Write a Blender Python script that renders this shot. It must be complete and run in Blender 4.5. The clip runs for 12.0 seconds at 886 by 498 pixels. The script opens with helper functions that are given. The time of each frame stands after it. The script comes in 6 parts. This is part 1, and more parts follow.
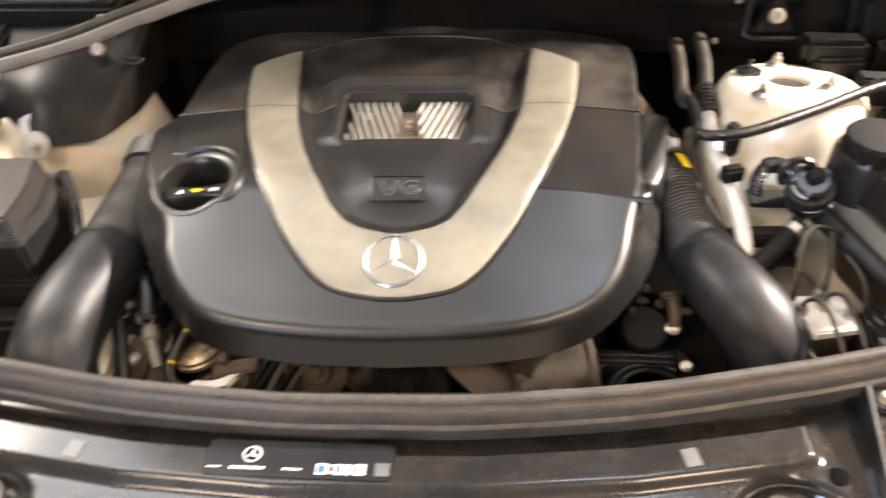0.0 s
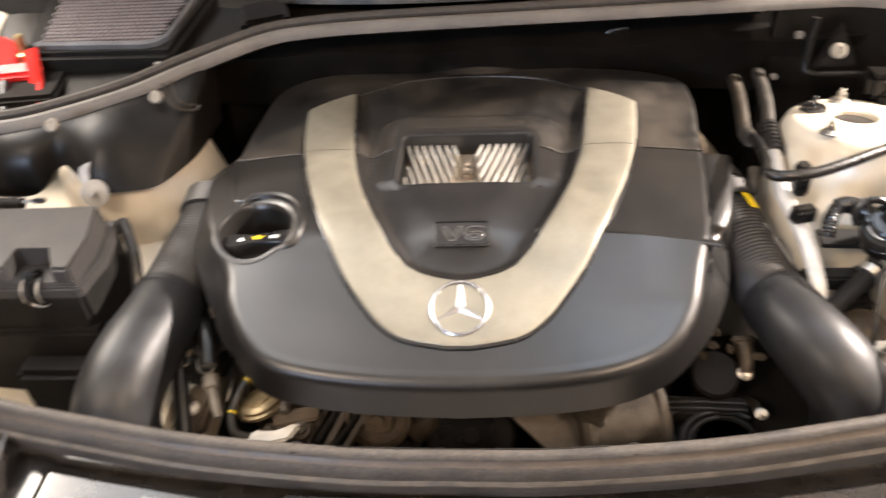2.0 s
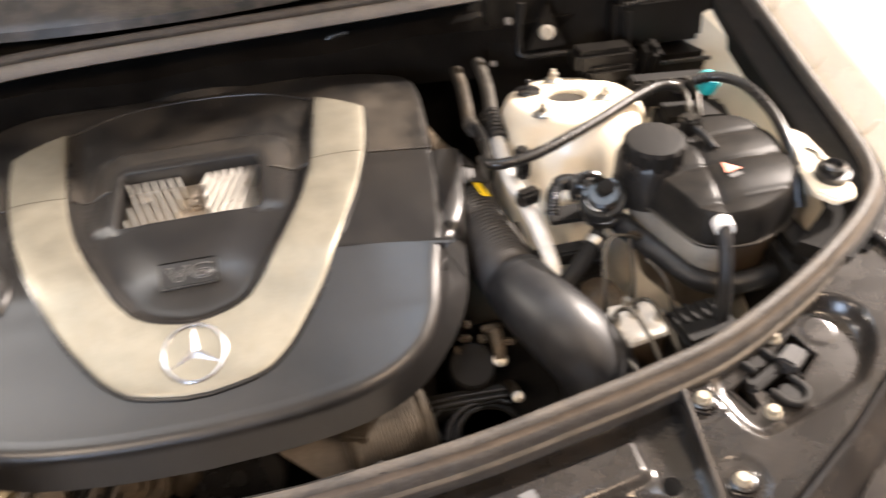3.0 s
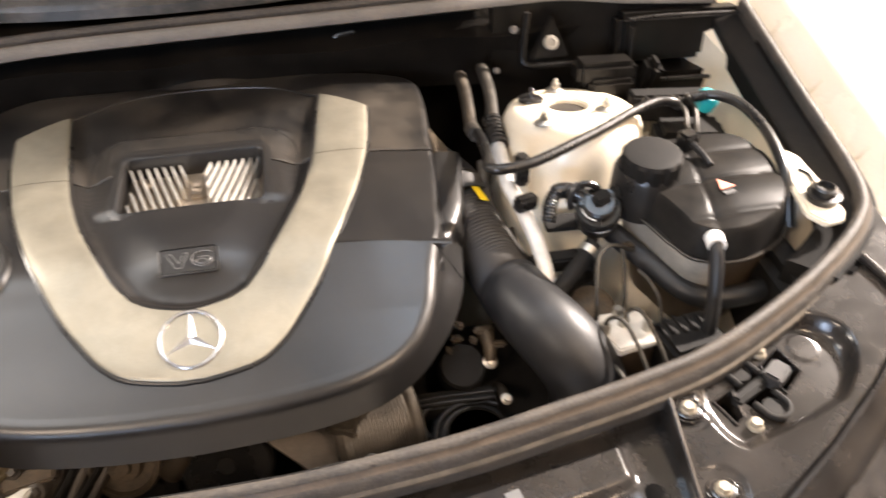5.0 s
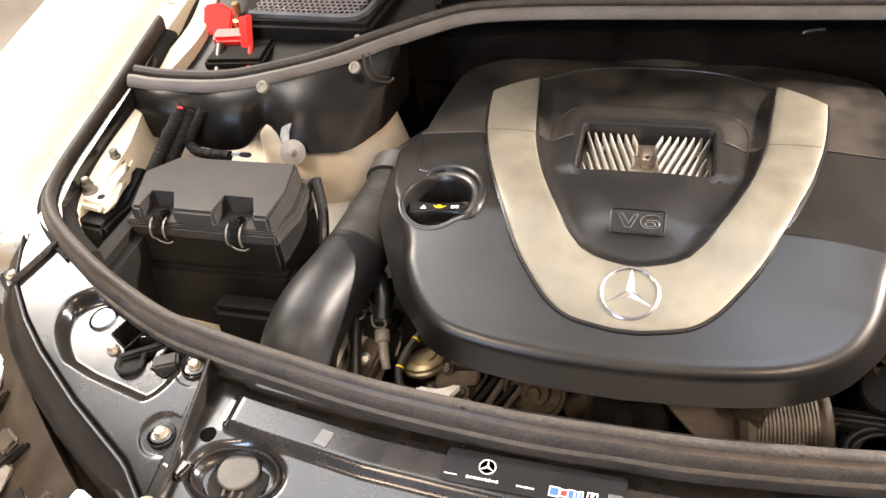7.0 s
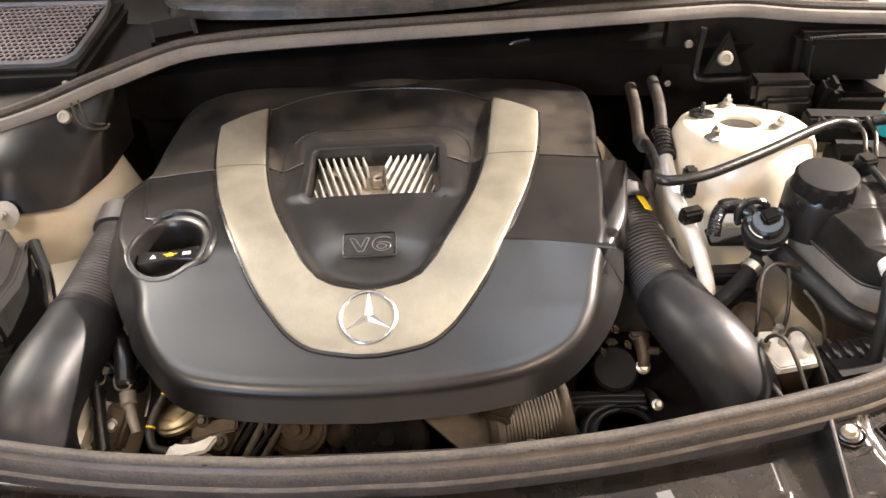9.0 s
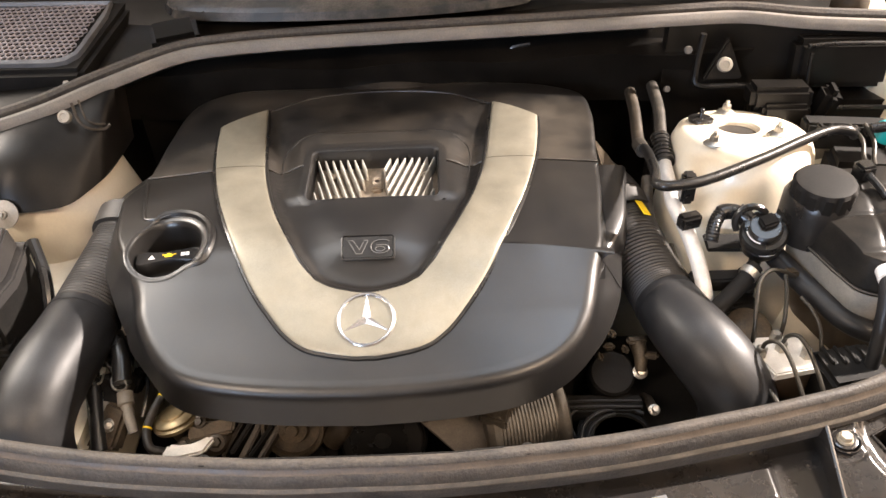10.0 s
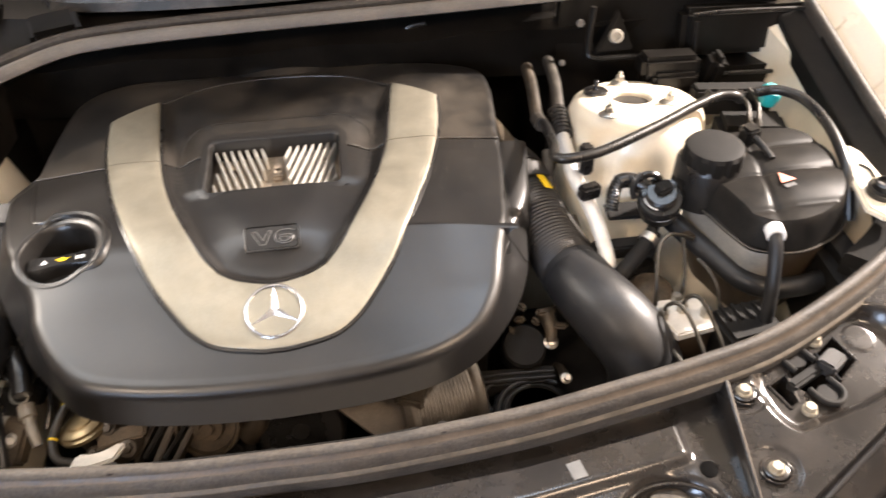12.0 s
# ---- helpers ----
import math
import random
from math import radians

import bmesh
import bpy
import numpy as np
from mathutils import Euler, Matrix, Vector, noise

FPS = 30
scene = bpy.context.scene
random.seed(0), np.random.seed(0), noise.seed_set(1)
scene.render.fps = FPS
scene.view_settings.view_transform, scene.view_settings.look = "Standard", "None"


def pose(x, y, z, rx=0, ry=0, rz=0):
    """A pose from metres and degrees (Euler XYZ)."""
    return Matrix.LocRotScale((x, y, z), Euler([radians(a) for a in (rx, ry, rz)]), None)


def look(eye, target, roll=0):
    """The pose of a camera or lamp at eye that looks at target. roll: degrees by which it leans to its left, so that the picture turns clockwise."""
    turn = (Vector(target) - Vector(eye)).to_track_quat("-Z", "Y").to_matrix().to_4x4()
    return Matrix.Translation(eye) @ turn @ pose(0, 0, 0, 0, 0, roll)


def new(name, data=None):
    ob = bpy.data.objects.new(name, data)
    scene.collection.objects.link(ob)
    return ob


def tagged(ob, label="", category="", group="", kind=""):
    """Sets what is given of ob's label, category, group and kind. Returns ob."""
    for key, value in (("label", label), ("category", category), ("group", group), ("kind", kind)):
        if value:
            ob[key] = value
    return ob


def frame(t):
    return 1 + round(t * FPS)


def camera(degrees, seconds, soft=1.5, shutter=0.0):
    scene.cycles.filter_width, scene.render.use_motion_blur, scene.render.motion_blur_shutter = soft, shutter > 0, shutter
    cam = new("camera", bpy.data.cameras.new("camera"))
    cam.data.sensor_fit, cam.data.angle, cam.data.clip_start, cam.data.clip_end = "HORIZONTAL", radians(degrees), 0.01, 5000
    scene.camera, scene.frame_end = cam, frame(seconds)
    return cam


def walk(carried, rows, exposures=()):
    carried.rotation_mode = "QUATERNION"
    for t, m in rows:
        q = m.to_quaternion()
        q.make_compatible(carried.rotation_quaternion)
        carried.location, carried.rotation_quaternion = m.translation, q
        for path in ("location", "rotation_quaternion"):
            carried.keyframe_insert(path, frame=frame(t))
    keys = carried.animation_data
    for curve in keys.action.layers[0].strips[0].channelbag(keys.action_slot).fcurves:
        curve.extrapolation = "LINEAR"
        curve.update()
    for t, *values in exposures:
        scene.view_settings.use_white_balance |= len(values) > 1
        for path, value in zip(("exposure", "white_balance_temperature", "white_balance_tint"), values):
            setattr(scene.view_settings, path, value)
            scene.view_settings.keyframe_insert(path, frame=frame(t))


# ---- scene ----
cam = camera(57.07, 12.0, shutter=0.5)
# seconds, eye x, y, z, yaw to the left, pitch up, roll
PATH = [
    (0.0, 0.1090, -0.0131, 1.6800, 4.35, -42.71, -2.94),
    (0.5, 0.0454, -0.0412, 1.6889, 13.75, -42.52, -4.96),
    (1.0, 0.0027, -0.0431, 1.7005, 18.33, -41.81, -5.75),
    (1.2, 0.0003, -0.0327, 1.7034, 18.57, -41.43, -6.15),
    (1.5, 0.0152, -0.0161, 1.7053, 16.98, -40.83, -6.67),
    (2.0, 0.0612, 0.0115, 1.6881, 6.52, -40.66, -5.01),
    (2.5, 0.1094, 0.0237, 1.6889, -0.56, -41.14, -6.17),
    (3.0, 0.1698, 0.0419, 1.6843, -9.63, -41.90, -3.90),
    (3.2, 0.1967, 0.0486, 1.6877, -12.95, -42.64, -3.15),
    (4.8, 0.1688, 0.0293, 1.6884, -13.21, -42.25, -0.02),
    (5.0, 0.1550, 0.0309, 1.6926, -10.90, -41.68, -0.10),
    (5.5, 0.1076, 0.0245, 1.7022, -4.08, -40.80, -0.43),
    (6.0, 0.0682, -0.0014, 1.7085, 3.94, -40.33, -1.74),
    (6.5, 0.0329, -0.0283, 1.7100, 14.41, -39.81, -5.32),
    (7.0, 0.0210, -0.0342, 1.7108, 19.11, -40.63, -7.33),
    (7.1, 0.0220, -0.0315, 1.7106, 18.77, -40.84, -7.27),
    (7.5, 0.0427, -0.0210, 1.7160, 15.43, -41.66, -7.28),
    (7.7, 0.0549, -0.0145, 1.7159, 12.90, -41.89, -6.99),
    (9.3, 0.1083, -0.0066, 1.7216, 0.65, -40.90, -3.21),
    (9.5, 0.1072, -0.0092, 1.7214, 0.93, -40.86, -3.06),
    (10.0, 0.1071, -0.0076, 1.7224, 1.09, -40.91, -2.88),
    (10.5, 0.1208, -0.0029, 1.7250, -2.10, -41.25, -2.93),
    (11.0, 0.1522, 0.0002, 1.7203, -7.56, -41.93, -3.06),
    (11.4, 0.1565, 0.0005, 1.7218, -9.94, -42.32, -2.47),
    (11.5, 0.1549, 0.0009, 1.7220, -10.08, -42.38, -2.19),
    (12.0, 0.1226, -0.0066, 1.7223, -6.47, -42.45, -1.56),
]
walk(cam, [(t, pose(x, y, z) @ pose(0, 0, 0, 0, 0, yaw) @ pose(0, 0, 0, 90 + pitch, 0, 0) @ pose(0, 0, 0, 0, 0, roll))
           for t, x, y, z, yaw, pitch, roll in PATH])

# ---- world and light ----
world = bpy.data.worlds.new("world")
scene.world = world
world.use_nodes = True
world.node_tree.nodes["Background"].inputs[0].default_value = (0.9, 0.95, 1.0, 1)
world.node_tree.nodes["Background"].inputs[1].default_value = 0.02
scene.view_settings.exposure = 0.32


def area_lamp(name, eye, target, sx, sy, watts, color):
    lamp = bpy.data.lights.new(name, "AREA")
    lamp.shape, lamp.size, lamp.size_y, lamp.energy, lamp.color = "RECTANGLE", sx, sy, watts, color
    ob = new(name, lamp)
    ob.matrix_world = look(eye, target)
    return ob


# x, y, width, watts and colour of the ceiling lamps: one small spot and six panels; all panels but the first are added
# fill
# the last two, both blue, are unseen lamps put in for sheen on the cover
LAMPS = ((-2.30, 1.68, 0.90, 150, (1.0, 0.875, 0.76)), (3.20, 1.75, 0.16, 1220, (1.0, 0.872, 0.785)), (2.60, 0.00, 0.58, 10, (1.0, 0.690, 0.44)),
         (-1.15, -0.95, 0.58, 36, (1.0, 0.753, 0.56)), (1.25, -0.95, 0.58, 30, (1.0, 0.685, 0.44)), (0.54, 1.00, 0.46, 6.8, (0.46, 0.695, 1.0)),
         (-1.12, 1.40, 1.30, 22, (0.64, 0.790, 1.0)))
# daylight through the workshop window, and the ceiling lights
area_lamp("window_daylight", (-2.1, -3.9, 2.45), (0, 0.8, 1.0), 1.5, 1.1, 140, (0.60, 0.733, 1.0))
for lx, ly, wide, watts, colour in LAMPS:
    area_lamp("ceiling_lamp_light", (lx, ly, 2.985), (lx, ly, 1.0), wide, wide, watts, colour)
    # added uplights brighten the ceiling for reflections in the cover and front panels
    if lx < -2:
        area_lamp("ceiling_fill_uplight", (lx, ly, 3.06), (lx, ly + 0.001, 4.0), 0.9, 0.9, 60, (0.75, 0.87, 1.0))
    if wide > 0.3:
        area_lamp("ceiling_fill_uplight", (lx, ly, 3.06), (lx, ly + 0.001, 4.0), 0.5, 0.5, 7, (0.68, 0.84, 1.0))


# ---- materials ----
def surface(name, color, rough=0.5, metal=0.0, stain=0.25, stain_size=9.0, grain=0.12, grain_size=260.0, bump=0.06, dust=0.0, dust_color=(0.30, 0.25, 0.19), coat=0.0, spec=0.5):
    m = bpy.data.materials.new(name)
    m.use_nodes = True
    n, k = m.node_tree.nodes, m.node_tree.links
    p = n["Principled BSDF"]
    where = n.new("ShaderNodeTexCoord")

    def cloud(size, detail, rough_=0.6):
        c = n.new("ShaderNodeTexNoise")
        c.inputs["Scale"].default_value, c.inputs["Detail"].default_value, c.inputs["Roughness"].default_value = size, detail, rough_
        k.new(where.outputs["Object"], c.inputs["Vector"])
        return c.outputs["Fac"]

    def ramp(source, a, b, lo, hi):
        r = n.new("ShaderNodeMapRange")
        r.inputs["From Min"].default_value, r.inputs["From Max"].default_value = a, b
        r.inputs["To Min"].default_value, r.inputs["To Max"].default_value = lo, hi
        k.new(source, r.inputs["Value"])
        return r.outputs["Result"]

    def maths(kind, a, b):
        x = n.new("ShaderNodeMath")
        x.operation = kind
        k.new(a, x.inputs[0])
        k.new(b, x.inputs[1])
        return x.outputs[0]

    big, fine = cloud(stain_size, 5), cloud(grain_size, 3)
    tone = maths("MULTIPLY", ramp(big, 0.3, 0.7, 1 - stain, 1 + stain), ramp(fine, 0.3, 0.7, 1 - grain, 1 + grain))
    mix = n.new("ShaderNodeMix")
    mix.data_type, mix.blend_type = "RGBA", "MULTIPLY"
    mix.inputs["Factor"].default_value = 1.0
    mix.inputs[6].default_value = (*color, 1)
    k.new(tone, mix.inputs[7])
    out = mix.outputs[2]
    if dust > 0:
        d = n.new("ShaderNodeMix")
        d.data_type = "RGBA"
        d.inputs[7].default_value = (*dust_color, 1)
        k.new(out, d.inputs[6])
        patch = maths("MULTIPLY", ramp(cloud(stain_size * 1.7, 5, 0.58), 0.40, 0.78, 0.0, dust), ramp(fine, 0.35, 0.65, 0.6, 1.0))
        k.new(patch, d.inputs["Factor"])
        out = d.outputs[2]
        k.new(maths("ADD", ramp(big, 0.3, 0.7, rough * 0.85, rough * 1.15), ramp(patch, 0.0, 1.0, 0.0, 0.45)), p.inputs["Roughness"])
    else:
        k.new(ramp(big, 0.3, 0.7, rough * 0.82, min(1.0, rough * 1.2)), p.inputs["Roughness"])
    k.new(out, p.inputs["Base Color"])
    p.inputs["Metallic"].default_value = metal
    p.inputs["Coat Weight"].default_value = coat
    p.inputs["Specular IOR Level"].default_value = spec
    if bump > 0:
        b = n.new("ShaderNodeBump")
        b.inputs["Strength"].default_value, b.inputs["Distance"].default_value = bump, 0.002
        k.new(fine, b.inputs["Height"])
        k.new(b.outputs["Normal"], p.inputs["Normal"])
    return m


def glow(name, color, strength):
    m = bpy.data.materials.new(name)
    m.use_nodes = True
    p = m.node_tree.nodes["Principled BSDF"]
    p.inputs["Base Color"].default_value = (*color, 1)
    p.inputs["Emission Color"].default_value = (*color, 1)
    p.inputs["Emission Strength"].default_value = strength
    return m


COVER = surface("cover_plastic", (0.0085, 0.0080, 0.0078), 0.33, 0, 0.25, 6, 0.12, 900, 0.035, dust=0.03, spec=0.5)
DUSTY_COVER = surface("dusty_cover_plastic", (0.0090, 0.0083, 0.0078), 0.34, 0, 0.25, 6, 0.12, 900, 0.035, dust=0.45, dust_color=(0.115, 0.094, 0.070), spec=0.5)
SATIN = surface("satin_silver_trim", (0.205, 0.190, 0.150), 0.44, 0.45, 0.15, 20, 0.10, 800, 0.04, dust=0.32, dust_color=(0.150, 0.125, 0.085))
ALLOY = surface("pale_alloy", (0.60, 0.58, 0.54), 0.42, 0.15, 0.15, 40, 0.08, 500, 0.05, dust=0.1)
CHROME = surface("chrome", (0.60, 0.60, 0.61), 0.22, 0.95, 0.03, 12, 0.02, 300, 0.0)
ALU = surface("cast_aluminium", (0.32, 0.27, 0.215), 0.5, 0.6, 0.30, 30, 0.2, 350, 0.2, dust=0.35)
ALU_BRIGHT = surface("bright_aluminium", (0.52, 0.50, 0.46), 0.40, 0.55, 0.12, 40, 0.08, 500, 0.05)
BRASS = surface("zinc_gold", (0.48, 0.37, 0.19), 0.36, 0.9, 0.25, 40, 0.1, 400, 0.05, dust=0.15)
RUBBER = surface("seal_rubber", (0.042, 0.038, 0.034), 0.58, 0, 0.35, 22, 0.30, 300, 0.45, dust=0.34, dust_color=(0.125, 0.098, 0.070), spec=0.35)
GREY_LIP = surface("grey_seal_lip", (0.115, 0.106, 0.096), 0.62, 0, 0.18, 18, 0.15, 500, 0.12, dust=0.25)
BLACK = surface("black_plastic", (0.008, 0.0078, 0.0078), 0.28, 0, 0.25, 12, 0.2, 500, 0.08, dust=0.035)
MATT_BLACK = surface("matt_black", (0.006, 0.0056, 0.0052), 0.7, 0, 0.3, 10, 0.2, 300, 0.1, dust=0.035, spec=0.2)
FIREWALL = surface("bulkhead_plastic", (0.0052, 0.0046, 0.0040), 0.36, 0, 0.4, 11, 0.2, 500, 0.06, dust=0.14, dust_color=(0.045, 0.036, 0.026), spec=0.20)
DUCT = surface("duct_plastic", (0.013, 0.0130, 0.0138), 0.43, 0, 0.40, 14, 0.15, 600, 0.06, dust=0.10, dust_color=(0.10, 0.095, 0.09), spec=0.36)
BOX = surface("fuse_box_plastic", (0.027, 0.0255, 0.025), 0.62, 0, 0.15, 9, 0.15, 700, 0.12, dust=0.06, spec=0.3)
PANEL = surface("dusty_black_paint", (0.013, 0.0120, 0.0115), 0.17, 0, 0.40, 16, 0.08, 420, 0.008, dust=0.15, dust_color=(0.076, 0.054, 0.033), spec=0.46)
CREAM = surface("cream_body_paint", (0.73, 0.655, 0.52), 0.38, 0, 0.10, 7, 0.04, 300, 0.02, dust=0.16, dust_color=(0.42, 0.33, 0.22), coat=0.25)
FENDER = surface("pale_champagne_paint", (0.76, 0.690, 0.565), 0.28, 0.05, 0.04, 6, 0.03, 300, 0.01, coat=0.6)
STEEL = surface("zinc_steel", (0.44, 0.42, 0.38), 0.38, 0.95, 0.2, 40, 0.15, 500, 0.08)
PIPE = surface("brake_pipe_steel", (0.030, 0.026, 0.020), 0.42, 0.4, 0.25, 60, 0.15, 500, 0.08)
LINER = surface("bonnet_liner", (0.19, 0.20, 0.22), 0.85, 0, 0.15, 6, 0.1, 300, 0.1)
BELLOWS = surface("bellows_rubber", (0.020, 0.018, 0.0165), 0.55, 0, 0.2, 9, 0.15, 500, 0.08, dust=0.05)
RED = surface("red_plastic", (0.75, 0.02, 0.015), 0.40, 0, 0.12, 30, 0.05, 400, 0.04)
TEAL = surface("teal_plastic", (0.01, 0.33, 0.36), 0.40, 0, 0.1, 30, 0.05, 400, 0.03)
YELLOW = surface("yellow_label", (0.85, 0.60, 0.01), 0.5, 0, 0.08, 40, 0.05, 400, 0.02)
WHITE = surface("white_print", (0.82, 0.82, 0.80), 0.5, 0, 0.05, 40, 0.03, 400, 0.0)
BLUE_PRINT = surface("blue_print", (0.03, 0.09, 0.45), 0.5, 0, 0.05, 40, 0.03, 400, 0.0)
GREY_PRINT = surface("grey_sticker", (0.085, 0.085, 0.085), 0.45, 0, 0.2, 40, 0.1, 400, 0.0)
CASTING = surface("oily_brown_casting", (0.062, 0.047, 0.031), 0.5, 0.3, 0.5, 45, 0.3, 350, 0.3, dust=0.4, dust_color=(0.17, 0.125, 0.08))
TANK = surface("glossy_tank_plastic", (0.010, 0.0096, 0.0092), 0.36, 0, 0.2, 14, 0.1, 500, 0.02, dust=0.05, spec=0.08)
TANK_LOW = surface("brown_black_plastic", (0.045, 0.031, 0.019), 0.35, 0, 0.25, 14, 0.12, 500, 0.03)
PIPE_BROWN = surface("brown_stained_pipe", (0.022, 0.016, 0.010), 0.5, 0.2, 0.4, 45, 0.2, 400, 0.1, dust=0.2)
PIPE_GREY = surface("grey_stained_pipe", (0.038, 0.034, 0.029), 0.45, 0.3, 0.3, 45, 0.2, 400, 0.1, dust=0.15)
GREY_SIDE = surface("pale_grey_moulding", (0.20, 0.185, 0.16), 0.35, 0, 0.2, 30, 0.1, 400, 0.03, dust=0.1)
STICKER = surface("black_sticker_film", (0.011, 0.011, 0.0115), 0.20, 0, 0.1, 20, 0.05, 400, 0.0)
BROWN = surface("yellowed_plastic", (0.034, 0.025, 0.016), 0.6, 0, 0.4, 20, 0.15, 400, 0.08, dust=0.25, dust_color=(0.13, 0.10, 0.07), spec=0.25)
GLASSY = surface("dusty_glossy_plastic", (0.025, 0.025, 0.025), 0.10, 0, 0.15, 9, 0.05, 300, 0.0, dust=0.40, dust_color=(0.24, 0.20, 0.16))
OILY_GREY = surface("greasy_grey", (0.030, 0.026, 0.022), 0.5, 0.1, 0.35, 30, 0.2, 350, 0.1)
# near-black colour stands in for the shade inside holes drawn as flat discs
HOLE = surface("hole_shade", (0.0015, 0.0014, 0.0013), 0.95, 0, 0.1, 30, 0.1, 300, 0.0, spec=0.05)
LAMP_CASE = surface("dull_brown_case", (0.040, 0.029, 0.019), 0.8, 0, 0.35, 25, 0.2, 350, 0.1, dust=0.15, dust_color=(0.10, 0.075, 0.05), spec=0.12)
LAMP_DARK = surface("dark_lamp_case", (0.010, 0.0095, 0.0098), 0.42, 0, 0.4, 30, 0.2, 350, 0.15, dust=0.3, dust_color=(0.055, 0.042, 0.028), spec=0.3)
OILY_BROWN = surface("grimy_brown_plastic", (0.045, 0.033, 0.023), 0.45, 0, 0.4, 30, 0.2, 350, 0.1, dust=0.2, dust_color=(0.12, 0.09, 0.06))
CONCRETE = surface("workshop_floor", (0.30, 0.28, 0.25), 0.45, 0, 0.25, 1.5, 0.1, 60, 0.2)
PLASTER = surface("wall_paint", (0.26, 0.21, 0.16), 0.8, 0, 0.08, 1.2, 0.05, 80, 0.1)
CEILING = surface("ceiling_paint", (0.55, 0.55, 0.54), 0.8, 0, 0.05, 1.2, 0.05, 80, 0.05)
IRON = surface("dull_iron", (0.16, 0.145, 0.125), 0.45, 0.6, 0.3, 60, 0.15, 500, 0.06)
BOLT = surface("yellowed_zinc_bolt", (0.27, 0.235, 0.175), 0.55, 0.3, 0.2, 90, 0.15, 500, 0.08)
PALE_SHEEN = surface("pale_sheen_grey", (0.30, 0.29, 0.27), 0.5, 0, 0.45, 60, 0.2, 400, 0.05)
GLOSS = surface("clean_black_paint", (0.016, 0.015, 0.015), 0.20, 0, 0.2, 20, 0.08, 420, 0.0, spec=0.45)
LAMP = glow("lamp_diffuser", (1.0, 0.92, 0.80), 4.0)


# ---- mesh helpers ----
def mesh_of(bm, name, material, smooth=True, angle=35):
    bmesh.ops.recalc_face_normals(bm, faces=bm.faces)
    me = bpy.data.meshes.new(name)
    bm.to_mesh(me)
    bm.free()
    me.materials.append(material)
    if smooth:
        me.polygons.foreach_set("use_smooth", [True] * len(me.polygons))
        me.set_sharp_from_angle(angle=radians(angle))
    return me


def part(name, bm, material, parent=None, label="", smooth=True, angle=35):
    ob = new(name, mesh_of(bm, name, material, smooth, angle))
    ob.parent = parent
    return tagged(ob, label)


def thing(name, label, category, kind="", group="", at=(0, 0, 0)):
    ob = new(name)
    ob.empty_display_size = 0.05
    ob.location = at
    return tagged(ob, label, category, group, kind)


def solo(name, bm, material, label, category, kind="", group="", angle=35):
    return tagged(part(name, bm, material, None, label, angle=angle), label, category, group, kind)


def curve(points, steps=8, closed=False):
    """A smooth line through the points."""
    pts = [Vector(p) for p in points]
    n, out = len(pts), []
    last = n if closed else n - 1
    for i in range(last):
        p1, p2 = pts[i], pts[(i + 1) % n]
        p0 = pts[i - 1] if closed or i > 0 else p1 * 2 - p2
        p3 = pts[(i + 2) % n] if closed or i < n - 2 else p2 * 2 - p1
        for s in range(steps):
            t = s / steps
            out.append(0.5 * (2 * p1 + (p2 - p0) * t + (2 * p0 - 5 * p1 + 4 * p2 - p3) * t * t + (3 * p1 - p0 - 3 * p2 + p3) * t ** 3))
    if not closed:
        out.append(pts[-1])
    return out


def skin(bm, rings, closed=True, cap=True):
    rows = [[bm.verts.new(p) for p in ring] for ring in rings]
    for a, b in zip(rows, rows[1:]):
        m = len(a)
        for i in range(m if closed else m - 1):
            j = (i + 1) % m
            bm.faces.new((a[i], a[j], b[j], b[i]))
    if cap and closed:
        bm.faces.new(rows[0])
        bm.faces.new(rows[-1])
    return rows


def tube(points, radius, sides=12, steps=8, bm=None, cap=True):
    """A round tube along a smooth line; radius is a number or a function of the fraction along it."""
    bm = bm or bmesh.new()
    line = curve(points, steps)
    rings, side = [], None
    for i, p in enumerate(line):
        way = (line[min(i + 1, len(line) - 1)] - line[max(i - 1, 0)]).normalized()
        if side is None:
            side = way.orthogonal().normalized()
        side = (side - way * side.dot(way)).normalized()
        other = way.cross(side)
        r = radius(i / (len(line) - 1)) if callable(radius) else radius
        rings.append([p + (side * math.cos(a) + other * math.sin(a)) * r for a in (2 * math.pi * k / sides for k in range(sides))])
    skin(bm, rings, True, cap)
    return bm


def rail(line, profile, bm=None, cap=True):
    """Sweeps a closed profile of (outwards, up) along a line; outwards is to the right of the way, level."""
    bm = bm or bmesh.new()
    rings = []
    for i, p in enumerate(line):
        way = line[min(i + 1, len(line) - 1)] - line[max(i - 1, 0)]
        side = Vector((way.y, -way.x, 0)).normalized()
        rings.append([p + side * u + Vector((0, 0, v)) for u, v in profile])
    skin(bm, rings, True, cap)
    return bm


def lathe(profile, m=None, sides=32, bm=None):
    """Turns a profile of (radius, height) round z, then moves it by m."""
    bm = bm or bmesh.new()
    rings = [[Vector((r * math.cos(a), r * math.sin(a), z)) for a in (2 * math.pi * k / sides for k in range(sides))] for r, z in profile]
    m = m or Matrix()
    skin(bm, [[m @ p for p in ring] for ring in rings])
    return bm


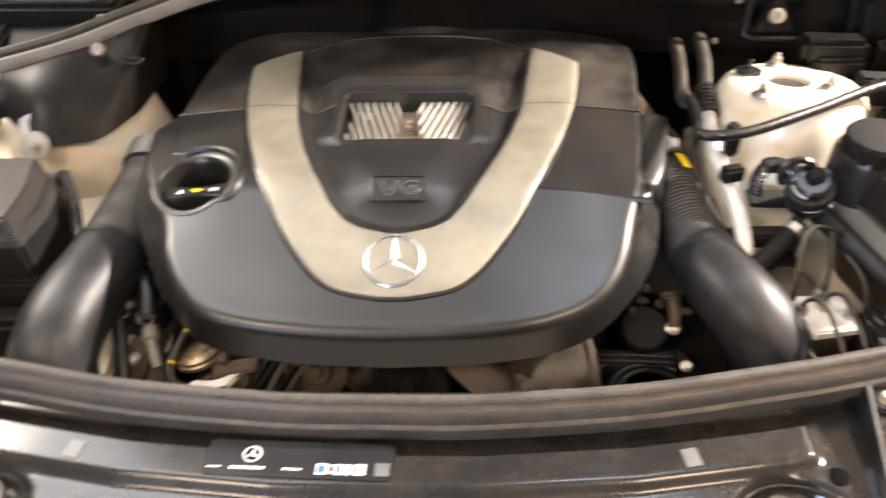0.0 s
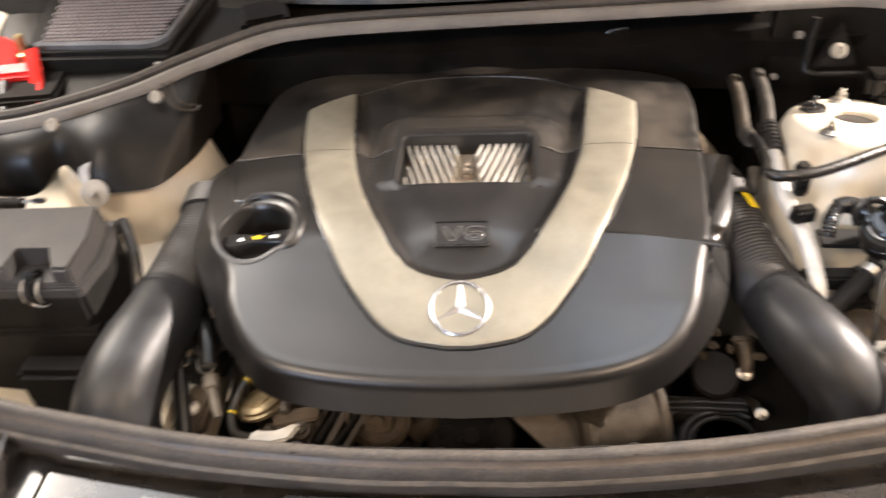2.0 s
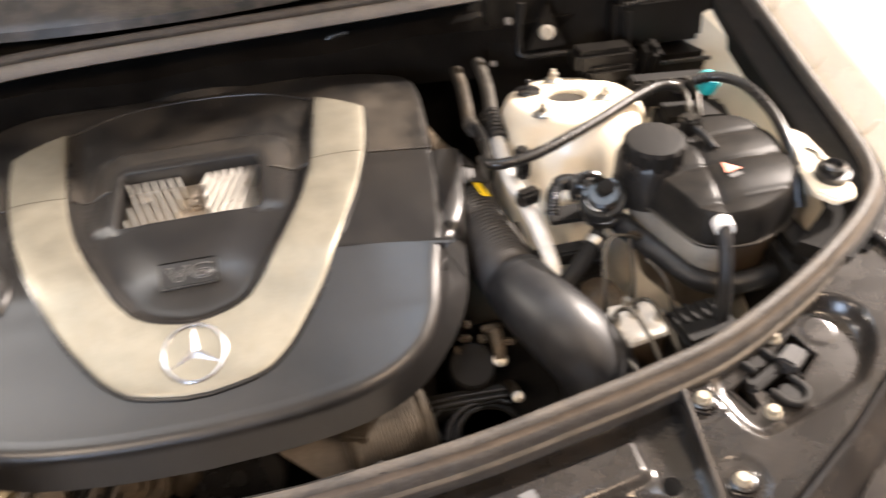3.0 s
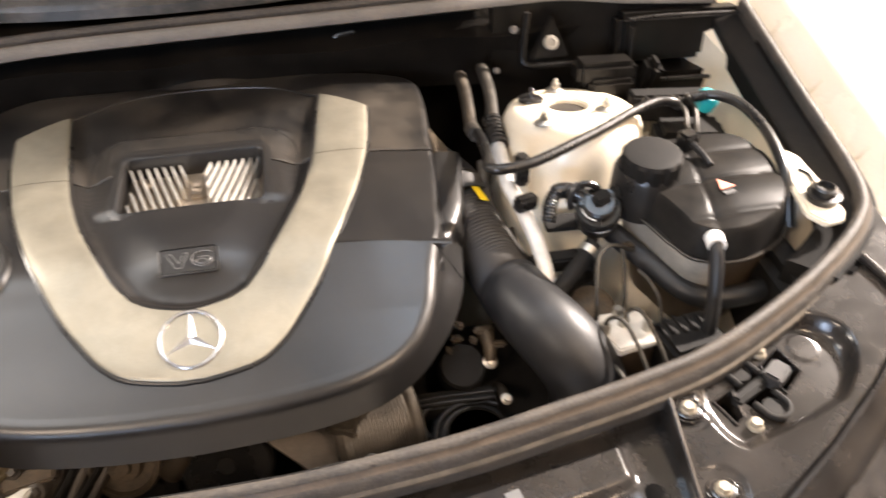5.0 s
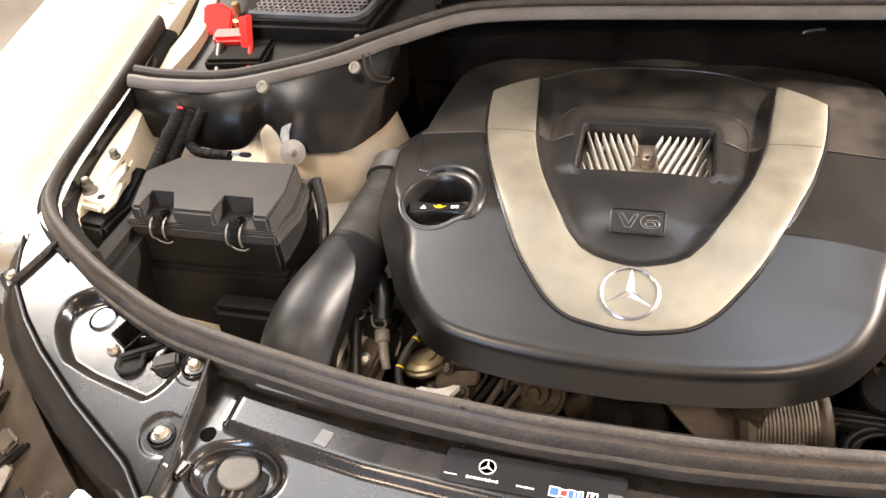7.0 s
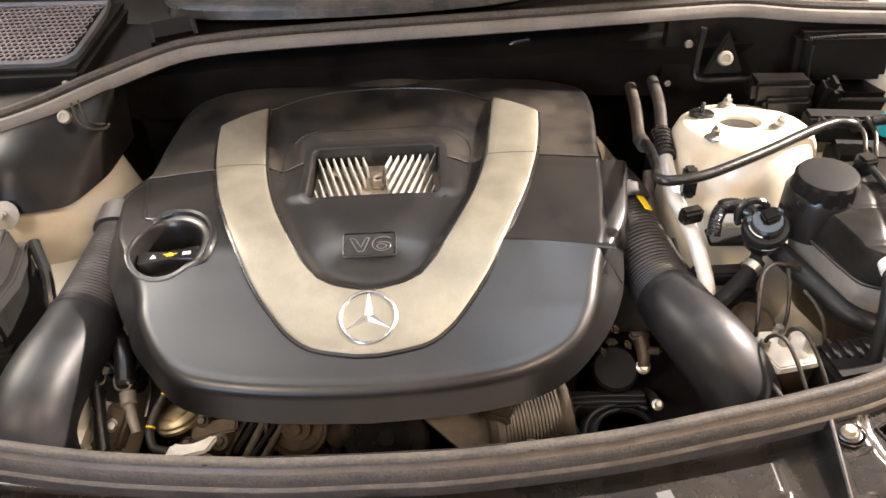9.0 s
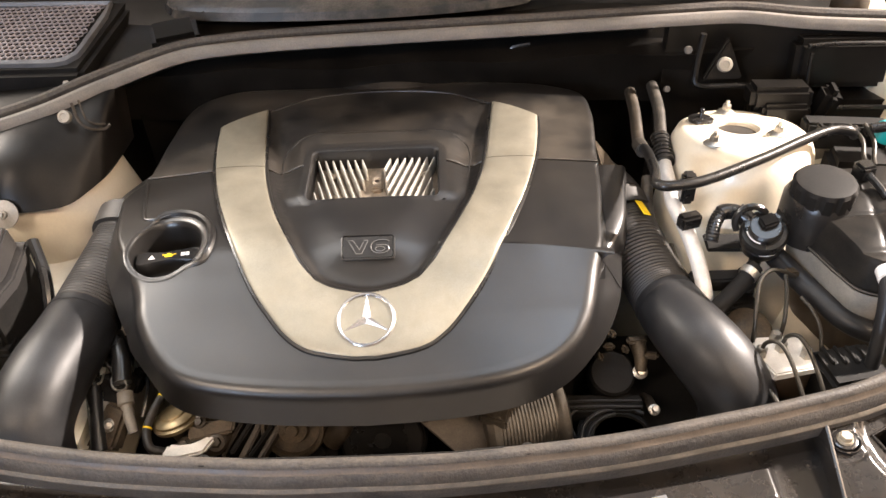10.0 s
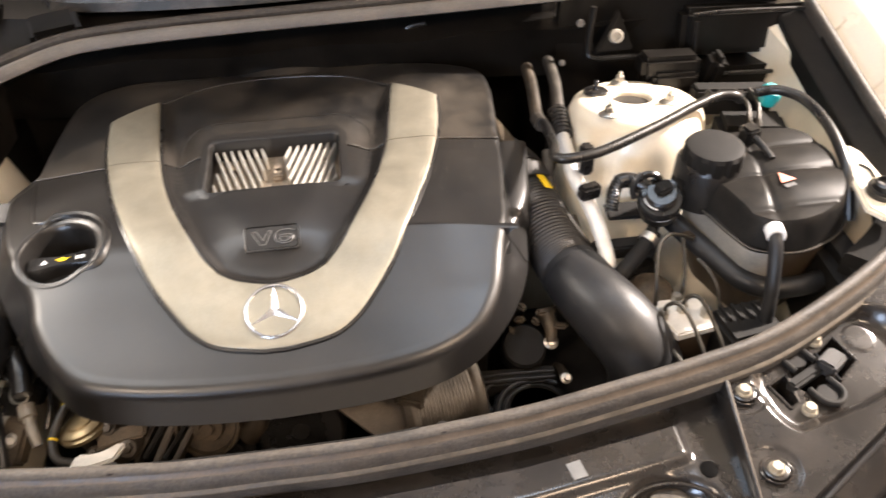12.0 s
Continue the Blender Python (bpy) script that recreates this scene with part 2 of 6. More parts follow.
def prism(outline, z0, z1, inset=0.0, bevel=0.0, m=None, bm=None):
    """A slab over a flat outline, drawn in by inset at its top, with rounded edges."""
    new_bm = bmesh.new()
    c = Vector((sum(p[0] for p in outline) / len(outline), sum(p[1] for p in outline) / len(outline), 0))
    top = []
    n = len(outline)
    for i in range(n):
        a, b, d = (Vector((*outline[j % n][:2], 0)) for j in (i - 1, i, i + 1))
        n1, n2 = (b - a).normalized(), (d - b).normalized()
        q = Vector((-(n1.y + n2.y), n1.x + n2.x, 0))
        q = q.normalized() if q.length > 1e-6 else Vector((0, 0, 0))
        top.append(b + q * inset)
    area = sum(outline[i][0] * outline[(i + 1) % n][1] - outline[(i + 1) % n][0] * outline[i][1] for i in range(n))
    if area < 0:
        top = [2 * Vector((*o[:2], 0)) - t for o, t in zip(outline, top)]
    skin(new_bm, [[Vector((x, y, z0)) for x, y, *_ in outline], [Vector((p.x, p.y, z1)) for p in top]])
    if bevel:
        bmesh.ops.bevel(new_bm, geom=list(new_bm.edges), offset=bevel, segments=2, affect="EDGES", clamp_overlap=True)
    if m:
        bmesh.ops.transform(new_bm, matrix=m, verts=new_bm.verts)
    if bm is None:
        return new_bm
    join(bm, new_bm)
    return bm


def join(bm, other):
    me = bpy.data.meshes.new("joint")
    other.to_mesh(me)
    other.free()
    bm.from_mesh(me)
    bpy.data.meshes.remove(me)
    return bm


def box(x, y, z, sx, sy, sz, bevel=0.003, turn=(0, 0, 0), bm=None):
    o = [(-sx / 2, -sy / 2), (sx / 2, -sy / 2), (sx / 2, sy / 2), (-sx / 2, sy / 2)]
    return prism(o, -sz / 2, sz / 2, 0, bevel, pose(x, y, z, *turn), bm)


def rounded(x0, y0, x1, y1, r, n=4):
    out = []
    for cx, cy, a in ((x1 - r, y0 + r, -90), (x1 - r, y1 - r, 0), (x0 + r, y1 - r, 90), (x0 + r, y0 + r, 180)):
        out += [(cx + r * math.cos(radians(a + 90 * k / n)), cy + r * math.sin(radians(a + 90 * k / n))) for k in range(n + 1)]
    return out


def smooth01(t):
    t = min(1.0, max(0.0, t))
    return t * t * (3 - 2 * t)


def hood_z(y):
    """The height of the bonnet's rim line along the car."""
    return 1.035 + 0.18 * (y - 0.45)


def bolt_head(x, y, z, r=0.008, h=0.007, m=None, washer=1.6):
    bm = bmesh.new()
    t = (m or Matrix()) if m else pose(x, y, z)
    lathe([(r * washer, -0.001), (r * washer, 0.0015), (r * 1.1, 0.003)], t, 20, bm)
    lathe([(r, 0.002), (r, h * 0.85), (r * 0.86, h)], t, 6, bm)
    return bm

# ---- the workshop that closes the place ----
X0, X1, Y0, Y1, ZC = -4.2, 4.2, -4.2, 6.5, 3.3
solo("floor", box((X0 + X1) / 2, (Y0 + Y1) / 2, -0.05, X1 - X0 + 0.4, Y1 - Y0 + 0.4, 0.1, 0), CONCRETE, "grey smooth workshop floor", "floor", "structure")
solo("ceiling", box((X0 + X1) / 2, (Y0 + Y1) / 2, ZC + 0.05, X1 - X0 + 0.4, Y1 - Y0 + 0.4, 0.1, 0), CEILING, "plain pale workshop ceiling", "ceiling", "structure")
solo("wall_west", box(X0 - 0.1, (Y0 + Y1) / 2, ZC / 2, 0.2, Y1 - Y0, ZC, 0), PLASTER, "plain pale workshop wall", "wall", "structure")
solo("wall_east", box(X1 + 0.1, (Y0 + Y1) / 2, ZC / 2, 0.2, Y1 - Y0, ZC, 0), PLASTER, "plain pale workshop wall", "wall", "structure")
solo("wall_south", box(0, Y0 - 0.1, ZC / 2, X1 - X0 + 0.4, 0.2, ZC, 0), PLASTER, "plain pale workshop wall", "wall", "structure")
solo("wall_north", box(0, Y1 + 0.1, ZC / 2, X1 - X0 + 0.4, 0.2, ZC, 0), PLASTER, "plain pale workshop wall", "wall", "structure")
# housings for every lamp in LAMPS, the added fill ones too
for x, ly, wide, _, _ in LAMPS:
    lamp = thing("ceiling_lamp", "unseen square white lamp hung from the workshop ceiling", "lamp", group="ceiling lamps")
    part("housing", box(x, ly, 3.03, wide + 0.08, wide + 0.08, 0.05, 0.01), WHITE, lamp)
    for dx in (-0.4 * wide, 0.4 * wide):
        part("hanger", box(x + dx, ly, 3.18, 0.012, 0.012, 0.26, 0), STEEL, lamp)
    part("diffuser", box(x, ly, 2.998, wide + 0.02, wide + 0.02, 0.016, 0.004), LAMP, lamp, "glowing diffuser")

window = thing("window_1", "wide workshop window with pale daylight behind its glass", "window", "structure")
part("frame", box(-2.1, -4.19, 2.45, 1.75, 0.06, 1.3, 0.01), WHITE, window)
part("pane", box(-2.1, -4.15, 2.45, 1.55, 0.02, 1.1, 0.002), glow("daylight_pane", (0.62, 0.82, 1.0), 3.0), window)

# ---- the car's body round the engine bay ----
car = thing("car_body", "pale champagne car body with the bonnet up, dusty black front panel", "car")

# outer wings with their gutter; the left and the right one are mirrored
for s in (-1, 1):
    rings = []
    for k in range(31):
        y = 0.640 + k * 0.034
        z = hood_z(y)
        x = 0.832 - 0.02 * smooth01((0.72 - y) / 0.1)
        prof = [(0.0, -0.05), (0.0, -0.036), (0.008, -0.033), (0.022, -0.029), (0.034, -0.016), (0.046, 0.000), (0.058, 0.009), (0.078, 0.013), (0.12, 0.018), (0.20, 0.014), (0.27, -0.015), (0.29, -0.10), (0.295, -0.35), (0.0, -0.35)]
        rings.append([Vector((s * (x + u), y, z + v)) for u, v in prof])
    bm = bmesh.new()
    skin(bm, rings)
    wing = part("front_wing", bm, FENDER, car, "pale champagne painted wing")
    # pressed ribs in the gutter
    for y in (0.80, 0.93, 1.06, 1.19):
        z = hood_z(y)
        rib = tube([(s * 0.844, y, z - 0.033), (s * 0.854, y - 0.010, z - 0.027), (s * 0.864, y - 0.014, z - 0.008)], lambda f: 0.0022 * (1 - 0.8 * abs(f - 0.4)), 10, 5)
        part("rib", rib, FENDER, wing)

    part("wing_corner", prism([(s * x, y) for x, y in ((0.800, 0.636), (0.842, 0.622), (0.872, 0.655), (0.850, 0.700), (0.822, 0.694))], 1.040, 1.050, 0.002, 0.002), FENDER, wing, "pale champagne corner plate")
    part("corner_rivet", lathe([(0.013, 1.0502), (0.013, 1.0515), (0.009, 1.0525), (0.002, 1.0525)], pose(s * 0.836, 0.662, 0), 24), CREAM, wing)

# inner wing walls
for s in (-1, 1):
    rings = []
    for k in range(25):
        y = 0.60 + k * 0.028
        z = hood_z(y)
        w = 0.775 + 0.010 * math.sin(y * 21) - 0.12 * smooth01((0.72 - y) / 0.14)
        rings.append([Vector((s * (w + u), y, zz)) for u, zz in ((0.03, z - 0.035), (0.004, z - 0.045), (0.0, z - 0.09), (-0.012, z - 0.13), (-0.05, 0.90), (-0.06, 0.62), (0.05, 0.62))])
    bm = bmesh.new()
    skin(bm, rings)
    part("inner_wing", bm, CREAM, car, "cream painted inner wing")

# suspension towers with their sloping shoulders
def tower(s):
    m = pose(-0.512, 1.005, 1.050, 5, -4, 0) if s < 0 else pose(0.524, 0.972, 1.081, -12.5, 3, 0)
    k_ = 1.0 if s < 0 else 0.885
    prof = [(0.026, -0.03), (0.026, -0.003), (0.029, 0.000), (0.060, 0.001), (0.092, -0.003), (0.104, -0.010), (0.111, -0.024), (0.116, -0.06), (0.126, -0.13), (0.148, -0.20), (0.19, -0.28), (0.19, -0.45)]
    bm = bmesh.new()
    rings = []
    for r, z in prof:
        off = Vector((-0.010 * (1 - smooth01((r - 0.03) / 0.05)), 0, 0)) if s > 0 else Vector((0, 0, 0))
        w = r * (k_ if r > 0.05 else 1.08 if s > 0 else 1.0)
        rings.append([m @ (Vector((w * math.cos(a), w * math.sin(a), z)) + off) for a in (2 * math.pi * k / 48 for k in range(48))])
    skin(bm, rings, True, False)
    return part("suspension_tower", bm, CREAM, car, "cream painted suspension tower")


for s in (-1, 1):
    t_ob = tower(s)
    if s < 0:
        part("top_plate", lathe([(0.05, -0.006), (0.05, 0.002), (0.001, 0.004)], pose(-0.512, 1.005, 1.050), 32), CREAM, t_ob)
        continue
    part("bearing", lathe([(0.0275, -0.03), (0.0275, -0.007), (0.004, -0.006)], pose(0.514, 0.972, 1.081, -12.5, 3, 0), 24), OILY_GREY, t_ob)
for s in (-1, 1):
    # apron in front of and outside the tower
    rings = []
    for k in range(15):
        y = 0.62 + 0.028 * k
        z = 0.80 + 0.16 * smooth01((y - 0.62) / 0.36)
        rings.append([Vector((s * x, y, z + dz)) for x, dz in ((0.43 if s < 0 else 0.475, -0.30), (0.435 if s < 0 else 0.478, -0.02), (0.45 if s < 0 else 0.49, 0.0), (0.55, 0.012), (0.66, 0.03), (0.76, 0.05), (0.76, -0.3))])
    bm = bmesh.new()
    skin(bm, rings)
    part("apron", bm, CREAM, car, "cream painted inner wing shelf")

# studs on the right tower
for x, y, z in ((0.515, 1.029, 1.0690), (0.559, 0.940, 1.0865), (0.460, 0.908, 1.0970)):
    nut = bmesh.new()
    lathe([(0.0135, 0.0), (0.0135, 0.002), (0.010, 0.005), (0.0075, 0.006)], pose(x, y, z, -12.5, 3, 0), 20, nut)
    lathe([(0.0065, 0.004), (0.0065, 0.013), (0.0055, 0.0145)], pose(x, y, z), 6, nut)
    lathe([(0.0030, 0.01), (0.0030, 0.020), (0.0022, 0.021)], pose(x, y, z), 10, nut)
    part("tower_nut", nut, STEEL, car)
part("rubber_plug", lathe([(0.018, 0.0), (0.018, 0.004), (0.015, 0.006), (0.004, 0.006), (0.003, 0.018), (0.002, 0.019)], pose(0.468, 0.995, 1.0790, -12.5, 3, 0), 24), BLACK, car)

# floor of the bay and the closing bulkhead behind
for s in (-1, 1):
    wheel = part("wheel", lathe([(0.20, -0.11), (0.30, -0.115), (0.352, -0.10), (0.362, -0.06), (0.362, 0.06), (0.352, 0.10), (0.30, 0.115), (0.20, 0.11)], pose(s * 0.82, 1.0, 0.362, 0, 90, 0), 48), MATT_BLACK, car, "black tyre")
    part("rim", lathe([(0.22, -0.09), (0.22, 0.08), (0.19, 0.09), (0.05, 0.07), (0.01, 0.07)], pose(s * 0.82, 1.0, 0.362, 0, 90, 0), 32), ALU, wheel)
for s in (-1, 1):
    part("arch_liner", box(s * 0.725, 0.735, 0.84, 0.05, 0.25, 0.37, 0.015, (0, s * -6, 0)), MATT_BLACK, car, "black wheel arch liner")
part("undertray", box(0, 0.86, 0.60, 1.5, 0.9, 0.02, 0.004), MATT_BLACK, car)

# ---- front cross panel ----
FRONT = [(0.0, 0.474), (0.10, 0.475), (0.25, 0.487), (0.37, 0.506), (0.455, 0.5215), (0.54, 0.543), (0.645, 0.590), (0.73, 0.640), (0.778, 0.678), (0.801, 0.712), (0.810, 0.77), (0.812, 0.908), (0.818, 1.10)]


def front_y(x):
    x = abs(x)
    for (a, b), (c, d) in zip(FRONT, FRONT[1:]):
        if x <= c:
            return b + (d - b) * (x - a) / (c - a)
    return 0.9


def sheet(fn, nu, nv, thick):
    """A sheet from fn(u, v) with u, v in 0..1, with a rim turned down."""
    bm = bmesh.new()
    grid = [[bm.verts.new(fn(i / nu, j / nv)) for j in range(nv + 1)] for i in range(nu + 1)]
    for i in range(nu):
        for j in range(nv):
            bm.faces.new((grid[i][j], grid[i + 1][j], grid[i + 1][j + 1], grid[i][j + 1]))
    rim = [e for e in bm.edges if e.is_boundary]
    out = bmesh.ops.extrude_edge_only(bm, edges=rim)["geom"]
    for v in out:
        if isinstance(v, bmesh.types.BMVert):
            v.co.z -= thick
    return bm


def dish(x, y, cx, cy, rx, ry, soft):
    """1 inside an ellipse, 0 outside, with a soft rim."""
    d = math.hypot((x - cx) / rx, (y - cy) / ry)
    return 1 - smooth01((d - 1 + soft) / (2 * soft))


def centre_panel(u, v):
    x = -0.478 + 0.956 * u
    d = 0.235 * (1 - v)
    y = front_y(x) - 0.012 - d
    strip = smooth01((0.428 - abs(x)) / 0.012)
    z = 0.986 + 0.013 * smooth01((d - 0.027) / 0.008) * strip
    z -= (0.010 * smooth01((d - 0.066) / 0.016) + 0.004) * strip + 0.10 * max(0.0, d - 0.085) - 0.004
    for s in (-1, 1):
        z -= 0.016 * dish(x, y, s * 0.388, 0.378, 0.050, 0.034, 0.20)
    return Vector((x, y, z))


cross = thing("front_cross_panel", "dusty black painted radiator cross panel under the bonnet seal", "car part")
part("sheet", sheet(centre_panel, 240, 94, 0.03), PANEL, cross)
for s in (-1, 1):
    part("access_disc", lathe([(0.034, -0.004), (0.034, -0.001), (0.002, 0.0)], pose(s * 0.388, 0.380, 0.9725), 32), MATT_BLACK, cross)
    part("dish_rim", tube([(s * 0.388 + 0.049 * math.cos(a), 0.378 + 0.0335 * math.sin(a), 0.983) for a in (2 * math.pi * k / 24 for k in range(25))], 0.0022, 8, 2), PANEL, cross)
    part("foam_disc", lathe([(0.024, -0.002), (0.024, 0.003), (0.022, 0.0042), (0.002, 0.0042)], pose(s * 0.391, 0.388, 0.9725), 28), PIPE_GREY if s < 0 else PIPE_BROWN, cross, "dirty pale disc", angle=12)
    for k in range(3):
        part("vent_slot", box(s * (0.376 + 0.010 * k), 0.3605, 0.9735, 0.0035, 0.010, 0.003, 0.0008, (0, 0, 6 * (k - 1))), PIPE_BROWN, cross)
    part("hole", lathe([(0.0095, -0.006), (0.0095, 0.0010), (0.0085, 0.0014), (0.001, 0.0014)], pose(s * 0.438, 0.418, 0.989), 24), HOLE, cross)
    part("slot", prism(rounded(-0.005, -0.011, 0.005, 0.011, 0.0048), 0, 0.0012, 0, 0, pose(s * 0.27, 0.366, 0.9815, 4, 0, s * 10)), HOLE, cross)
    part("grey_patch", box(s * 0.302, 0.430, 0.9995, 0.016, 0.020, 0.0012, 0.0004, (0, 0, s * 12)), GREY_PRINT, cross)
    part("stud_ring", lathe([(0.014, 0), (0.014, 0.002), (0.010, 0.003), (0.008, 0.001), (0.001, 0.001)], pose(s * 0.452, 0.487, 0.986), 20), PANEL, cross)
# sticker with printed marks
sticker = thing("oil_sticker", "black oil sticker with a white star mark and printed bars", "sticker")
part("film", prism(rounded(-0.092, -0.020, 0.092, 0.020, 0.005), 0, 0.0006, 0, 0, pose(-0.074, 0.421, 0.9995, 0, 0, -1.5)), STICKER, sticker)
ST = pose(-0.074, 0.421, 1.0004, 0, 0, -1.5)
bm = lathe([(0.0088, 0), (0.0088, 0.0004), (0.0078, 0.0004), (0.0078, 0)], ST @ pose(-0.047, 0.004, 0), 28)
for a in (90, 210, 330):
    prism([(-0.0012, 0), (0.0012, 0), (0, 0.0082)], 0, 0.0004, 0, 0, ST @ pose(-0.047, 0.004, 0, 0, 0, a - 90), bm)
part("star_mark", bm, WHITE, sticker)
for x0, n, w, h, gap in ((-0.0645, 9, 0.0026, 0.0030, 0.0038), (-0.0875, 5, 0.0020, 0.0012, 0.0027), (-0.0130, 6, 0.0022, 0.0020, 0.0031)):
    for k in range(n):
        part("printed_bar", box(0, 0, 0, w, h * (1.0, 0.7, 0.85)[k % 3], 0.0004, 0), WHITE, sticker).matrix_world = ST @ pose(x0 + gap * k, -0.011, 0)
for x, w, h, mat_ in ((0.0235, 0.0085, 0.0085, BLUE_PRINT), (0.0330, 0.0058, 0.0062, RED), (0.0400, 0.0048, 0.0085, BLUE_PRINT), (0.0452, 0.0020, 0.0070, BLUE_PRINT), (0.0496, 0.0020, 0.0085, BLUE_PRINT)):
    part("printed_bar", box(0, 0, 0, w + 0.0022, h + 0.0026, 0.0003, 0), WHITE, sticker).matrix_world = ST @ pose(x, -0.0095, 0)
    part("printed_bar", box(0, 0, 0, w, h, 0.0004, 0), mat_, sticker).matrix_world = ST @ pose(x, -0.0095, 0.0003)
part("printed_bar", box(0, 0, 0, 0.0105, 0.0115, 0.0003, 0), WHITE, sticker).matrix_world = ST @ pose(0.0605, -0.0090, 0)
for x in (0.0578, 0.0632):
    part("printed_bar", box(0, 0, 0, 0.0024, 0.0082, 0.0004, 0), STICKER, sticker).matrix_world = ST @ pose(x, -0.0090, 0.0003)
part("printed_bar", box(0, 0, 0, 0.014, 0.014, 0.0004, 0), GREY_PRINT, sticker).matrix_world = ST @ pose(0.082, -0.008, 0)


# ---- bracket panels that carry the lamps, with bonnet locks ----
PAN = [(0.517, 0.505), (0.530, 0.526), (0.560, 0.542), (0.601, 0.558), (0.640, 0.568), (0.669, 0.569), (0.694, 0.553), (0.701, 0.530), (0.690, 0.500), (0.658, 0.468), (0.620, 0.456), (0.590, 0.446), (0.562, 0.438), (0.541, 0.440), (0.526, 0.457), (0.518, 0.480)]
PAN = [(p.x, p.y) for p in curve([(x, y, 0) for x, y in PAN], 5, True)]
FORE = [(0.462, 0.300), (0.525, 0.362), (0.622, 0.420), (0.70, 0.475), (0.746, 0.514), (0.79, 0.562), (0.825, 0.640), (0.90, 0.80)]


def table(points, x):
    for (a, b), (c, d) in zip(points, points[1:]):
        if x <= c:
            return b + (d - b) * (x - a) / (c - a)
    return points[-1][1]


def inside(poly, x, y):
    """How far a place lies inside a convex outline that runs either way round."""
    best, n = 9.0, len(poly)
    area = sum(poly[i][0] * poly[(i + 1) % n][1] - poly[(i + 1) % n][0] * poly[i][1] for i in range(n))
    for i in range(n):
        (a, b), (c, d) = poly[i], poly[(i + 1) % n]
        q = ((c - a) * (y - b) - (d - b) * (x - a)) / math.hypot(c - a, d - b)
        best = min(best, q if area > 0 else -q)
    return best


def bracket_panel(s):
    unit = thing("lamp_carrier_panel", "glossy dusty black lamp carrier panel with a bonnet lock", "car part", group="lamp carrier panels")
    flip = s < 0
    screws = ((0.603, 0.543), (0.563, 0.463)) if not flip else ((0.618, 0.500), (0.543, 0.528))
    guides = ((0.572, 0.524, 115), (0.592, 0.479, -65)) if not flip else ((0.574, 0.540, 75), (0.585, 0.484, -105))
    wide = [(0.625, 0.546), (0.640, 0.513), (0.612, 0.492), (0.598, 0.528)] if not flip else [(0.520, 0.502), (0.548, 0.515), (0.556, 0.482), (0.533, 0.474)]
    slim = [(0.531, 0.496), (0.555, 0.508), (0.556, 0.473), (0.545, 0.467)] if not flip else [(0.631, 0.520), (0.619, 0.550), (0.590, 0.530), (0.603, 0.503)]

    def floor_z(y):
        return 1.0025 + 0.165 * (y - 0.46)

    def plane_z(x, y):
        return 1.000 + 0.18 * (y - 0.41) + 0.05 * (x - 0.5)

    def shape(u, v):
        x = 0.487 + 0.335 * u
        back = front_y(x) - 0.016
        fore = table(FORE, x)
        y = fore + (back - fore) * v
        z = plane_z(x, y) - 0.008 * smooth01((0.05 - v) / 0.05)
        k = smooth01((inside(PAN, x, y) + 0.006) / 0.016)
        z = z * (1 - k) + floor_z(y) * k
        z -= 0.004 * smooth01((0.010 - abs(math.hypot(x - 0.498, y - 0.488) - 0.016)) / 0.004) * 0.4
        z -= 0.004 * smooth01((0.010 - abs(math.hypot(x - 0.500, y - 0.402) - 0.017)) / 0.004) * 0.4
        z += 0.0009 * smooth01((0.0185 - math.hypot(x - 0.655, y - 0.541)) / 0.003)
        for poly in (wide, slim):
            z -= 0.05 * smooth01((inside(poly, x, y) + 0.001) / 0.003)
        if math.hypot((x - 0.581) / 1.0, y - 0.502) < 0.021:
            z = floor_z(y) - 0.05
        return Vector((s * x, y, z))

    part("sheet", sheet(shape, 170, 140, 0.03), PANEL, unit)
    # raised flange towards the middle
    rows = []
    for k in range(15):
        y = 0.285 + 0.237 * k / 14
        x = 0.464 + 0.020 * k / 14
        up = plane_z(x, y) - 0.985
        rows.append([Vector((s * (x + a), y, 0.985 + b)) for a, b in ((-0.003, -0.03), (-0.0035, up + 0.006), (-0.0022, up + 0.0080), (-0.0002, up + 0.0086), (0.0016, up + 0.0078), (0.0026, up + 0.006), (0.0036, up + 0.0005), (0.024, up - 0.0005), (0.024, -0.03))])
    bm = bmesh.new()
    skin(bm, rows)
    part("flange", bm, PANEL, unit)
    part("flange_tab", box(s * 0.470, 0.374, plane_z(0.47, 0.374) - 0.008, 0.030, 0.022, 0.016, 0.003, (0, 0, s * 20)), PANEL, unit)
    # edge fold along the lamp
    rings = []
    for k in range(31):
        u = k / 30
        p = shape(u, 0.0) + Vector((0, -0.002, 0.007))
        rings.append([p + Vector((0, 0.0040 * math.cos(a), 0.0036 * math.sin(a))) for a in (2 * math.pi * j / 10 for j in range(10))])
    bm = bmesh.new()
    skin(bm, rings)
    part("edge_fold", bm, GLOSS, unit)
    rings = []
    for k in range(31):
        u = k / 30
        p = shape(u, 0.0)
        o = Vector((s * 0.55, -0.83, 0))
        rings.append([p + Vector((0, 0, 0.006)), p + o * 0.006 + Vector((0, 0, 0.003)), p + o * 0.031 - Vector((0, 0, 0.018)), p + o * 0.034 - Vector((0, 0, 0.022)), p + o * 0.030 - Vector((0, 0, 0.075)), p - Vector((0, 0, 0.075)), p + Vector((0, 0.004, -0.012))])
    bm = bmesh.new()
    skin(bm, rings)
    part("edge_slope", bm, PANEL, unit)
    # bracket with a bolt at the rear corner
    part("corner_bracket", prism([(s * x, y) for x, y in ((0.772, 0.566), (0.800, 0.548), (0.842, 0.580), (0.832, 0.606), (0.806, 0.610))], 1.012, 1.030, 0.002, 0.003), MATT_BLACK, unit)
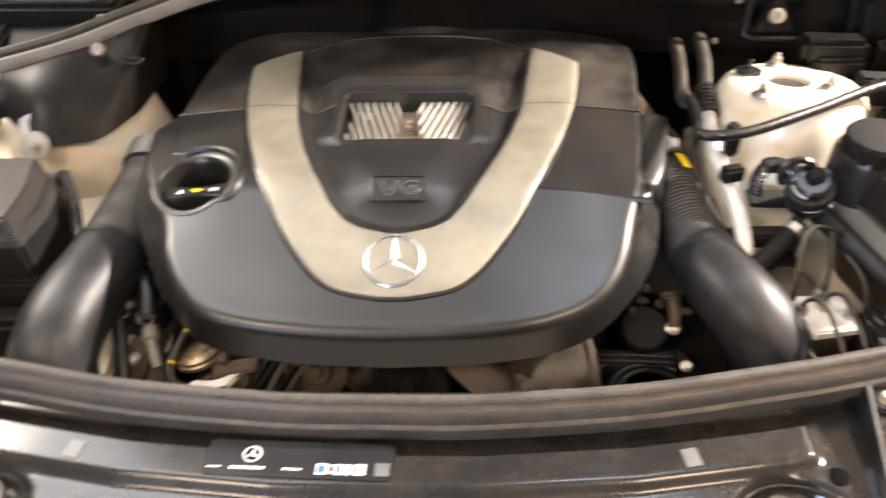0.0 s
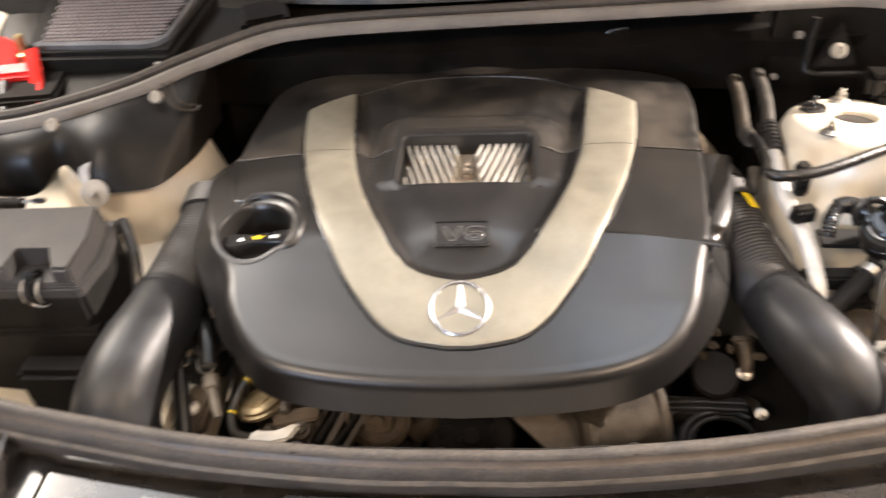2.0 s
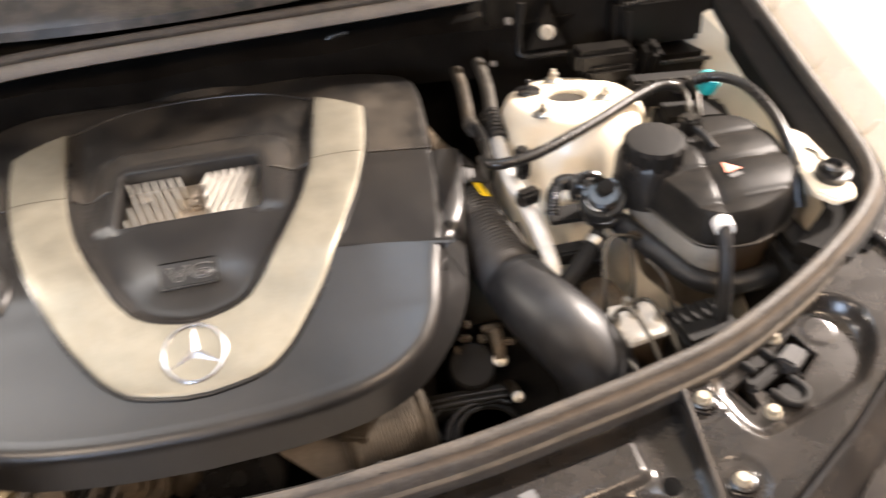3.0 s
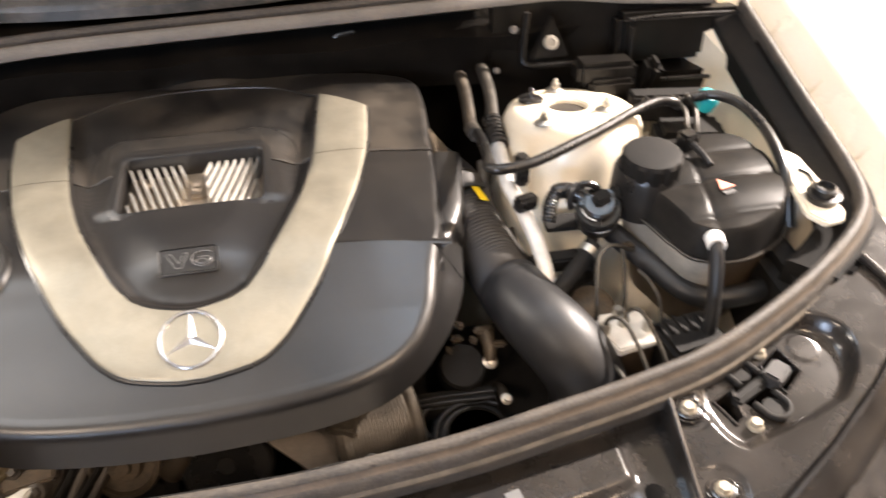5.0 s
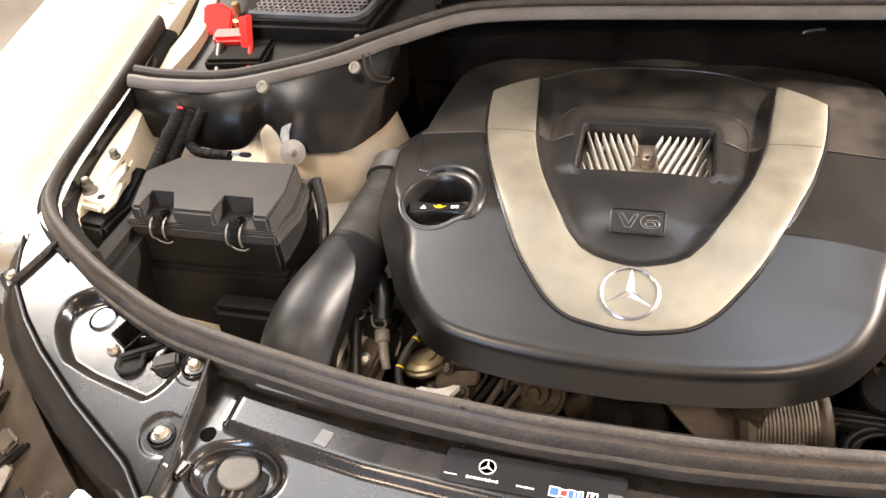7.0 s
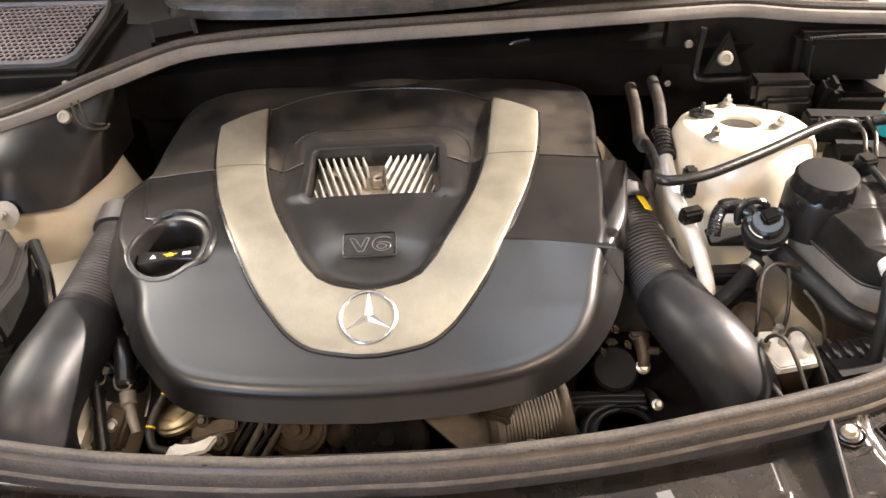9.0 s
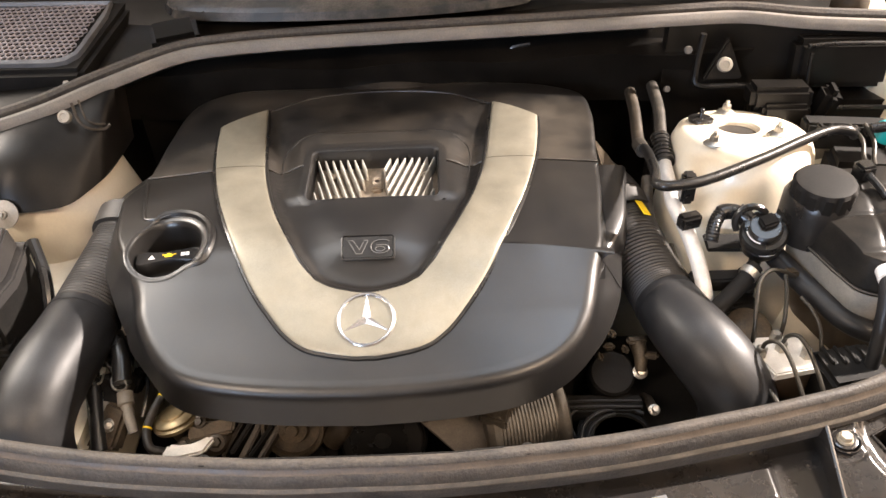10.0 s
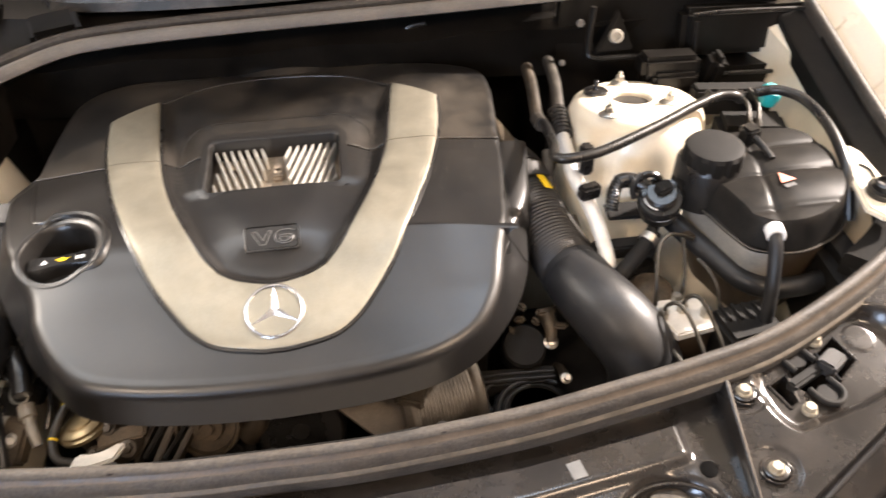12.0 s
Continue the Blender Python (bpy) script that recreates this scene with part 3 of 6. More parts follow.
    part("corner_plate", prism([(s * x, y) for x, y in ((0.790, 0.570), (0.806, 0.560), (0.832, 0.582), (0.824, 0.598), (0.810, 0.600))], 1.029, 1.033, 0.001, 0.001), PANEL, unit)
    part("bolt", bolt_head(s * 0.812, 0.581, 1.033, 0.0068, 0.006, None, 1.5), BOLT, unit)
    part("corner_rail", tube([(s * 0.765, 0.628, plane_z(0.765, 0.628) + 0.004), (s * 0.778, 0.590, plane_z(0.778, 0.590) + 0.004), (s * 0.790, 0.558, plane_z(0.790, 0.558) + 0.004)], 0.0050, 10, 6), PANEL, unit)
    for x, y in ((0.498, 0.488), (0.500, 0.402)):
        z = plane_z(x, y)
        part("washer", lathe([(0.0125, -0.002), (0.0125, 0.0012), (0.0105, 0.0018), (0.007, 0.0018)], pose(s * x, y, z), 24), PANEL, unit)
        part("washer_ring", lathe([(0.0165, -0.002), (0.0165, 0.0006), (0.0155, 0.0014), (0.0145, 0.0004), (0.0145, -0.002)], pose(s * x, y, z), 32), PANEL, unit)
        part("bolt", bolt_head(s * x, y, z + 0.0012, 0.0068, 0.008, None, 1.25), BOLT, unit)
    part("bolt", bolt_head(s * 0.482, 0.325, plane_z(0.482, 0.325), 0.007, 0.008), BOLT, unit)
    part("slot", prism(rounded(-0.011, -0.0055, 0.011, 0.0055, 0.005), 0, 0.0012, 0, 0, pose(s * 0.752, 0.617, plane_z(0.752, 0.617) + 0.0008, 10, 0, s * 28)), HOLE, unit)
    for poly in (wide, slim):
        edge = [Vector((s * x, y, floor_z(y) + 0.0006)) for x, y in poly]
        for a, b in zip(edge, edge[1:] + edge[:1]):
            part("opening_rim", tube([a, b], 0.0015, 8, 2), PANEL, unit)
    # bonnet lock in its pan
    lock = thing("bonnet_lock", "", "")
    lock.parent = unit
    bx, by, turn = (0.610, 0.514, 36) if not flip else (0.538, 0.490, -25)
    part("latch_block", box(s * bx, by, floor_z(by) + 0.001, 0.030, 0.021, 0.020, 0.003, (0, 0, s * turn)), BOX, lock)
    part("latch_bar", box(s * 0.578, 0.503, floor_z(0.503) - 0.002, 0.056, 0.012, 0.014, 0.003, (0, 0, s * (26 if not flip else -32))), MATT_BLACK, lock)
    for x, y, a in guides:
        pts = [(0.0150 * math.cos(radians(t)), 0.0150 * math.sin(radians(t)), 0) for t in range(-100, 101, 20)]
        pts = [(-0.014, pts[0][1], 0)] + pts + [(-0.014, pts[-1][1], 0)]
        m = pose(s * x, y, floor_z(y) + 0.003, 0, 0, a if s > 0 else 180 - a)
        part("lock_guide", tube([m @ Vector(p) for p in pts], 0.0036, 10, 3), MATT_BLACK, lock)
        part("guide_well", lathe([(0.0125, -0.03), (0.0125, 0.0), (0.0120, 0.0004), (0.001, 0.0004)], pose(s * x, y, floor_z(y) + 0.0010), 20), MATT_BLACK, lock)
    for x, y in screws:
        part("lock_screw", bolt_head(s * x, y, floor_z(y), 0.0066, 0.009, None, 1.25), BOLT, lock)
    return unit


bracket_panel(-1).location.x = 0.015
bracket_panel(1)

# ---- head lamps below the carrier panels ----
for s in (-1, 1):
    lamp = thing("head_lamp", "headlamp with a yellowed housing beside the carrier panel", "headlamp", group="head lamps")
    rings = []
    for k in range(13):
        u = k / 12
        x = 0.50 + 0.36 * u
        y = 0.285 + 0.29 * u ** 1.15
        rings.append([Vector((s * x, y + a, 0.985 + b + 0.02 * u)) for a, b in ((0.012, -0.012), (-0.03, -0.035), (-0.09, -0.07), (-0.17, -0.15), (-0.19, -0.40), (0.02, -0.40))])
    bm = bmesh.new()
    skin(bm, rings)
    part("housing", bm, BROWN if s < 0 else LAMP_DARK, lamp)
    for k in range(5):
        u = 0.12 + 0.19 * k
        x, y = 0.50 + 0.36 * u, 0.285 + 0.29 * u ** 1.15
        part("rib", box(s * x, y - 0.050, 0.945 + 0.02 * u, 0.006 + 0.004 * (k % 2), 0.055, 0.012, 0.002, (28, 0, s * (34 + 9 * (k % 3)))), (BROWN, OILY_BROWN, BLACK)[k % 3], lamp)
    well = [(0.50, 0.16), (0.66, 0.18), (0.90, 0.38), (1.08, 0.62), (0.845, 0.635), (0.765, 0.545), (0.62, 0.42), (0.50, 0.33)]
    part("lower_case", prism([(s * x, y) for x, y in well], 0.50, 0.905, 0.004, 0.012), LAMP_CASE if s < 0 else LAMP_DARK, lamp, "brownish black lower case")
    channel = [(0.600, 0.205), (0.655, 0.262), (0.735, 0.335), (0.815, 0.420), (0.885, 0.520), (0.935, 0.620)]
    part("brown_channel", rail(curve([(s * x, y, 0.955 + 0.02 * k) for k, (x, y) in enumerate(channel)], 6), [(-0.016, -0.03), (-0.016, 0.0), (-0.010, 0.003), (-0.008, -0.006), (0.008, -0.006), (0.010, 0.003), (0.016, 0.0), (0.016, -0.03)]), BROWN, lamp, "brown dusty plastic channel")
    for x, y, z, w, d, h, turn, mat_ in ((0.640, 0.318, 0.935, 0.050, 0.030, 0.022, 40, BLACK), (0.700, 0.388, 0.945, 0.040, 0.024, 0.030, 30, OILY_BROWN), (0.752, 0.430, 0.950, 0.030, 0.045, 0.016, 52, TANK), (0.800, 0.492, 0.958, 0.042, 0.022, 0.026, 44, BLACK), (0.690, 0.340, 0.938, 0.018, 0.052, 0.014, 15, GREY_SIDE), (0.845, 0.545, 0.965, 0.034, 0.040, 0.020, 60, OILY_BROWN), (0.728, 0.472, 0.945, 0.020, 0.034, 0.018, 25, TANK)):
        part("lamp_bracket", box(s * x, y, z, w, d, h, 0.004, (18, s * 8, s * turn)), mat_, lamp)
    part("pale_bracket", prism([(s * (0.770 + a), 0.462 + b) for a, b in ((-0.028, -0.034), (-0.012, -0.040), (0.026, 0.018), (0.018, 0.036), (0.002, 0.030))], 0.968, 0.976, 0.001, 0.002), ALLOY if s < 0 else GREY_SIDE, lamp, "pale metal bracket")
    part("yellow_tip", lathe([(0.005, 0), (0.005, 0.006), (0.002, 0.008)], pose(s * 0.665, 0.375, 0.945), 12), YELLOW, lamp, "small yellow cap")
    part("mount_tab", prism(rounded(-0.028, -0.02, 0.028, 0.02, 0.006), 0, 0.006, 0.001, 0, pose(s * 0.535, 0.305, 0.972, 20, 0, s * 24)), WHITE, lamp, "white plastic tab")
    part("adjuster", lathe([(0.013, 0), (0.013, 0.008), (0.010, 0.012), (0.002, 0.012)], pose(s * 0.535, 0.305, 0.977, 20, 0, 0), 20), BROWN, lamp)

# ---- bonnet seal round the front and sides ----
half = [(x, y, hood_z(y)) for x, y in FRONT]
line = curve([(-x, y, z) for x, y, z in reversed(half[1:])] + half, 10)
bulb = [(0.001, -0.012), (0.001, -0.003), (0.0035, 0.0015), (0.008, 0.0032), (0.0125, 0.0015), (0.0150, -0.0030), (0.0162, -0.0062), (0.0188, -0.0072), (0.0225, -0.0150), (0.0240, -0.0210), (0.0242, -0.0245), (0.0264, -0.0256), (0.0270, -0.0300), (0.024, -0.046), (0.016, -0.046), (0.012, -0.036), (0.004, -0.036)]
seal = thing("front_bonnet_seal", "dusty dark rubber bonnet seal along the bay's front and sides", "seal")
part("bulb", rail(line, bulb), RUBBER, seal, angle=50)
part("groove", rail(line, [(0.0150, -0.0022), (0.0176, -0.0060), (0.0190, -0.0070), (0.0180, -0.0085), (0.0150, -0.0060)]), OILY_BROWN, seal, "dark dirty groove")
WORN = surface("worn_rubber_lip", (0.060, 0.049, 0.036), 0.55, 0, 0.45, 34, 0.25, 420, 0.15, dust=0.2)
part("worn_lip", rail(line, [(0.0234, -0.0212), (0.0250, -0.0222), (0.0272, -0.0254), (0.0268, -0.0275), (0.0236, -0.0262)]), WORN, seal, "worn paler lip")
side_line = [p for p in line if abs(p.x) > 0.70]
for s in (-1, 1):
    part("side_trim", rail([p for p in side_line if p.x * s > 0], [(-0.016 if s < 0 else -0.034, -0.030), (-0.012 if s < 0 else -0.030, -0.026), (0.028, -0.015), (0.028, -0.050), (-0.016 if s < 0 else -0.034, -0.060)]), MATT_BLACK, seal)
slit = [Vector((x, front_y(x) - 0.0045, hood_z(front_y(x)) + 0.0014)) for x in (-0.112 + 0.26 * k / 20 for k in range(21))]
part("slit", tube(slit, 0.0011, 6, 1), MATT_BLACK, seal, "dark slit in the rubber")
for x in (-0.152, 0.172):
    part("fixing_dimple", lathe([(0.007, 0), (0.007, 0.0012), (0.0045, 0.002), (0.002, 0.0005)], pose(x, front_y(x) - 0.008, 1.0395), 16), MATT_BLACK, seal)

# ---- engine cover ----
def cover_z(x, y):
    """The main surface of the engine cover."""
    ys = (0.50, 0.585, 0.664, 0.72, 0.77, 0.86, 0.935, 1.05, 1.15, 1.27)
    zs = (0.975, 1.005, 1.032, 1.053, 1.071, 1.073, 1.067, 1.067, 1.060, 1.040)
    i = max(0, min(8, sum(y > v for v in ys) - 1))
    t = (y - ys[i]) / (ys[i + 1] - ys[i])

    def slope(j):
        a, b = max(0, j - 1), min(9, j + 1)
        return (zs[b] - zs[a]) / (ys[b] - ys[a])

    h = ys[i + 1] - ys[i]
    z = (2 * t ** 3 - 3 * t * t + 1) * zs[i] + (t ** 3 - 2 * t * t + t) * h * slope(i) + (3 * t * t - 2 * t ** 3) * zs[i + 1] + (t ** 3 - t * t) * h * slope(i + 1)
    # hard fold across the shell beside the vee
    fold = 0.774 - 0.105 * x
    k = smooth01((x - 0.11) / 0.05)
    if k > 0 and 0.664 < y < 0.935:
        flat = 1.0665 + 0.030 * (y - fold) - 0.19 * (y - fold) ** 2 if y > fold else 1.032 + 0.0345 * (y - 0.664) / (fold - 0.664)
        z += (flat - z) * k * smooth01((0.935 - y) / 0.03) * smooth01((y - 0.664) / 0.02)
    return z - 0.012 * smooth01((abs(x) - 0.20) / 0.16) * smooth01((y - 0.62) / 0.12)


OUTER = [(0.0, 0.620), (0.020, 0.6208), (0.066, 0.630), (0.093, 0.647), (0.115, 0.672), (0.144, 0.714), (0.178, 0.786), (0.205, 0.860), (0.2250, 0.935), (0.2340, 0.99), (0.2390, 1.043)]
INNER = [(0.0, 0.6985), (0.014, 0.6992), (0.040, 0.705), (0.056, 0.712), (0.068, 0.721), (0.094, 0.757), (0.120, 0.812), (0.139, 0.870), (0.1535, 0.935), (0.163, 1.01), (0.1725, 1.090)]


def inner_gap(x, y):
    """How far a place lies inside the inner edge of the vee, in metres; below 0 outside."""
    x = abs(x)
    best = 9.0
    for (a, b), (c, d) in zip(INNER, INNER[1:]):
        ex, ey = c - a, d - b
        t = max(0, min(1, ((x - a) * ex + (y - b) * ey) / (ex * ex + ey * ey)))
        px, py = x - a - t * ex, y - b - t * ey
        q = math.hypot(px, py)
        if q < abs(best):
            best = q if ex * py - ey * px > 0 else -q
    return best


def cover_height(x, y):
    z = cover_z(x, y)
    g = inner_gap(x, y) if 0.69 < y < 1.14 and abs(x) < 0.19 else -1
    if g > 0:
        fade = smooth01((1.13 - y) / 0.10)
        z -= 0.010 * smooth01(g / 0.016) * (1 - smooth01((g - 0.016) / 0.065)) * fade
        z += 0.002 * smooth01((g - 0.02) / 0.06) * fade
        # hump round the window
        z += 0.006 * smooth01((0.128 - abs(x)) / 0.02) * smooth01((y - 0.845) / 0.02) * smooth01((1.018 - y) / 0.012)
    return z


def shell(outline, centre, soft, drop, flare, rings=46, hole=None):
    """A plastic shell: its top follows cover_height inside the outline, its rim is rounded by soft and falls by drop, leaning out by flare."""
    n = len(outline)
    c = Vector((*centre, 0))
    pts = [Vector((x, y, 0)) for x, y in outline]
    outs = []
    for i in range(n):
        w = (pts[(i + 1) % n] - pts[i - 1]).normalized()
        outs.append(Vector((w.y, -w.x, 0)))
    bm = bmesh.new()
    rows = []
    for k in range(1, rings + 1):
        f = (k / rings) ** 0.9
        row = []
        for i in range(n):
            p = c.lerp(pts[i] - outs[i] * soft[i], f)
            row.append(Vector((p.x, p.y, cover_height(p.x, p.y))))
        rows.append(row)
    for a in (18, 36, 54, 72, 90):
        row = []
        for i in range(n):
            r = soft[i]
            p = pts[i] - outs[i] * r * (1 - math.sin(radians(a)))
            q = pts[i] - outs[i] * r
            row.append(Vector((p.x, p.y, cover_height(q.x, q.y) - r * (1 - math.cos(radians(a))))))
        rows.append(row)
    base = rows[-1]
    for f in (0.33, 0.66, 1.0):
        rows.append([base[i] + outs[i] * flare[i] * f - Vector((0, 0, drop[i] * f)) for i in range(n)])
    rows.append([rows[-1][i] - outs[i] * 0.004 for i in range(n)])
    made = skin(bm, rows, True, False)
    mid = bm.verts.new((c.x, c.y, cover_height(c.x, c.y)))
    for i in range(n):
        bm.faces.new((mid, made[0][i], made[0][(i + 1) % n]))
    if hole:
        gone = [f for f in bm.faces if hole(f.calc_center_median())]
        bmesh.ops.delete(bm, geom=gone, context="FACES")
    return bm


WELL = (-0.259, 0.776, 0.043)


def collar(a):
    """1 on the side of the filler well that has a raised collar, 0 on the other."""
    return smooth01((math.cos(a - radians(38)) - 0.05) / 0.4)


def in_window(p):
    return abs(p.x) < 0.094 and 0.849 < p.y < 0.972


def in_well(p):
    return math.hypot(p.x - WELL[0], p.y - WELL[1]) < 0.0468 + 0.0140 * collar(math.atan2(p.y - WELL[1], p.x - WELL[0]))


cover = thing("engine_cover", "dark grey plastic engine cover with satin vee trim and emblem", "engine cover")
front_r = curve([(0.0, 0.575, 0), (0.10, 0.580, 0), (0.18, 0.593, 0), (0.236, 0.620, 0), (0.268, 0.664, 0), (0.285, 0.725, 0), (0.2886, 0.7425, 0), (0.2890, 0.7437, 0), (0.2894, 0.7449, 0), (0.298, 0.80, 0), (0.309, 0.88, 0), (0.313, 0.9335, 0)], 8)
front_l = curve([(-0.325, 0.9335, 0), (-0.345, 0.895, 0), (-0.342, 0.86, 0), (-0.330, 0.805, 0), (-0.313, 0.768, 0), (-0.297, 0.735, 0), (-0.288, 0.712, 0), (-0.280, 0.678, 0), (-0.254, 0.632, 0), (-0.222, 0.602, 0), (-0.17, 0.587, 0), (-0.09, 0.578, 0), (0.0, 0.575, 0)], 8)
front_outline = [(p.x, p.y) for p in front_r] + [(0.31 - 0.012 * k, 0.9335) for k in range(1, 53)] + [(p.x, p.y) for p in front_l[:-1]]
soft, drop, flare = [], [], []
for x, y in front_outline:
    seam = y > 0.93
    soft.append(0.0015 if seam else 0.018 - 0.010 * smooth01((y - 0.72) / 0.05))
    drop.append(0.010 if seam else 0.032 + 0.012 * smooth01((y - 0.64) / 0.08))
    flare.append(0.0 if seam else 0.006 + 0.022 * smooth01((y - 0.62) / 0.12))
part("front_shell", shell(front_outline, (0, 0.774), soft, drop, flare, 60, lambda p: in_well(p) or in_window(p)), COVER, cover, angle=50)
rear_pts = curve([(0.313, 0.9365, 0), (0.322, 1.02, 0), (0.326, 1.08, 0), (0.318, 1.135, 0), (0.27, 1.160, 0), (0.175, 1.175, 0), (0.11, 1.21, 0), (0.045, 1.246, 0), (-0.04, 1.25, 0), (-0.10, 1.215, 0), (-0.165, 1.185, 0), (-0.256, 1.172, 0), (-0.302, 1.130, 0), (-0.316, 1.04, 0), (-0.325, 0.9365, 0)], 8)
rear_outline = [(p.x, p.y) for p in rear_pts] + [(-0.318 + 0.012 * k, 0.9365) for k in range(53)]
soft = [0.0015 if y < 0.94 else 0.010 for x, y in rear_outline]
drop = [0.010 if y < 0.94 else 0.06 for x, y in rear_outline]
flare = [0.0 if y < 0.94 else 0.010 for x, y in rear_outline]
part("rear_shell", shell(rear_outline, (0, 1.06), soft, drop, flare, 40, in_window), DUSTY_COVER, cover, angle=50)
# raised strip along the right flank, tapering to the front
rows = []
for k in range(25):
    f = k / 24
    y = 0.716 + 0.218 * f
    x = 0.279 + 0.034 * f
    w = 0.030 * smooth01(f / 0.55) + 0.004 + 0.004 * f
    z = 1.036 + 0.014 * smooth01(f / 0.75)
    rows.append([Vector((x - 0.012, y, z - 0.004)), Vector((x - 0.002, y, z - 0.002)), Vector((x + 0.004, y, z + 0.001)), Vector((x + 0.010, y, z + 0.002)), Vector((x + w - 0.004, y, z)), Vector((x + w + 0.001, y, z - 0.004)), Vector((x + w + 0.006, y, z - 0.03)), Vector((x + w + 0.010, y, z - 0.09)), Vector((x - 0.012, y, z - 0.09))])
bm = bmesh.new()
skin(bm, rows)
part("side_strip", bm, COVER, cover, angle=50)
part("side_bracket", prism([(0.318, 0.945), (0.352, 0.938), (0.350, 0.962), (0.337, 0.985), (0.330, 1.035), (0.318, 1.04)], 1.005, 1.032, 0.003, 0.004), CASTING, cover, "dusty brown cast bracket")
# raised outline round the window
edge = [(-0.126, 0.870), (-0.131, 0.928), (-0.134, 0.967), (-0.125, 0.994), (-0.089, 1.008), (0.0, 1.013), (0.089, 1.008), (0.125, 0.994), (0.134, 0.967), (0.131, 0.928), (0.126, 0.870)]
part("window_crease", tube([(p.x, p.y, cover_height(p.x, p.y) - 0.0004) for p in curve([(x, y, 0) for x, y in edge], 10)], 0.0013, 8, 1), COVER, cover)
# arched crease line behind the vee
part("crease", tube([(-0.172, 1.092, cover_z(0.17, 1.092) - 0.001), (-0.10, 1.135, cover_z(0.1, 1.135) - 0.0005), (0, 1.148, cover_z(0, 1.148) - 0.0005), (0.10, 1.133, cover_z(0.1, 1.133) - 0.0005), (0.172, 1.090, cover_z(0.17, 1.09) - 0.001)], 0.0022, 8, 12), COVER, cover)


# hump of the rear shell under the bulkhead
rows = []
for k in range(33):
    x = -0.215 + 0.40 * k / 32
    zr = 1.034 + 0.045 * math.exp(-((x - 0.008) / 0.080) ** 2)
    zf = cover_z(x, 1.152) - 0.001
    rows.append([Vector((x, 1.152, 0.99)), Vector((x, 1.152, zf - 0.003)), Vector((x, 1.166, zf + 0.25 * max(0.0, zr - zf))), Vector((x, 1.182, zf + 0.70 * (zr - zf) if zr > zf else zr)), Vector((x, 1.20, zr)), Vector((x, 1.215, zr - 0.002)), Vector((x, 1.235, zr - 0.03)), Vector((x, 1.235, 0.99))])
bm = bmesh.new()
skin(bm, rows)
part("rear_hump", bm, DUSTY_COVER, cover, angle=60)
# vee trim, front and rear pieces
def vee(side_points, first, last, both):
    o, n = curve([(x, y, 0) for x, y in OUTER], 6), curve([(x, y, 0) for x, y in INNER], 6)
    o, n = o[first * 6:last * 6 + 1], n[first * 6:last * 6 + 1]
    pairs = [(Vector((-a.x, a.y, 0)), Vector((-b.x, b.y, 0))) for a, b in reversed(list(zip(o, n)))] if both else []
    pairs += list(zip(o, n))[1 if both else 0:]
    if side_points < 0:
        pairs = [(Vector((-a.x, a.y, 0)), Vector((-b.x, b.y, 0))) for a, b in pairs]
    rings = []
    for a, b in pairs:
        ring = []
        for f, up in ((0.0, -0.006), (0.0, 0.0012), (0.018, 0.0030), (0.06, 0.0042), (0.2, 0.0050), (0.4, 0.0054), (0.6, 0.0054), (0.8, 0.0050), (0.94, 0.0042), (0.985, 0.0030), (1.0, 0.0012), (1.0, -0.006)):
            p = a.lerp(b, f)
            ring.append(Vector((p.x, p.y, cover_z(p.x, p.y) + up)))
        rings.append(ring)
    bm = bmesh.new()
    skin(bm, rings)
    return bm


part("vee_trim", vee(1, 0, 8, True), SATIN, cover, "satin champagne-silver trim", angle=40)
for s in (-1, 1):
    bm = vee(s, 8, 10, False)
    for v in bm.verts:
        v.co.y += 0.0012
    part("vee_trim", bm, SATIN, cover, "satin champagne-silver trim", angle=40)
# black bead stands in for the dark shadow gap round the vee
for edge, off in ((OUTER, 0.004), (INNER, -0.004)):
    pts = [(-x, y) for x, y in reversed(edge[1:])] + list(edge)
    line = curve([(x, y, cover_z(x, y) - 0.0005) for x, y in pts], 6)
    part("vee_gap_shade", tube(line, 0.0034, 8, 1), BLACK, cover)

# star emblem
slope = math.degrees(math.atan2(cover_z(0, 0.70) - cover_z(0, 0.63), 0.07))
EM = pose(0, 0.663, cover_z(0, 0.663) + 0.0048, slope, 0, 0)
emblem = part("emblem_ring", lathe([(0.0345, -0.002), (0.0350, 0.0012), (0.0335, 0.0026), (0.0315, 0.0022), (0.0305, 0.0008), (0.0305, -0.002)], EM, 56), CHROME, cover, "chrome ring with a three-pointed star")
for a in (90, 210, 330):
    bm = bmesh.new()
    tip, l, r, c, b0 = (bm.verts.new(EM @ (pose(0, 0, 0, 0, 0, a - 90) @ Vector(v))) for v in ((0, 0.0315, 0.0006), (-0.0058, 0.0034, 0.0), (0.0058, 0.0034, 0.0), (0, 0.0, 0.0040), (0, -0.002, 0)))
    for f in ((tip, l, c), (tip, c, r), (l, tip, r), (c, l, b0), (c, b0, r), (l, r, b0)):
        bm.faces.new(f)
    part("star_arm", bm, CHROME, emblem, smooth=False)

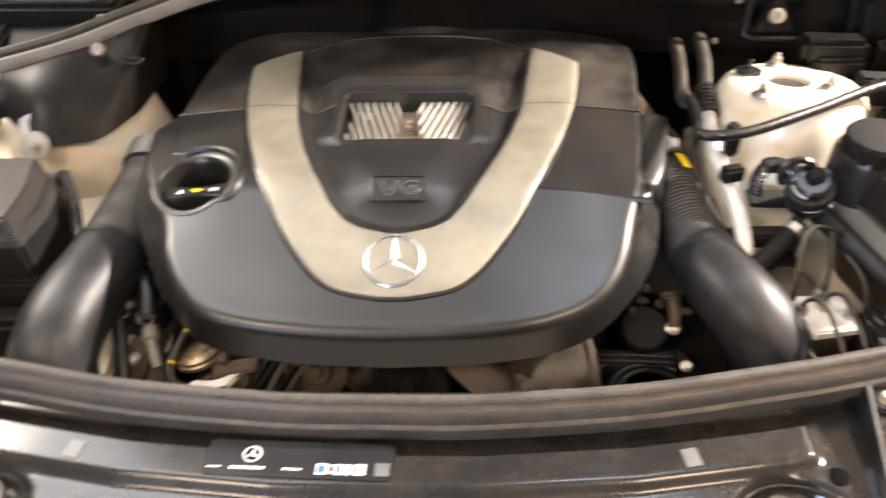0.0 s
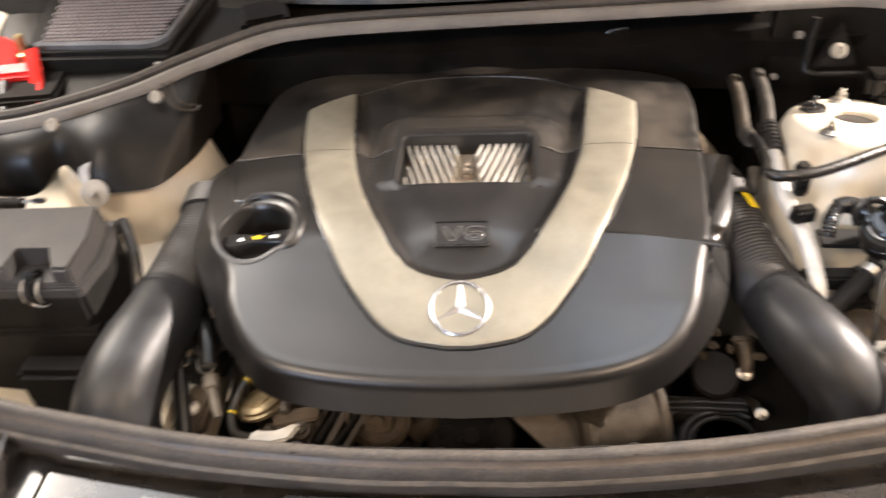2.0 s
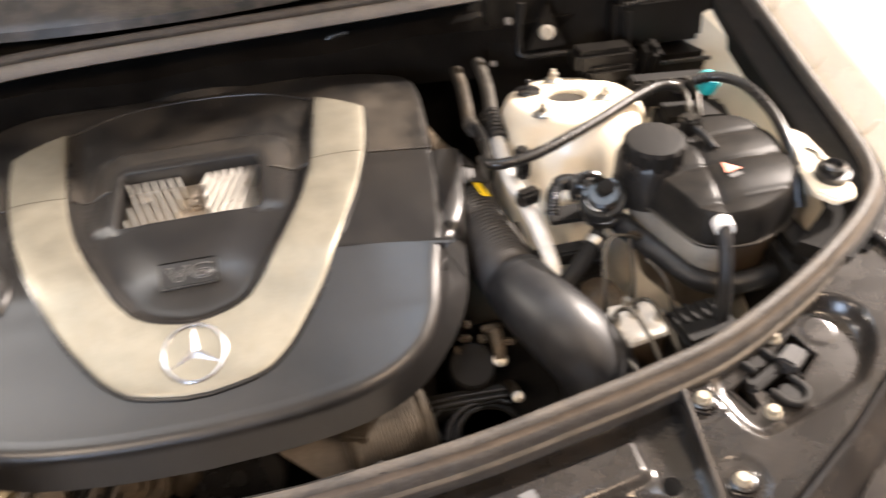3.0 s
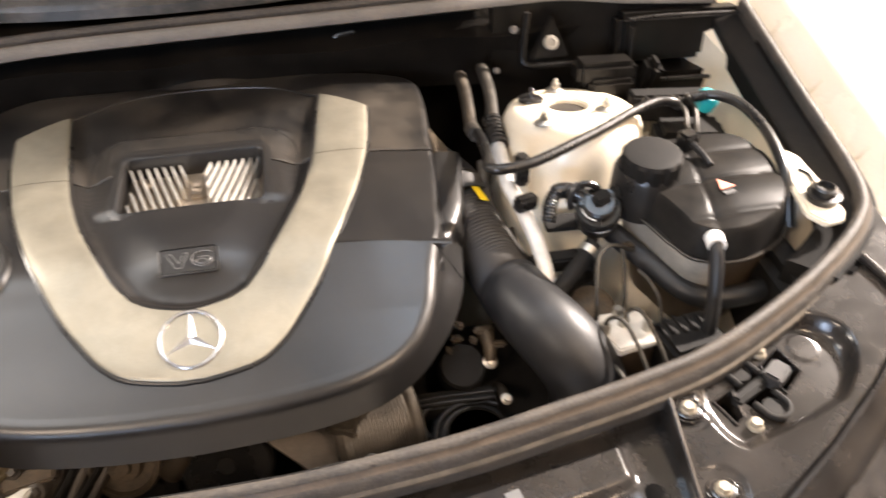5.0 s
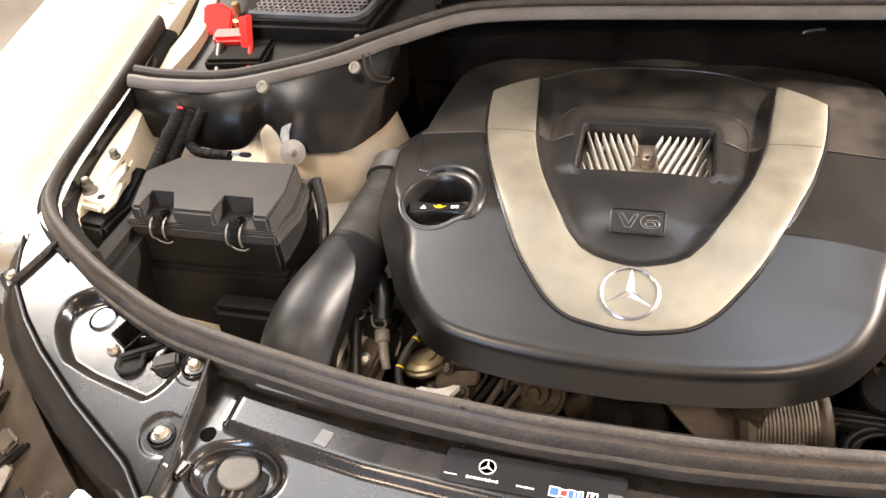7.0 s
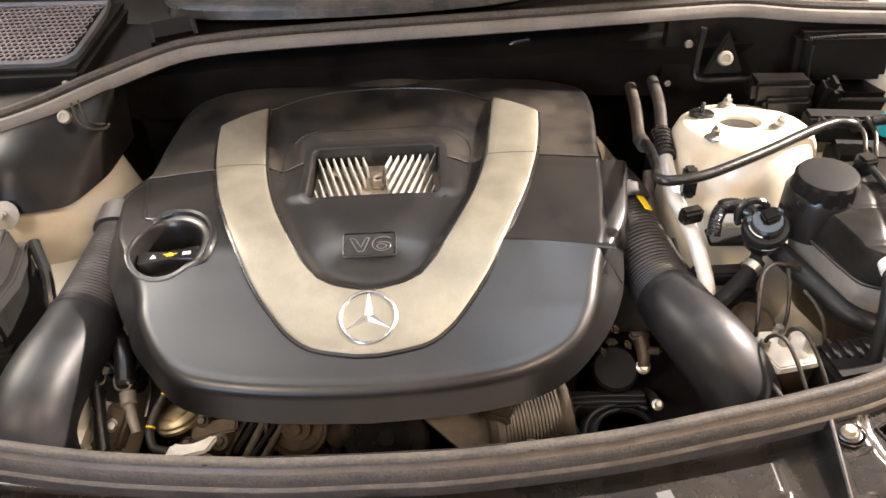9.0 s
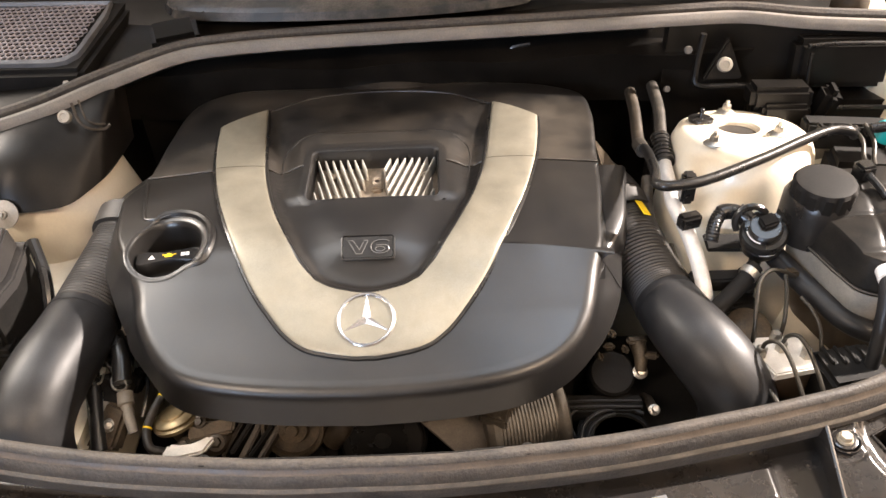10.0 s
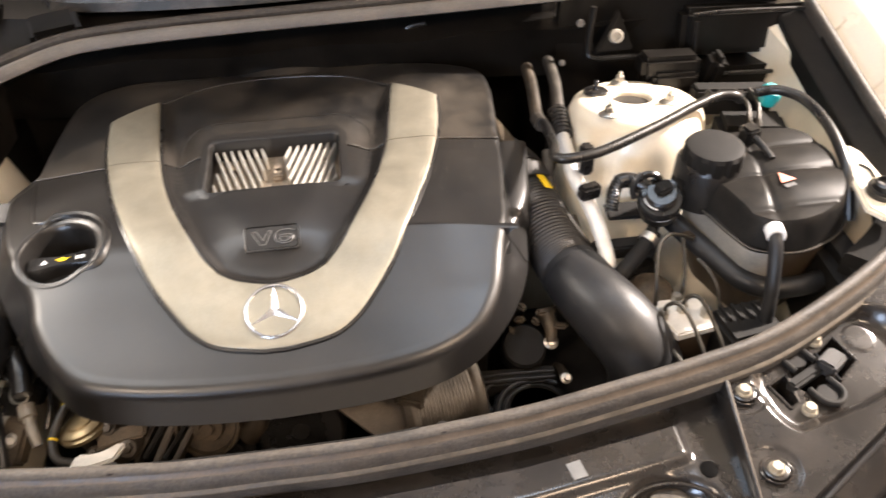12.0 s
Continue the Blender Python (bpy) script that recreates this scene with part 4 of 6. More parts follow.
# V6 badge
bs = math.degrees(math.atan2(cover_height(0, 0.775) - cover_height(0, 0.74), 0.035))
BD = pose(0, 0.757, cover_height(0, 0.757) + 0.0004, bs, 0, 0)
badge = part("badge", prism(rounded(-0.0325, -0.0155, 0.0325, 0.0155, 0.004), -0.004, 0.0008, 0.0004, 0, BD), BLACK, cover, "black recessed badge plate")
rim = rounded(-0.0325, -0.0155, 0.0325, 0.0155, 0.004)
bm = bmesh.new()
skin(bm, [[BD @ Vector((x * kx, y * ky, z)) for x, y in rim] for kx, ky, z in ((1.03, 1.06, -0.001), (1.03, 1.06, 0.0020), (1.0, 1.0, 0.0024), (0.975, 0.95, 0.0010))], True, False)
part("badge_rim", bm, COVER, badge)
part("badge_plate", prism(rounded(-0.0305, -0.0138, 0.0305, 0.0138, 0.003), 0.0006, 0.0011, 0.0002, 0, BD), COVER, badge)
EDGE = surface("letter_edge", (0.16, 0.155, 0.15), 0.3, 0.4, 0.1, 40, 0.05, 400, 0.02)
vee = [(-0.0245, 0.0088), (-0.0185, 0.0088), (-0.0105, -0.0035), (-0.0045, 0.0088), (0.0002, 0.0088), (-0.0075, -0.0088), (-0.0145, -0.0088)]
part("badge_letter", prism(vee, 0.0009, 0.0020, 0.0004, 0, BD), COVER, badge, "raised letter V")
for a, b in zip(vee, vee[1:] + vee[:1]):
    part("letter_edge", tube([BD @ Vector((*a, 0.0019)), BD @ Vector((*b, 0.0019))], 0.00055, 6, 1), EDGE, badge)
six = [(0.0265, 0.0068), (0.0215, 0.0088), (0.0125, 0.0085), (0.0060, 0.0055), (0.0035, 0.0), (0.0060, -0.0058), (0.0130, -0.0088), (0.0205, -0.0082), (0.0255, -0.0045), (0.0250, 0.0), (0.0200, 0.0022), (0.0105, 0.0018)]
part("badge_numeral", tube([BD @ Vector((x, y, 0.0014)) for x, y in six], 0.0009, 8, 5), COVER, badge, "raised numeral 6")
part("letter_edge", tube([BD @ Vector((x, y, 0.0021)) for x, y in six], 0.00055, 6, 5), EDGE, badge)
inner = [(0.0100, -0.0010), (0.0145, 0.0002), (0.0195, -0.0008), (0.0210, -0.0035), (0.0165, -0.0058), (0.0115, -0.0052), (0.0092, -0.0030), (0.0100, -0.0010)]
part("letter_edge", tube([BD @ Vector((x, y, 0.0017)) for x, y in inner], 0.0005, 6, 4), EDGE, badge)

# window with cooling fins
win_o, win_i = rounded(-0.100, 0.843, 0.100, 0.980, 0.022, 6), rounded(-0.0875, 0.8545, 0.0875, 0.962, 0.008, 6)
bm = bmesh.new()
rings = []
for f, up in ((0.0, 0.0002), (0.45, 0.0006), (0.80, 0.0), (0.94, -0.0018), (1.0, -0.005), (1.0, -0.034)):
    rings.append([Vector((a[0] + (b[0] - a[0]) * f, a[1] + (b[1] - a[1]) * f, cover_height(a[0] + (b[0] - a[0]) * f, a[1] + (b[1] - a[1]) * f) + up)) for a, b in zip(win_o, win_i)])
skin(bm, rings, True, False)
part("window_frame", bm, COVER, cover)
radiator = part("cooling_plate", prism(win_i, 1.036, 1.041, 0, 0), ALU, cover, "bare cast aluminium plate")
for s in (-1, 1):
    for k in range(10):
        x_top = s * (0.016 + 0.0105 * k)
        pts = []
        for f in (0.0, 0.25, 0.5, 0.75, 1.0):
            x, y = x_top - s * 0.030 * (1 - f) + s * 0.004, 0.858 + 0.100 * f
            pts.append((x, y))
        pts = [(x, y) for x, y in pts if s * x > (0.012 if y < 0.93 else 0.010) and s * x < 0.0855]
        if len(pts) < 2:
            continue
        bm = bmesh.new()
        skin(bm, [[Vector((x + w, y, 1.041 + h)) for w, h in ((-0.0018, 0), (-0.0012, 0.0185), (-0.0006, 0.0195), (0.0006, 0.0195), (0.0012, 0.0185), (0.0018, 0))] for x, y in pts])
        part("fin", bm, ALU_BRIGHT, radiator)
part("boss", box(0.002, 0.925, 1.043, 0.017, 0.045, 0.012, 0.003), ALU, radiator)
part("boss_screw", bolt_head(0.002, 0.918, 1.048, 0.004, 0.003), ALU, radiator)
for x, y in ((-0.062, 0.935), (-0.052, 0.885), (0.066, 0.932), (0.052, 0.90)):
    part("boss_screw", bolt_head(x, y, 1.048, 0.004, 0.004), ALU, radiator)

# well of the oil filler with its rim
wx, wy, wr = WELL
bm = bmesh.new()
rings = []
for f, up in ((0.0, 0.0003), (0.10, 0.0040), (0.24, 0.0052), (0.38, 0.0030), (0.46, -0.0022), (0.74, -0.0034), (0.86, -0.0060), (0.96, -0.0125), (1.0, -0.06)):
    ring = []
    for k in range(64):
        a = 2 * math.pi * k / 64
        high = collar(a)
        r = 0.0515 + 0.0150 * high
        r += (wr - r) * f
        x, y = wx + r * math.cos(a), wy + r * math.sin(a)
        ring.append(Vector((x, y, cover_height(x, y) + (up * (0.06 + 0.94 * high) if up > -0.005 else up * (0.35 + 0.65 * high) if up > -0.02 else up) + 0.0005)))
    rings.append(ring)
skin(bm, rings, True, False)
part("filler_well", bm, COVER, cover)
ridge = [(x, y, cover_z(x, y) + 0.0003) for x, y in ((-0.319, 0.922), (-0.311, 0.885), (-0.300, 0.838), (-0.292, 0.829), (-0.278, 0.830), (-0.262, 0.8335))]
part("pressed_edge", tube(ridge, 0.0022, 8, 6), COVER, cover)
part("neck", lathe([(0.041, 0.995), (0.041, 0.998), (0.036, 1.001), (0.033, 1.001)], pose(wx, wy, 0), 40), BLACK, cover)

cap = thing("oil_filler_cap", "black oil filler cap with a grip bar and printed symbols", "cap")
part("cap_disc", lathe([(0.034, 1.000), (0.0345, 1.022), (0.031, 1.030), (0.006, 1.031)], pose(wx + 0.002, wy + 0.003, 0), 40), BLACK, cap)
GM = pose(wx + 0.001, wy + 0.001, 1.030, 0, 0, 7)
bm = bmesh.new()
rings = []
for k in range(13):
    f = -1 + k / 6
    x, w = 0.0400 * f, 0.0115 - 0.0035 * math.cos(f * math.pi) * 0.8
    w *= 1 if abs(f) < 0.95 else 0.8
    rings.append([GM @ Vector((x, y, z)) for y, z in ((-w, -0.002), (-w, 0.015), (-w * 0.85, 0.0185), (w * 0.85, 0.0185), (w, 0.015), (w, -0.002))])
skin(bm, rings)
grip = part("grip", bm, BLACK, cap)
bm = bmesh.new()
prism([(-0.004, -0.0035), (0.004, -0.0035), (0, 0.004)], 0, 0.0004, 0, 0, GM @ pose(-0.021, 0, 0.0187), bm)
part("warning_mark", bm, WHITE, grip)
bm = bmesh.new()
box(0, 0, 0, 0.009, 0.0045, 0.0004, 0, bm=bm)
box(-0.006, 0.0018, 0, 0.004, 0.0012, 0.0004, 0, (0, 0, -20), bm)
box(0.0065, 0.001, 0, 0.006, 0.0012, 0.0004, 0, (0, 0, 25), bm)
box(0, 0.0035, 0, 0.004, 0.0012, 0.0004, 0, bm=bm)
bmesh.ops.transform(bm, matrix=GM @ pose(0, 0, 0.0190), verts=bm.verts)
part("oil_mark", bm, YELLOW, grip)
bm = bmesh.new()
for x in (-0.0028, 0.0028):
    box(x, 0, 0, 0.0048, 0.006, 0.0004, 0, bm=bm)
bmesh.ops.transform(bm, matrix=GM @ pose(0.021, 0, 0.0190), verts=bm.verts)
part("book_mark", bm, WHITE, grip)

# ---- rear bulkhead and seal ----
REAR = [(-0.805, 0.952), (-0.74, 0.945), (-0.64, 0.949), (-0.56, 0.975), (-0.48, 1.013), (-0.405, 1.064), (-0.31, 1.121), (-0.24, 1.138), (-0.14, 1.146), (0.034, 1.152), (0.17, 1.156), (0.29, 1.160), (0.466, 1.166), (0.56, 1.166), (0.66, 1.145), (0.79, 1.128)]
rear_line = curve([(x, y, hood_z(y)) for x, y in REAR], 10)
rear_seal = thing("rear_bonnet_seal", "grey double-lipped rubber seal along the bulkhead edge", "seal")
part("lower_lip", rail(rear_line, [(-0.003, -0.005), (-0.002, 0.000), (0.002, 0.002), (0.007, 0.001), (0.011, -0.004), (0.014, -0.011), (0.0135, -0.014), (0.010, -0.012), (0.004, -0.010)]), GREY_LIP, rear_seal, "grey lip")
part("upper_bulb", rail(rear_line, [(-0.022, -0.004), (-0.021, 0.004), (-0.017, 0.008), (-0.012, 0.0072), (-0.0085, 0.003), (-0.008, -0.003), (-0.012, -0.010), (-0.020, -0.010)]), RUBBER, rear_seal)
part("groove", rail(rear_line, [(-0.012, -0.005), (0.0, -0.005), (0.0, -0.014), (-0.012, -0.014)]), MATT_BLACK, rear_seal)

def face(x, y, z, tilt=55, turn=0):
    """A pose on a steep panel whose z axis faces the front and up."""
    return pose(x, y, z, tilt, 0, turn)


bulkhead = thing("bulkhead", "black plastic bulkhead panel behind the engine", "car part")


def bulkhead_sheet(x0, x1, bottom, bulge):
    rows = []
    for p in rear_line:
        if not x0 <= p.x <= x1:
            continue
        h = p.z - 0.012
        d = h - bottom
        rows.append([Vector((p.x, p.y - 0.003 + bulge * smooth01((f - 0.02) / 0.13), h - d * f)) for f in (0, 0.06, 0.15, 0.3, 0.45, 0.6, 0.8, 1.0)] + [Vector((p.x, p.y + 0.02 + bulge, h - d)), Vector((p.x, p.y + 0.02 + bulge, h - 0.2 * d)), Vector((p.x, p.y + 0.02, h))])
    bm = bmesh.new()
    skin(bm, rows)
    return bm


part("centre_sheet", bulkhead_sheet(-0.42, 0.45, 0.75, 0.13), FIREWALL, bulkhead)
part("right_sheet", bulkhead_sheet(0.44, 0.80, 0.75, 0.004), FIREWALL, bulkhead)
# left sheet hangs over the front of the tower with a drooping lower edge
LOW = [(-0.80, 0.925, 1.03), (-0.70, 0.905, 1.030), (-0.655, 0.900, 1.028), (-0.620, 0.900, 1.030), (-0.598, 0.902, 1.040), (-0.575, 0.925, 1.062), (-0.553, 0.915, 1.058), (-0.530, 0.892, 1.046), (-0.507, 0.886, 1.043), (-0.468, 0.893, 1.040), (-0.433, 0.908, 1.038), (-0.405, 0.942, 1.044), (-0.393, 0.975, 1.046), (-0.385, 1.06, 1.045)]
low_line = curve(LOW, 12)


def rear_at(x):
    for a_, b_ in zip(rear_line, rear_line[1:]):
        if a_.x <= x <= b_.x:
            return a_.lerp(b_, (x - a_.x) / max(1e-6, b_.x - a_.x))
    return rear_line[0]


rows = []
for q in low_line:
    top_p = rear_at(q.x)
    a_, b_ = Vector((q.x, top_p.y - 0.003, top_p.z - 0.010)), q
    row = []
    lobe = 0.016 + 0.010 * math.sin((q.x + 0.56) * 26) ** 2
    for f in (0, 0.06, 0.14, 0.25, 0.38, 0.5, 0.62, 0.75, 0.87, 0.95, 1.0):
        bulge = lobe * math.sin(math.pi * f ** 0.8)
        row.append(a_.lerp(b_, f) + Vector((0, -bulge * 0.8, bulge * 0.4)))
    row += [b_ + Vector((0, 0.012, -0.004)), a_ + Vector((0, 0.03, -0.004))]
    rows.append(row)
bm = bmesh.new()
skin(bm, rows)
part("left_sheet", bm, FIREWALL, bulkhead)
part("lower_closing", box(0.0, 1.36, 0.86, 1.64, 0.03, 0.50, 0.004), MATT_BLACK, bulkhead)
# folds pressed into the left sheet
part("fold", tube([(-0.447, 1.030, 1.118), (-0.440, 1.022, 1.098), (-0.420, 1.030, 1.082), (-0.400, 1.045, 1.080)], 0.005, 10, 6), FIREWALL, bulkhead)
part("fold", tube([(-0.455, 1.020, 1.075), (-0.435, 1.012, 1.062), (-0.405, 1.030, 1.060)], 0.006, 10, 6), FIREWALL, bulkhead)
# irregular flap; its pale grey stands in for the sheet's glossy reflection
part("flap", prism([(-0.010, -0.016), (0.012, -0.020), (0.016, 0.006), (0.006, 0.022), (-0.012, 0.014), (-0.016, 0.0)], -0.003, 0.002, 0.001, 0.001, face(-0.522, 0.900, 1.062, 60, 8)), PALE_SHEEN, bulkhead, "pale grey flap with painted sheen")


CLIP = surface("pale_clip", (0.22, 0.20, 0.165), 0.45, 0, 0.15, 60, 0.1, 500, 0.05)


def clip(x, y, z, r=0.0125, mat_=GREY_PRINT, tilt=60, turn=0):
    bm = lathe([(r, -0.004), (r, 0.001), (r * 0.9, 0.003), (r * 0.55, 0.0035), (r * 0.5, 0.002), (0.001, 0.002)], face(x, y, z, tilt, turn), 24)
    return part("trim_clip", bm, mat_, bulkhead, "pale plastic trim clip")


clip(-0.436, 0.990, 1.131, 0.0095, CLIP, 50)
clip(-0.556, 0.918, 1.134, 0.0095, CLIP, 50)
clip(0.533, 1.118, 1.100, 0.0115, CLIP)
clip(0.476, 1.128, 1.122, 0.006, GREY_LIP)
clip(0.450, 1.120, 1.060, 0.005, GREY_LIP)
part("large_washer", lathe([(0.020, 0), (0.020, 0.002), (0.006, 0.003), (0.006, 0.006), (0.003, 0.007), (0.003, 0.012), (0.001, 0.012)], face(-0.512, 0.880, 1.046, 55, 8), 28), GREY_SIDE, bulkhead, "steel washer on a stud")
part("pressed_seam", tube([(-0.423, 0.998, 1.148), (-0.416, 0.986, 1.126), (-0.404, 0.984, 1.114), (-0.388, 0.994, 1.106), (-0.380, 1.0, 1.110)], 0.0022, 8, 6), PIPE_BROWN, bulkhead, "brown worn pressed seam")
part("pressed_seam", tube([(-0.414, 1.002, 1.150), (-0.407, 0.990, 1.128), (-0.397, 0.990, 1.118), (-0.386, 0.998, 1.112)], 0.0016, 8, 6), PIPE_BROWN, bulkhead)
# triangular bracket on the right
part("triangle_boss", prism([(-0.034, -0.028), (0.034, -0.028), (0.004, 0.042)], 0, 0.010, 0.004, 0.003, face(0.535, 1.138, 1.095, 75)), FIREWALL, bulkhead)
part("boss_fold", tube([(0.495, 1.128, 1.148), (0.490, 1.120, 1.085), (0.500, 1.112, 1.068), (0.570, 1.108, 1.066), (0.580, 1.112, 1.04), (0.580, 1.112, 0.98)], 0.005, 10, 6), FIREWALL, bulkhead)
# pressed box on the right of the bulkhead
part("raised_panel", box(0.735, 1.118, 1.098, 0.20, 0.045, 0.075, 0.010, (-12, 0, -3)), FIREWALL, bulkhead)
part("lower_shelf", box(0.735, 1.098, 1.030, 0.22, 0.075, 0.045, 0.008, (-8, 0, -3)), FIREWALL, bulkhead)
for x in (0.650, 0.820):
    part("panel_rib", tube([(x, 1.092, 1.128), (x, 1.088, 1.10), (x, 1.082, 1.07)], 0.0035, 8, 4), FIREWALL, bulkhead)
part("panel_fold", tube([(0.645, 1.098, 1.136), (0.70, 1.096, 1.139), (0.825, 1.092, 1.136)], 0.0035, 8, 4), BLACK, bulkhead)
part("shelf_fold", tube([(0.628, 1.062, 1.049), (0.70, 1.060, 1.052), (0.84, 1.052, 1.050)], 0.0035, 8, 4), BLACK, bulkhead)
part("service_box", box(0.600, 1.060, 1.078, 0.090, 0.05, 0.036, 0.008, (-10, 0, -4)), FIREWALL, bulkhead)
part("service_box_step", box(0.604, 1.040, 1.064, 0.070, 0.04, 0.026, 0.006, (-10, 0, -4)), FIREWALL, bulkhead)
part("cable_guide", box(0.668, 1.045, 1.068, 0.026, 0.045, 0.060, 0.010, (0, 12, -6)), FIREWALL, bulkhead)
# bracket behind the cover and a small lever
part("wire_loop", tube([(-0.037, 1.235, 1.066), (-0.028, 1.235, 1.0765), (-0.016, 1.235, 1.0715), (0.010, 1.235, 1.0700), (0.034, 1.235, 1.0690), (0.046, 1.235, 1.0730), (0.053, 1.235, 1.063)], 0.0018, 8, 6), STEEL, bulkhead)
part("lever", tube([(0.16, 1.20, 1.085), (0.20, 1.19, 1.098), (0.215, 1.19, 1.108), (0.24, 1.19, 1.112)], 0.004, 8, 6), BLACK, bulkhead)

# ---- cowl behind the seal ----
cowl = thing("windscreen_cowl", "dusty black plastic cowl at the foot of the windscreen", "car part")
rows = []
for k in range(41):
    x = -0.85 + 1.7 * k / 40
    wob = 0.004 * math.sin(x * 23)
    rows.append([Vector((x, y, z + wob)) for y, z in ((0.99 if x < -0.5 else 1.17, 1.06), (1.16, 1.10), (1.20, 1.115), (1.27, 1.135), (1.32, 1.20), (1.45, 1.30), (1.45, 1.0), (1.0 if x < -0.5 else 1.19, 1.0))])
bm = bmesh.new()
skin(bm, rows)
part("base", bm, FIREWALL, cowl)
rows = []
for k in range(33):
    f = k / 32
    x = -0.36 + 0.62 * f
    w = math.sin(math.pi * f) ** 0.35 if 0 < f < 1 else 0
    y0 = 1.285 - 0.062 * w
    rows.append([Vector((x, y, z)) for y, z in ((y0, 1.150), (y0 + 0.006, 1.162), (y0 + 0.03, 1.168), (1.34, 1.21), (1.40, 1.24), (1.40, 1.15))])
bm = bmesh.new()
skin(bm, rows)
part("wiper_recess", bm, GLASSY, cowl, "glossy curved moulding")
part("wiper_arm", tube([(0.14, 1.25, 1.185), (0.28, 1.222, 1.185), (0.42, 1.212, 1.182), (0.62, 1.225, 1.18)], lambda f: 0.010 - 0.005 * f, 10, 8), GLASSY, cowl)
part("right_post", lathe([(0.028, 1.10), (0.028, 1.16), (0.022, 1.17), (0.022, 1.20), (0.005, 1.205)], pose(0.74, 1.20, 0), 24), BROWN, cowl)
part("cowl_stud", lathe([(0.006, 1.10), (0.006, 1.135), (0.004, 1.14)], pose(-0.46, 1.075, 0.0), 12), STEEL, cowl)
part("cowl_block", box(-0.325, 1.20, 1.14, 0.075, 0.05, 0.05, 0.008, (20, 0, 20)), FIREWALL, cowl)

# cabin filter box with its honeycomb grille
filt = thing("filter_housing", "black air intake housing with a honeycomb grille", "air intake")
part("body", prism([(-0.66, 1.055), (-0.405, 1.05), (-0.352, 1.235), (-0.66, 1.245)], 1.04, 1.128, 0.006, 0.008), MATT_BLACK, filt)
part("rim", rail([Vector((x, y, 1.128)) for x, y in ((-0.62, 1.222), (-0.39, 1.210), (-0.395, 1.18), (-0.414, 1.105), (-0.420, 1.088), (-0.434, 1.076), (-0.455, 1.072), (-0.63, 1.078))], [(-0.005, 0), (-0.004, 0.008), (0.001, 0.011), (0.005, 0.006), (0.005, -0.004), (-0.005, -0.004)]), surface("worn_grey_rim", (0.10, 0.105, 0.115), 0.32, 0, 0.25, 20, 0.1, 400, 0.05, dust=0.1), filt)
part("dark_plate", prism([(-0.62, 1.08), (-0.428, 1.078), (-0.396, 1.205), (-0.62, 1.212)], 1.1285, 1.1295, 0, 0), MATT_BLACK, filt)
bm = bmesh.new()
step = 0.0098
for j in range(16):
    for i in range(27):
        x = -0.618 + step * (i + 0.5 * (j % 2))
        y = 1.082 + step * 0.866 * j
        edge = -0.428 + (y - 1.078) * 0.25
        if x > edge - 0.004 or y > 1.204:
            continue
        hexa = [(math.cos(radians(60 * q + 30)), math.sin(radians(60 * q + 30))) for q in range(6)]
        o = [bm.verts.new((x + a * step * 0.577, y + b * step * 0.577, 1.1365)) for a, b in hexa]
        n_ = [bm.verts.new((x + a * step * 0.495, y + b * step * 0.495, 1.1365)) for a, b in hexa]
        d = [bm.verts.new((x + a * step * 0.480, y + b * step * 0.480, 1.1335)) for a, b in hexa]
        for q in range(6):
            r = (q + 1) % 6
            bm.faces.new((o[q], o[r], n_[r], n_[q]))
            bm.faces.new((n_[q], n_[r], d[r], d[q]))
bmesh.ops.remove_doubles(bm, verts=bm.verts, dist=0.0004)
part("honeycomb", bm, surface("pale_mesh", (0.24, 0.215, 0.22), 0.45, 0, 0.15, 30, 0.1, 400, 0.05), filt, "pale grey honeycomb mesh", smooth=False)

filt.matrix_world = pose(-0.055, 0.075, 0.02) @ pose(-0.5, 1.15, 1.13) @ pose(0, 0, 0, 14, 0, 0) @ pose(0.5, -1.15, -1.13)

# jump-start terminal behind the left seal
term = thing("battery_terminal", "red battery terminal cover on a black block, open", "terminal")
part("block", box(-0.690, 1.105, 1.052, 0.105, 0.095, 0.09, 0.006, (0, 0, 6)), MATT_BLACK, term)
part("base_clip", box(-0.712, 1.125, 1.105, 0.066, 0.030, 0.022, 0.006, (20, 0, 8)), RED, term, "red plastic clip")
part("flap", prism([(-0.026, -0.03), (0.024, -0.026), (0.028, 0.02), (0.0, 0.032), (-0.028, 0.024)], 0, 0.010, 0.004, 0.003, pose(-0.755, 1.165, 1.115, 55, 12, 15)), RED, term, "red hinged flap")
part("side_flap", prism([(-0.014, -0.03), (0.014, -0.03), (0.018, 0.03), (-0.014, 0.03)], 0, 0.010, 0.003, 0.003, pose(-0.682, 1.125, 1.112, 60, -20, -15)), RED, term, "red hinged flap")
part("stud", lathe([(0.012, 0), (0.012, 0.016), (0.007, 0.018), (0.007, 0.045), (0.005, 0.047)], pose(-0.712, 1.16, 1.105), 16), BRASS, term, "brass stud")
part("cable", tube([(-0.725, 1.10, 1.10), (-0.712, 1.05, 1.075), (-0.690, 1.01, 1.06), (-0.68, 0.99, 1.02)], 0.0095, 12, 8), BLACK, term)
part("strap", tube([(-0.668, 1.10, 1.10), (-0.655, 1.05, 1.08), (-0.648, 1.0, 1.07)], 0.0045, 8, 6), RED, term)

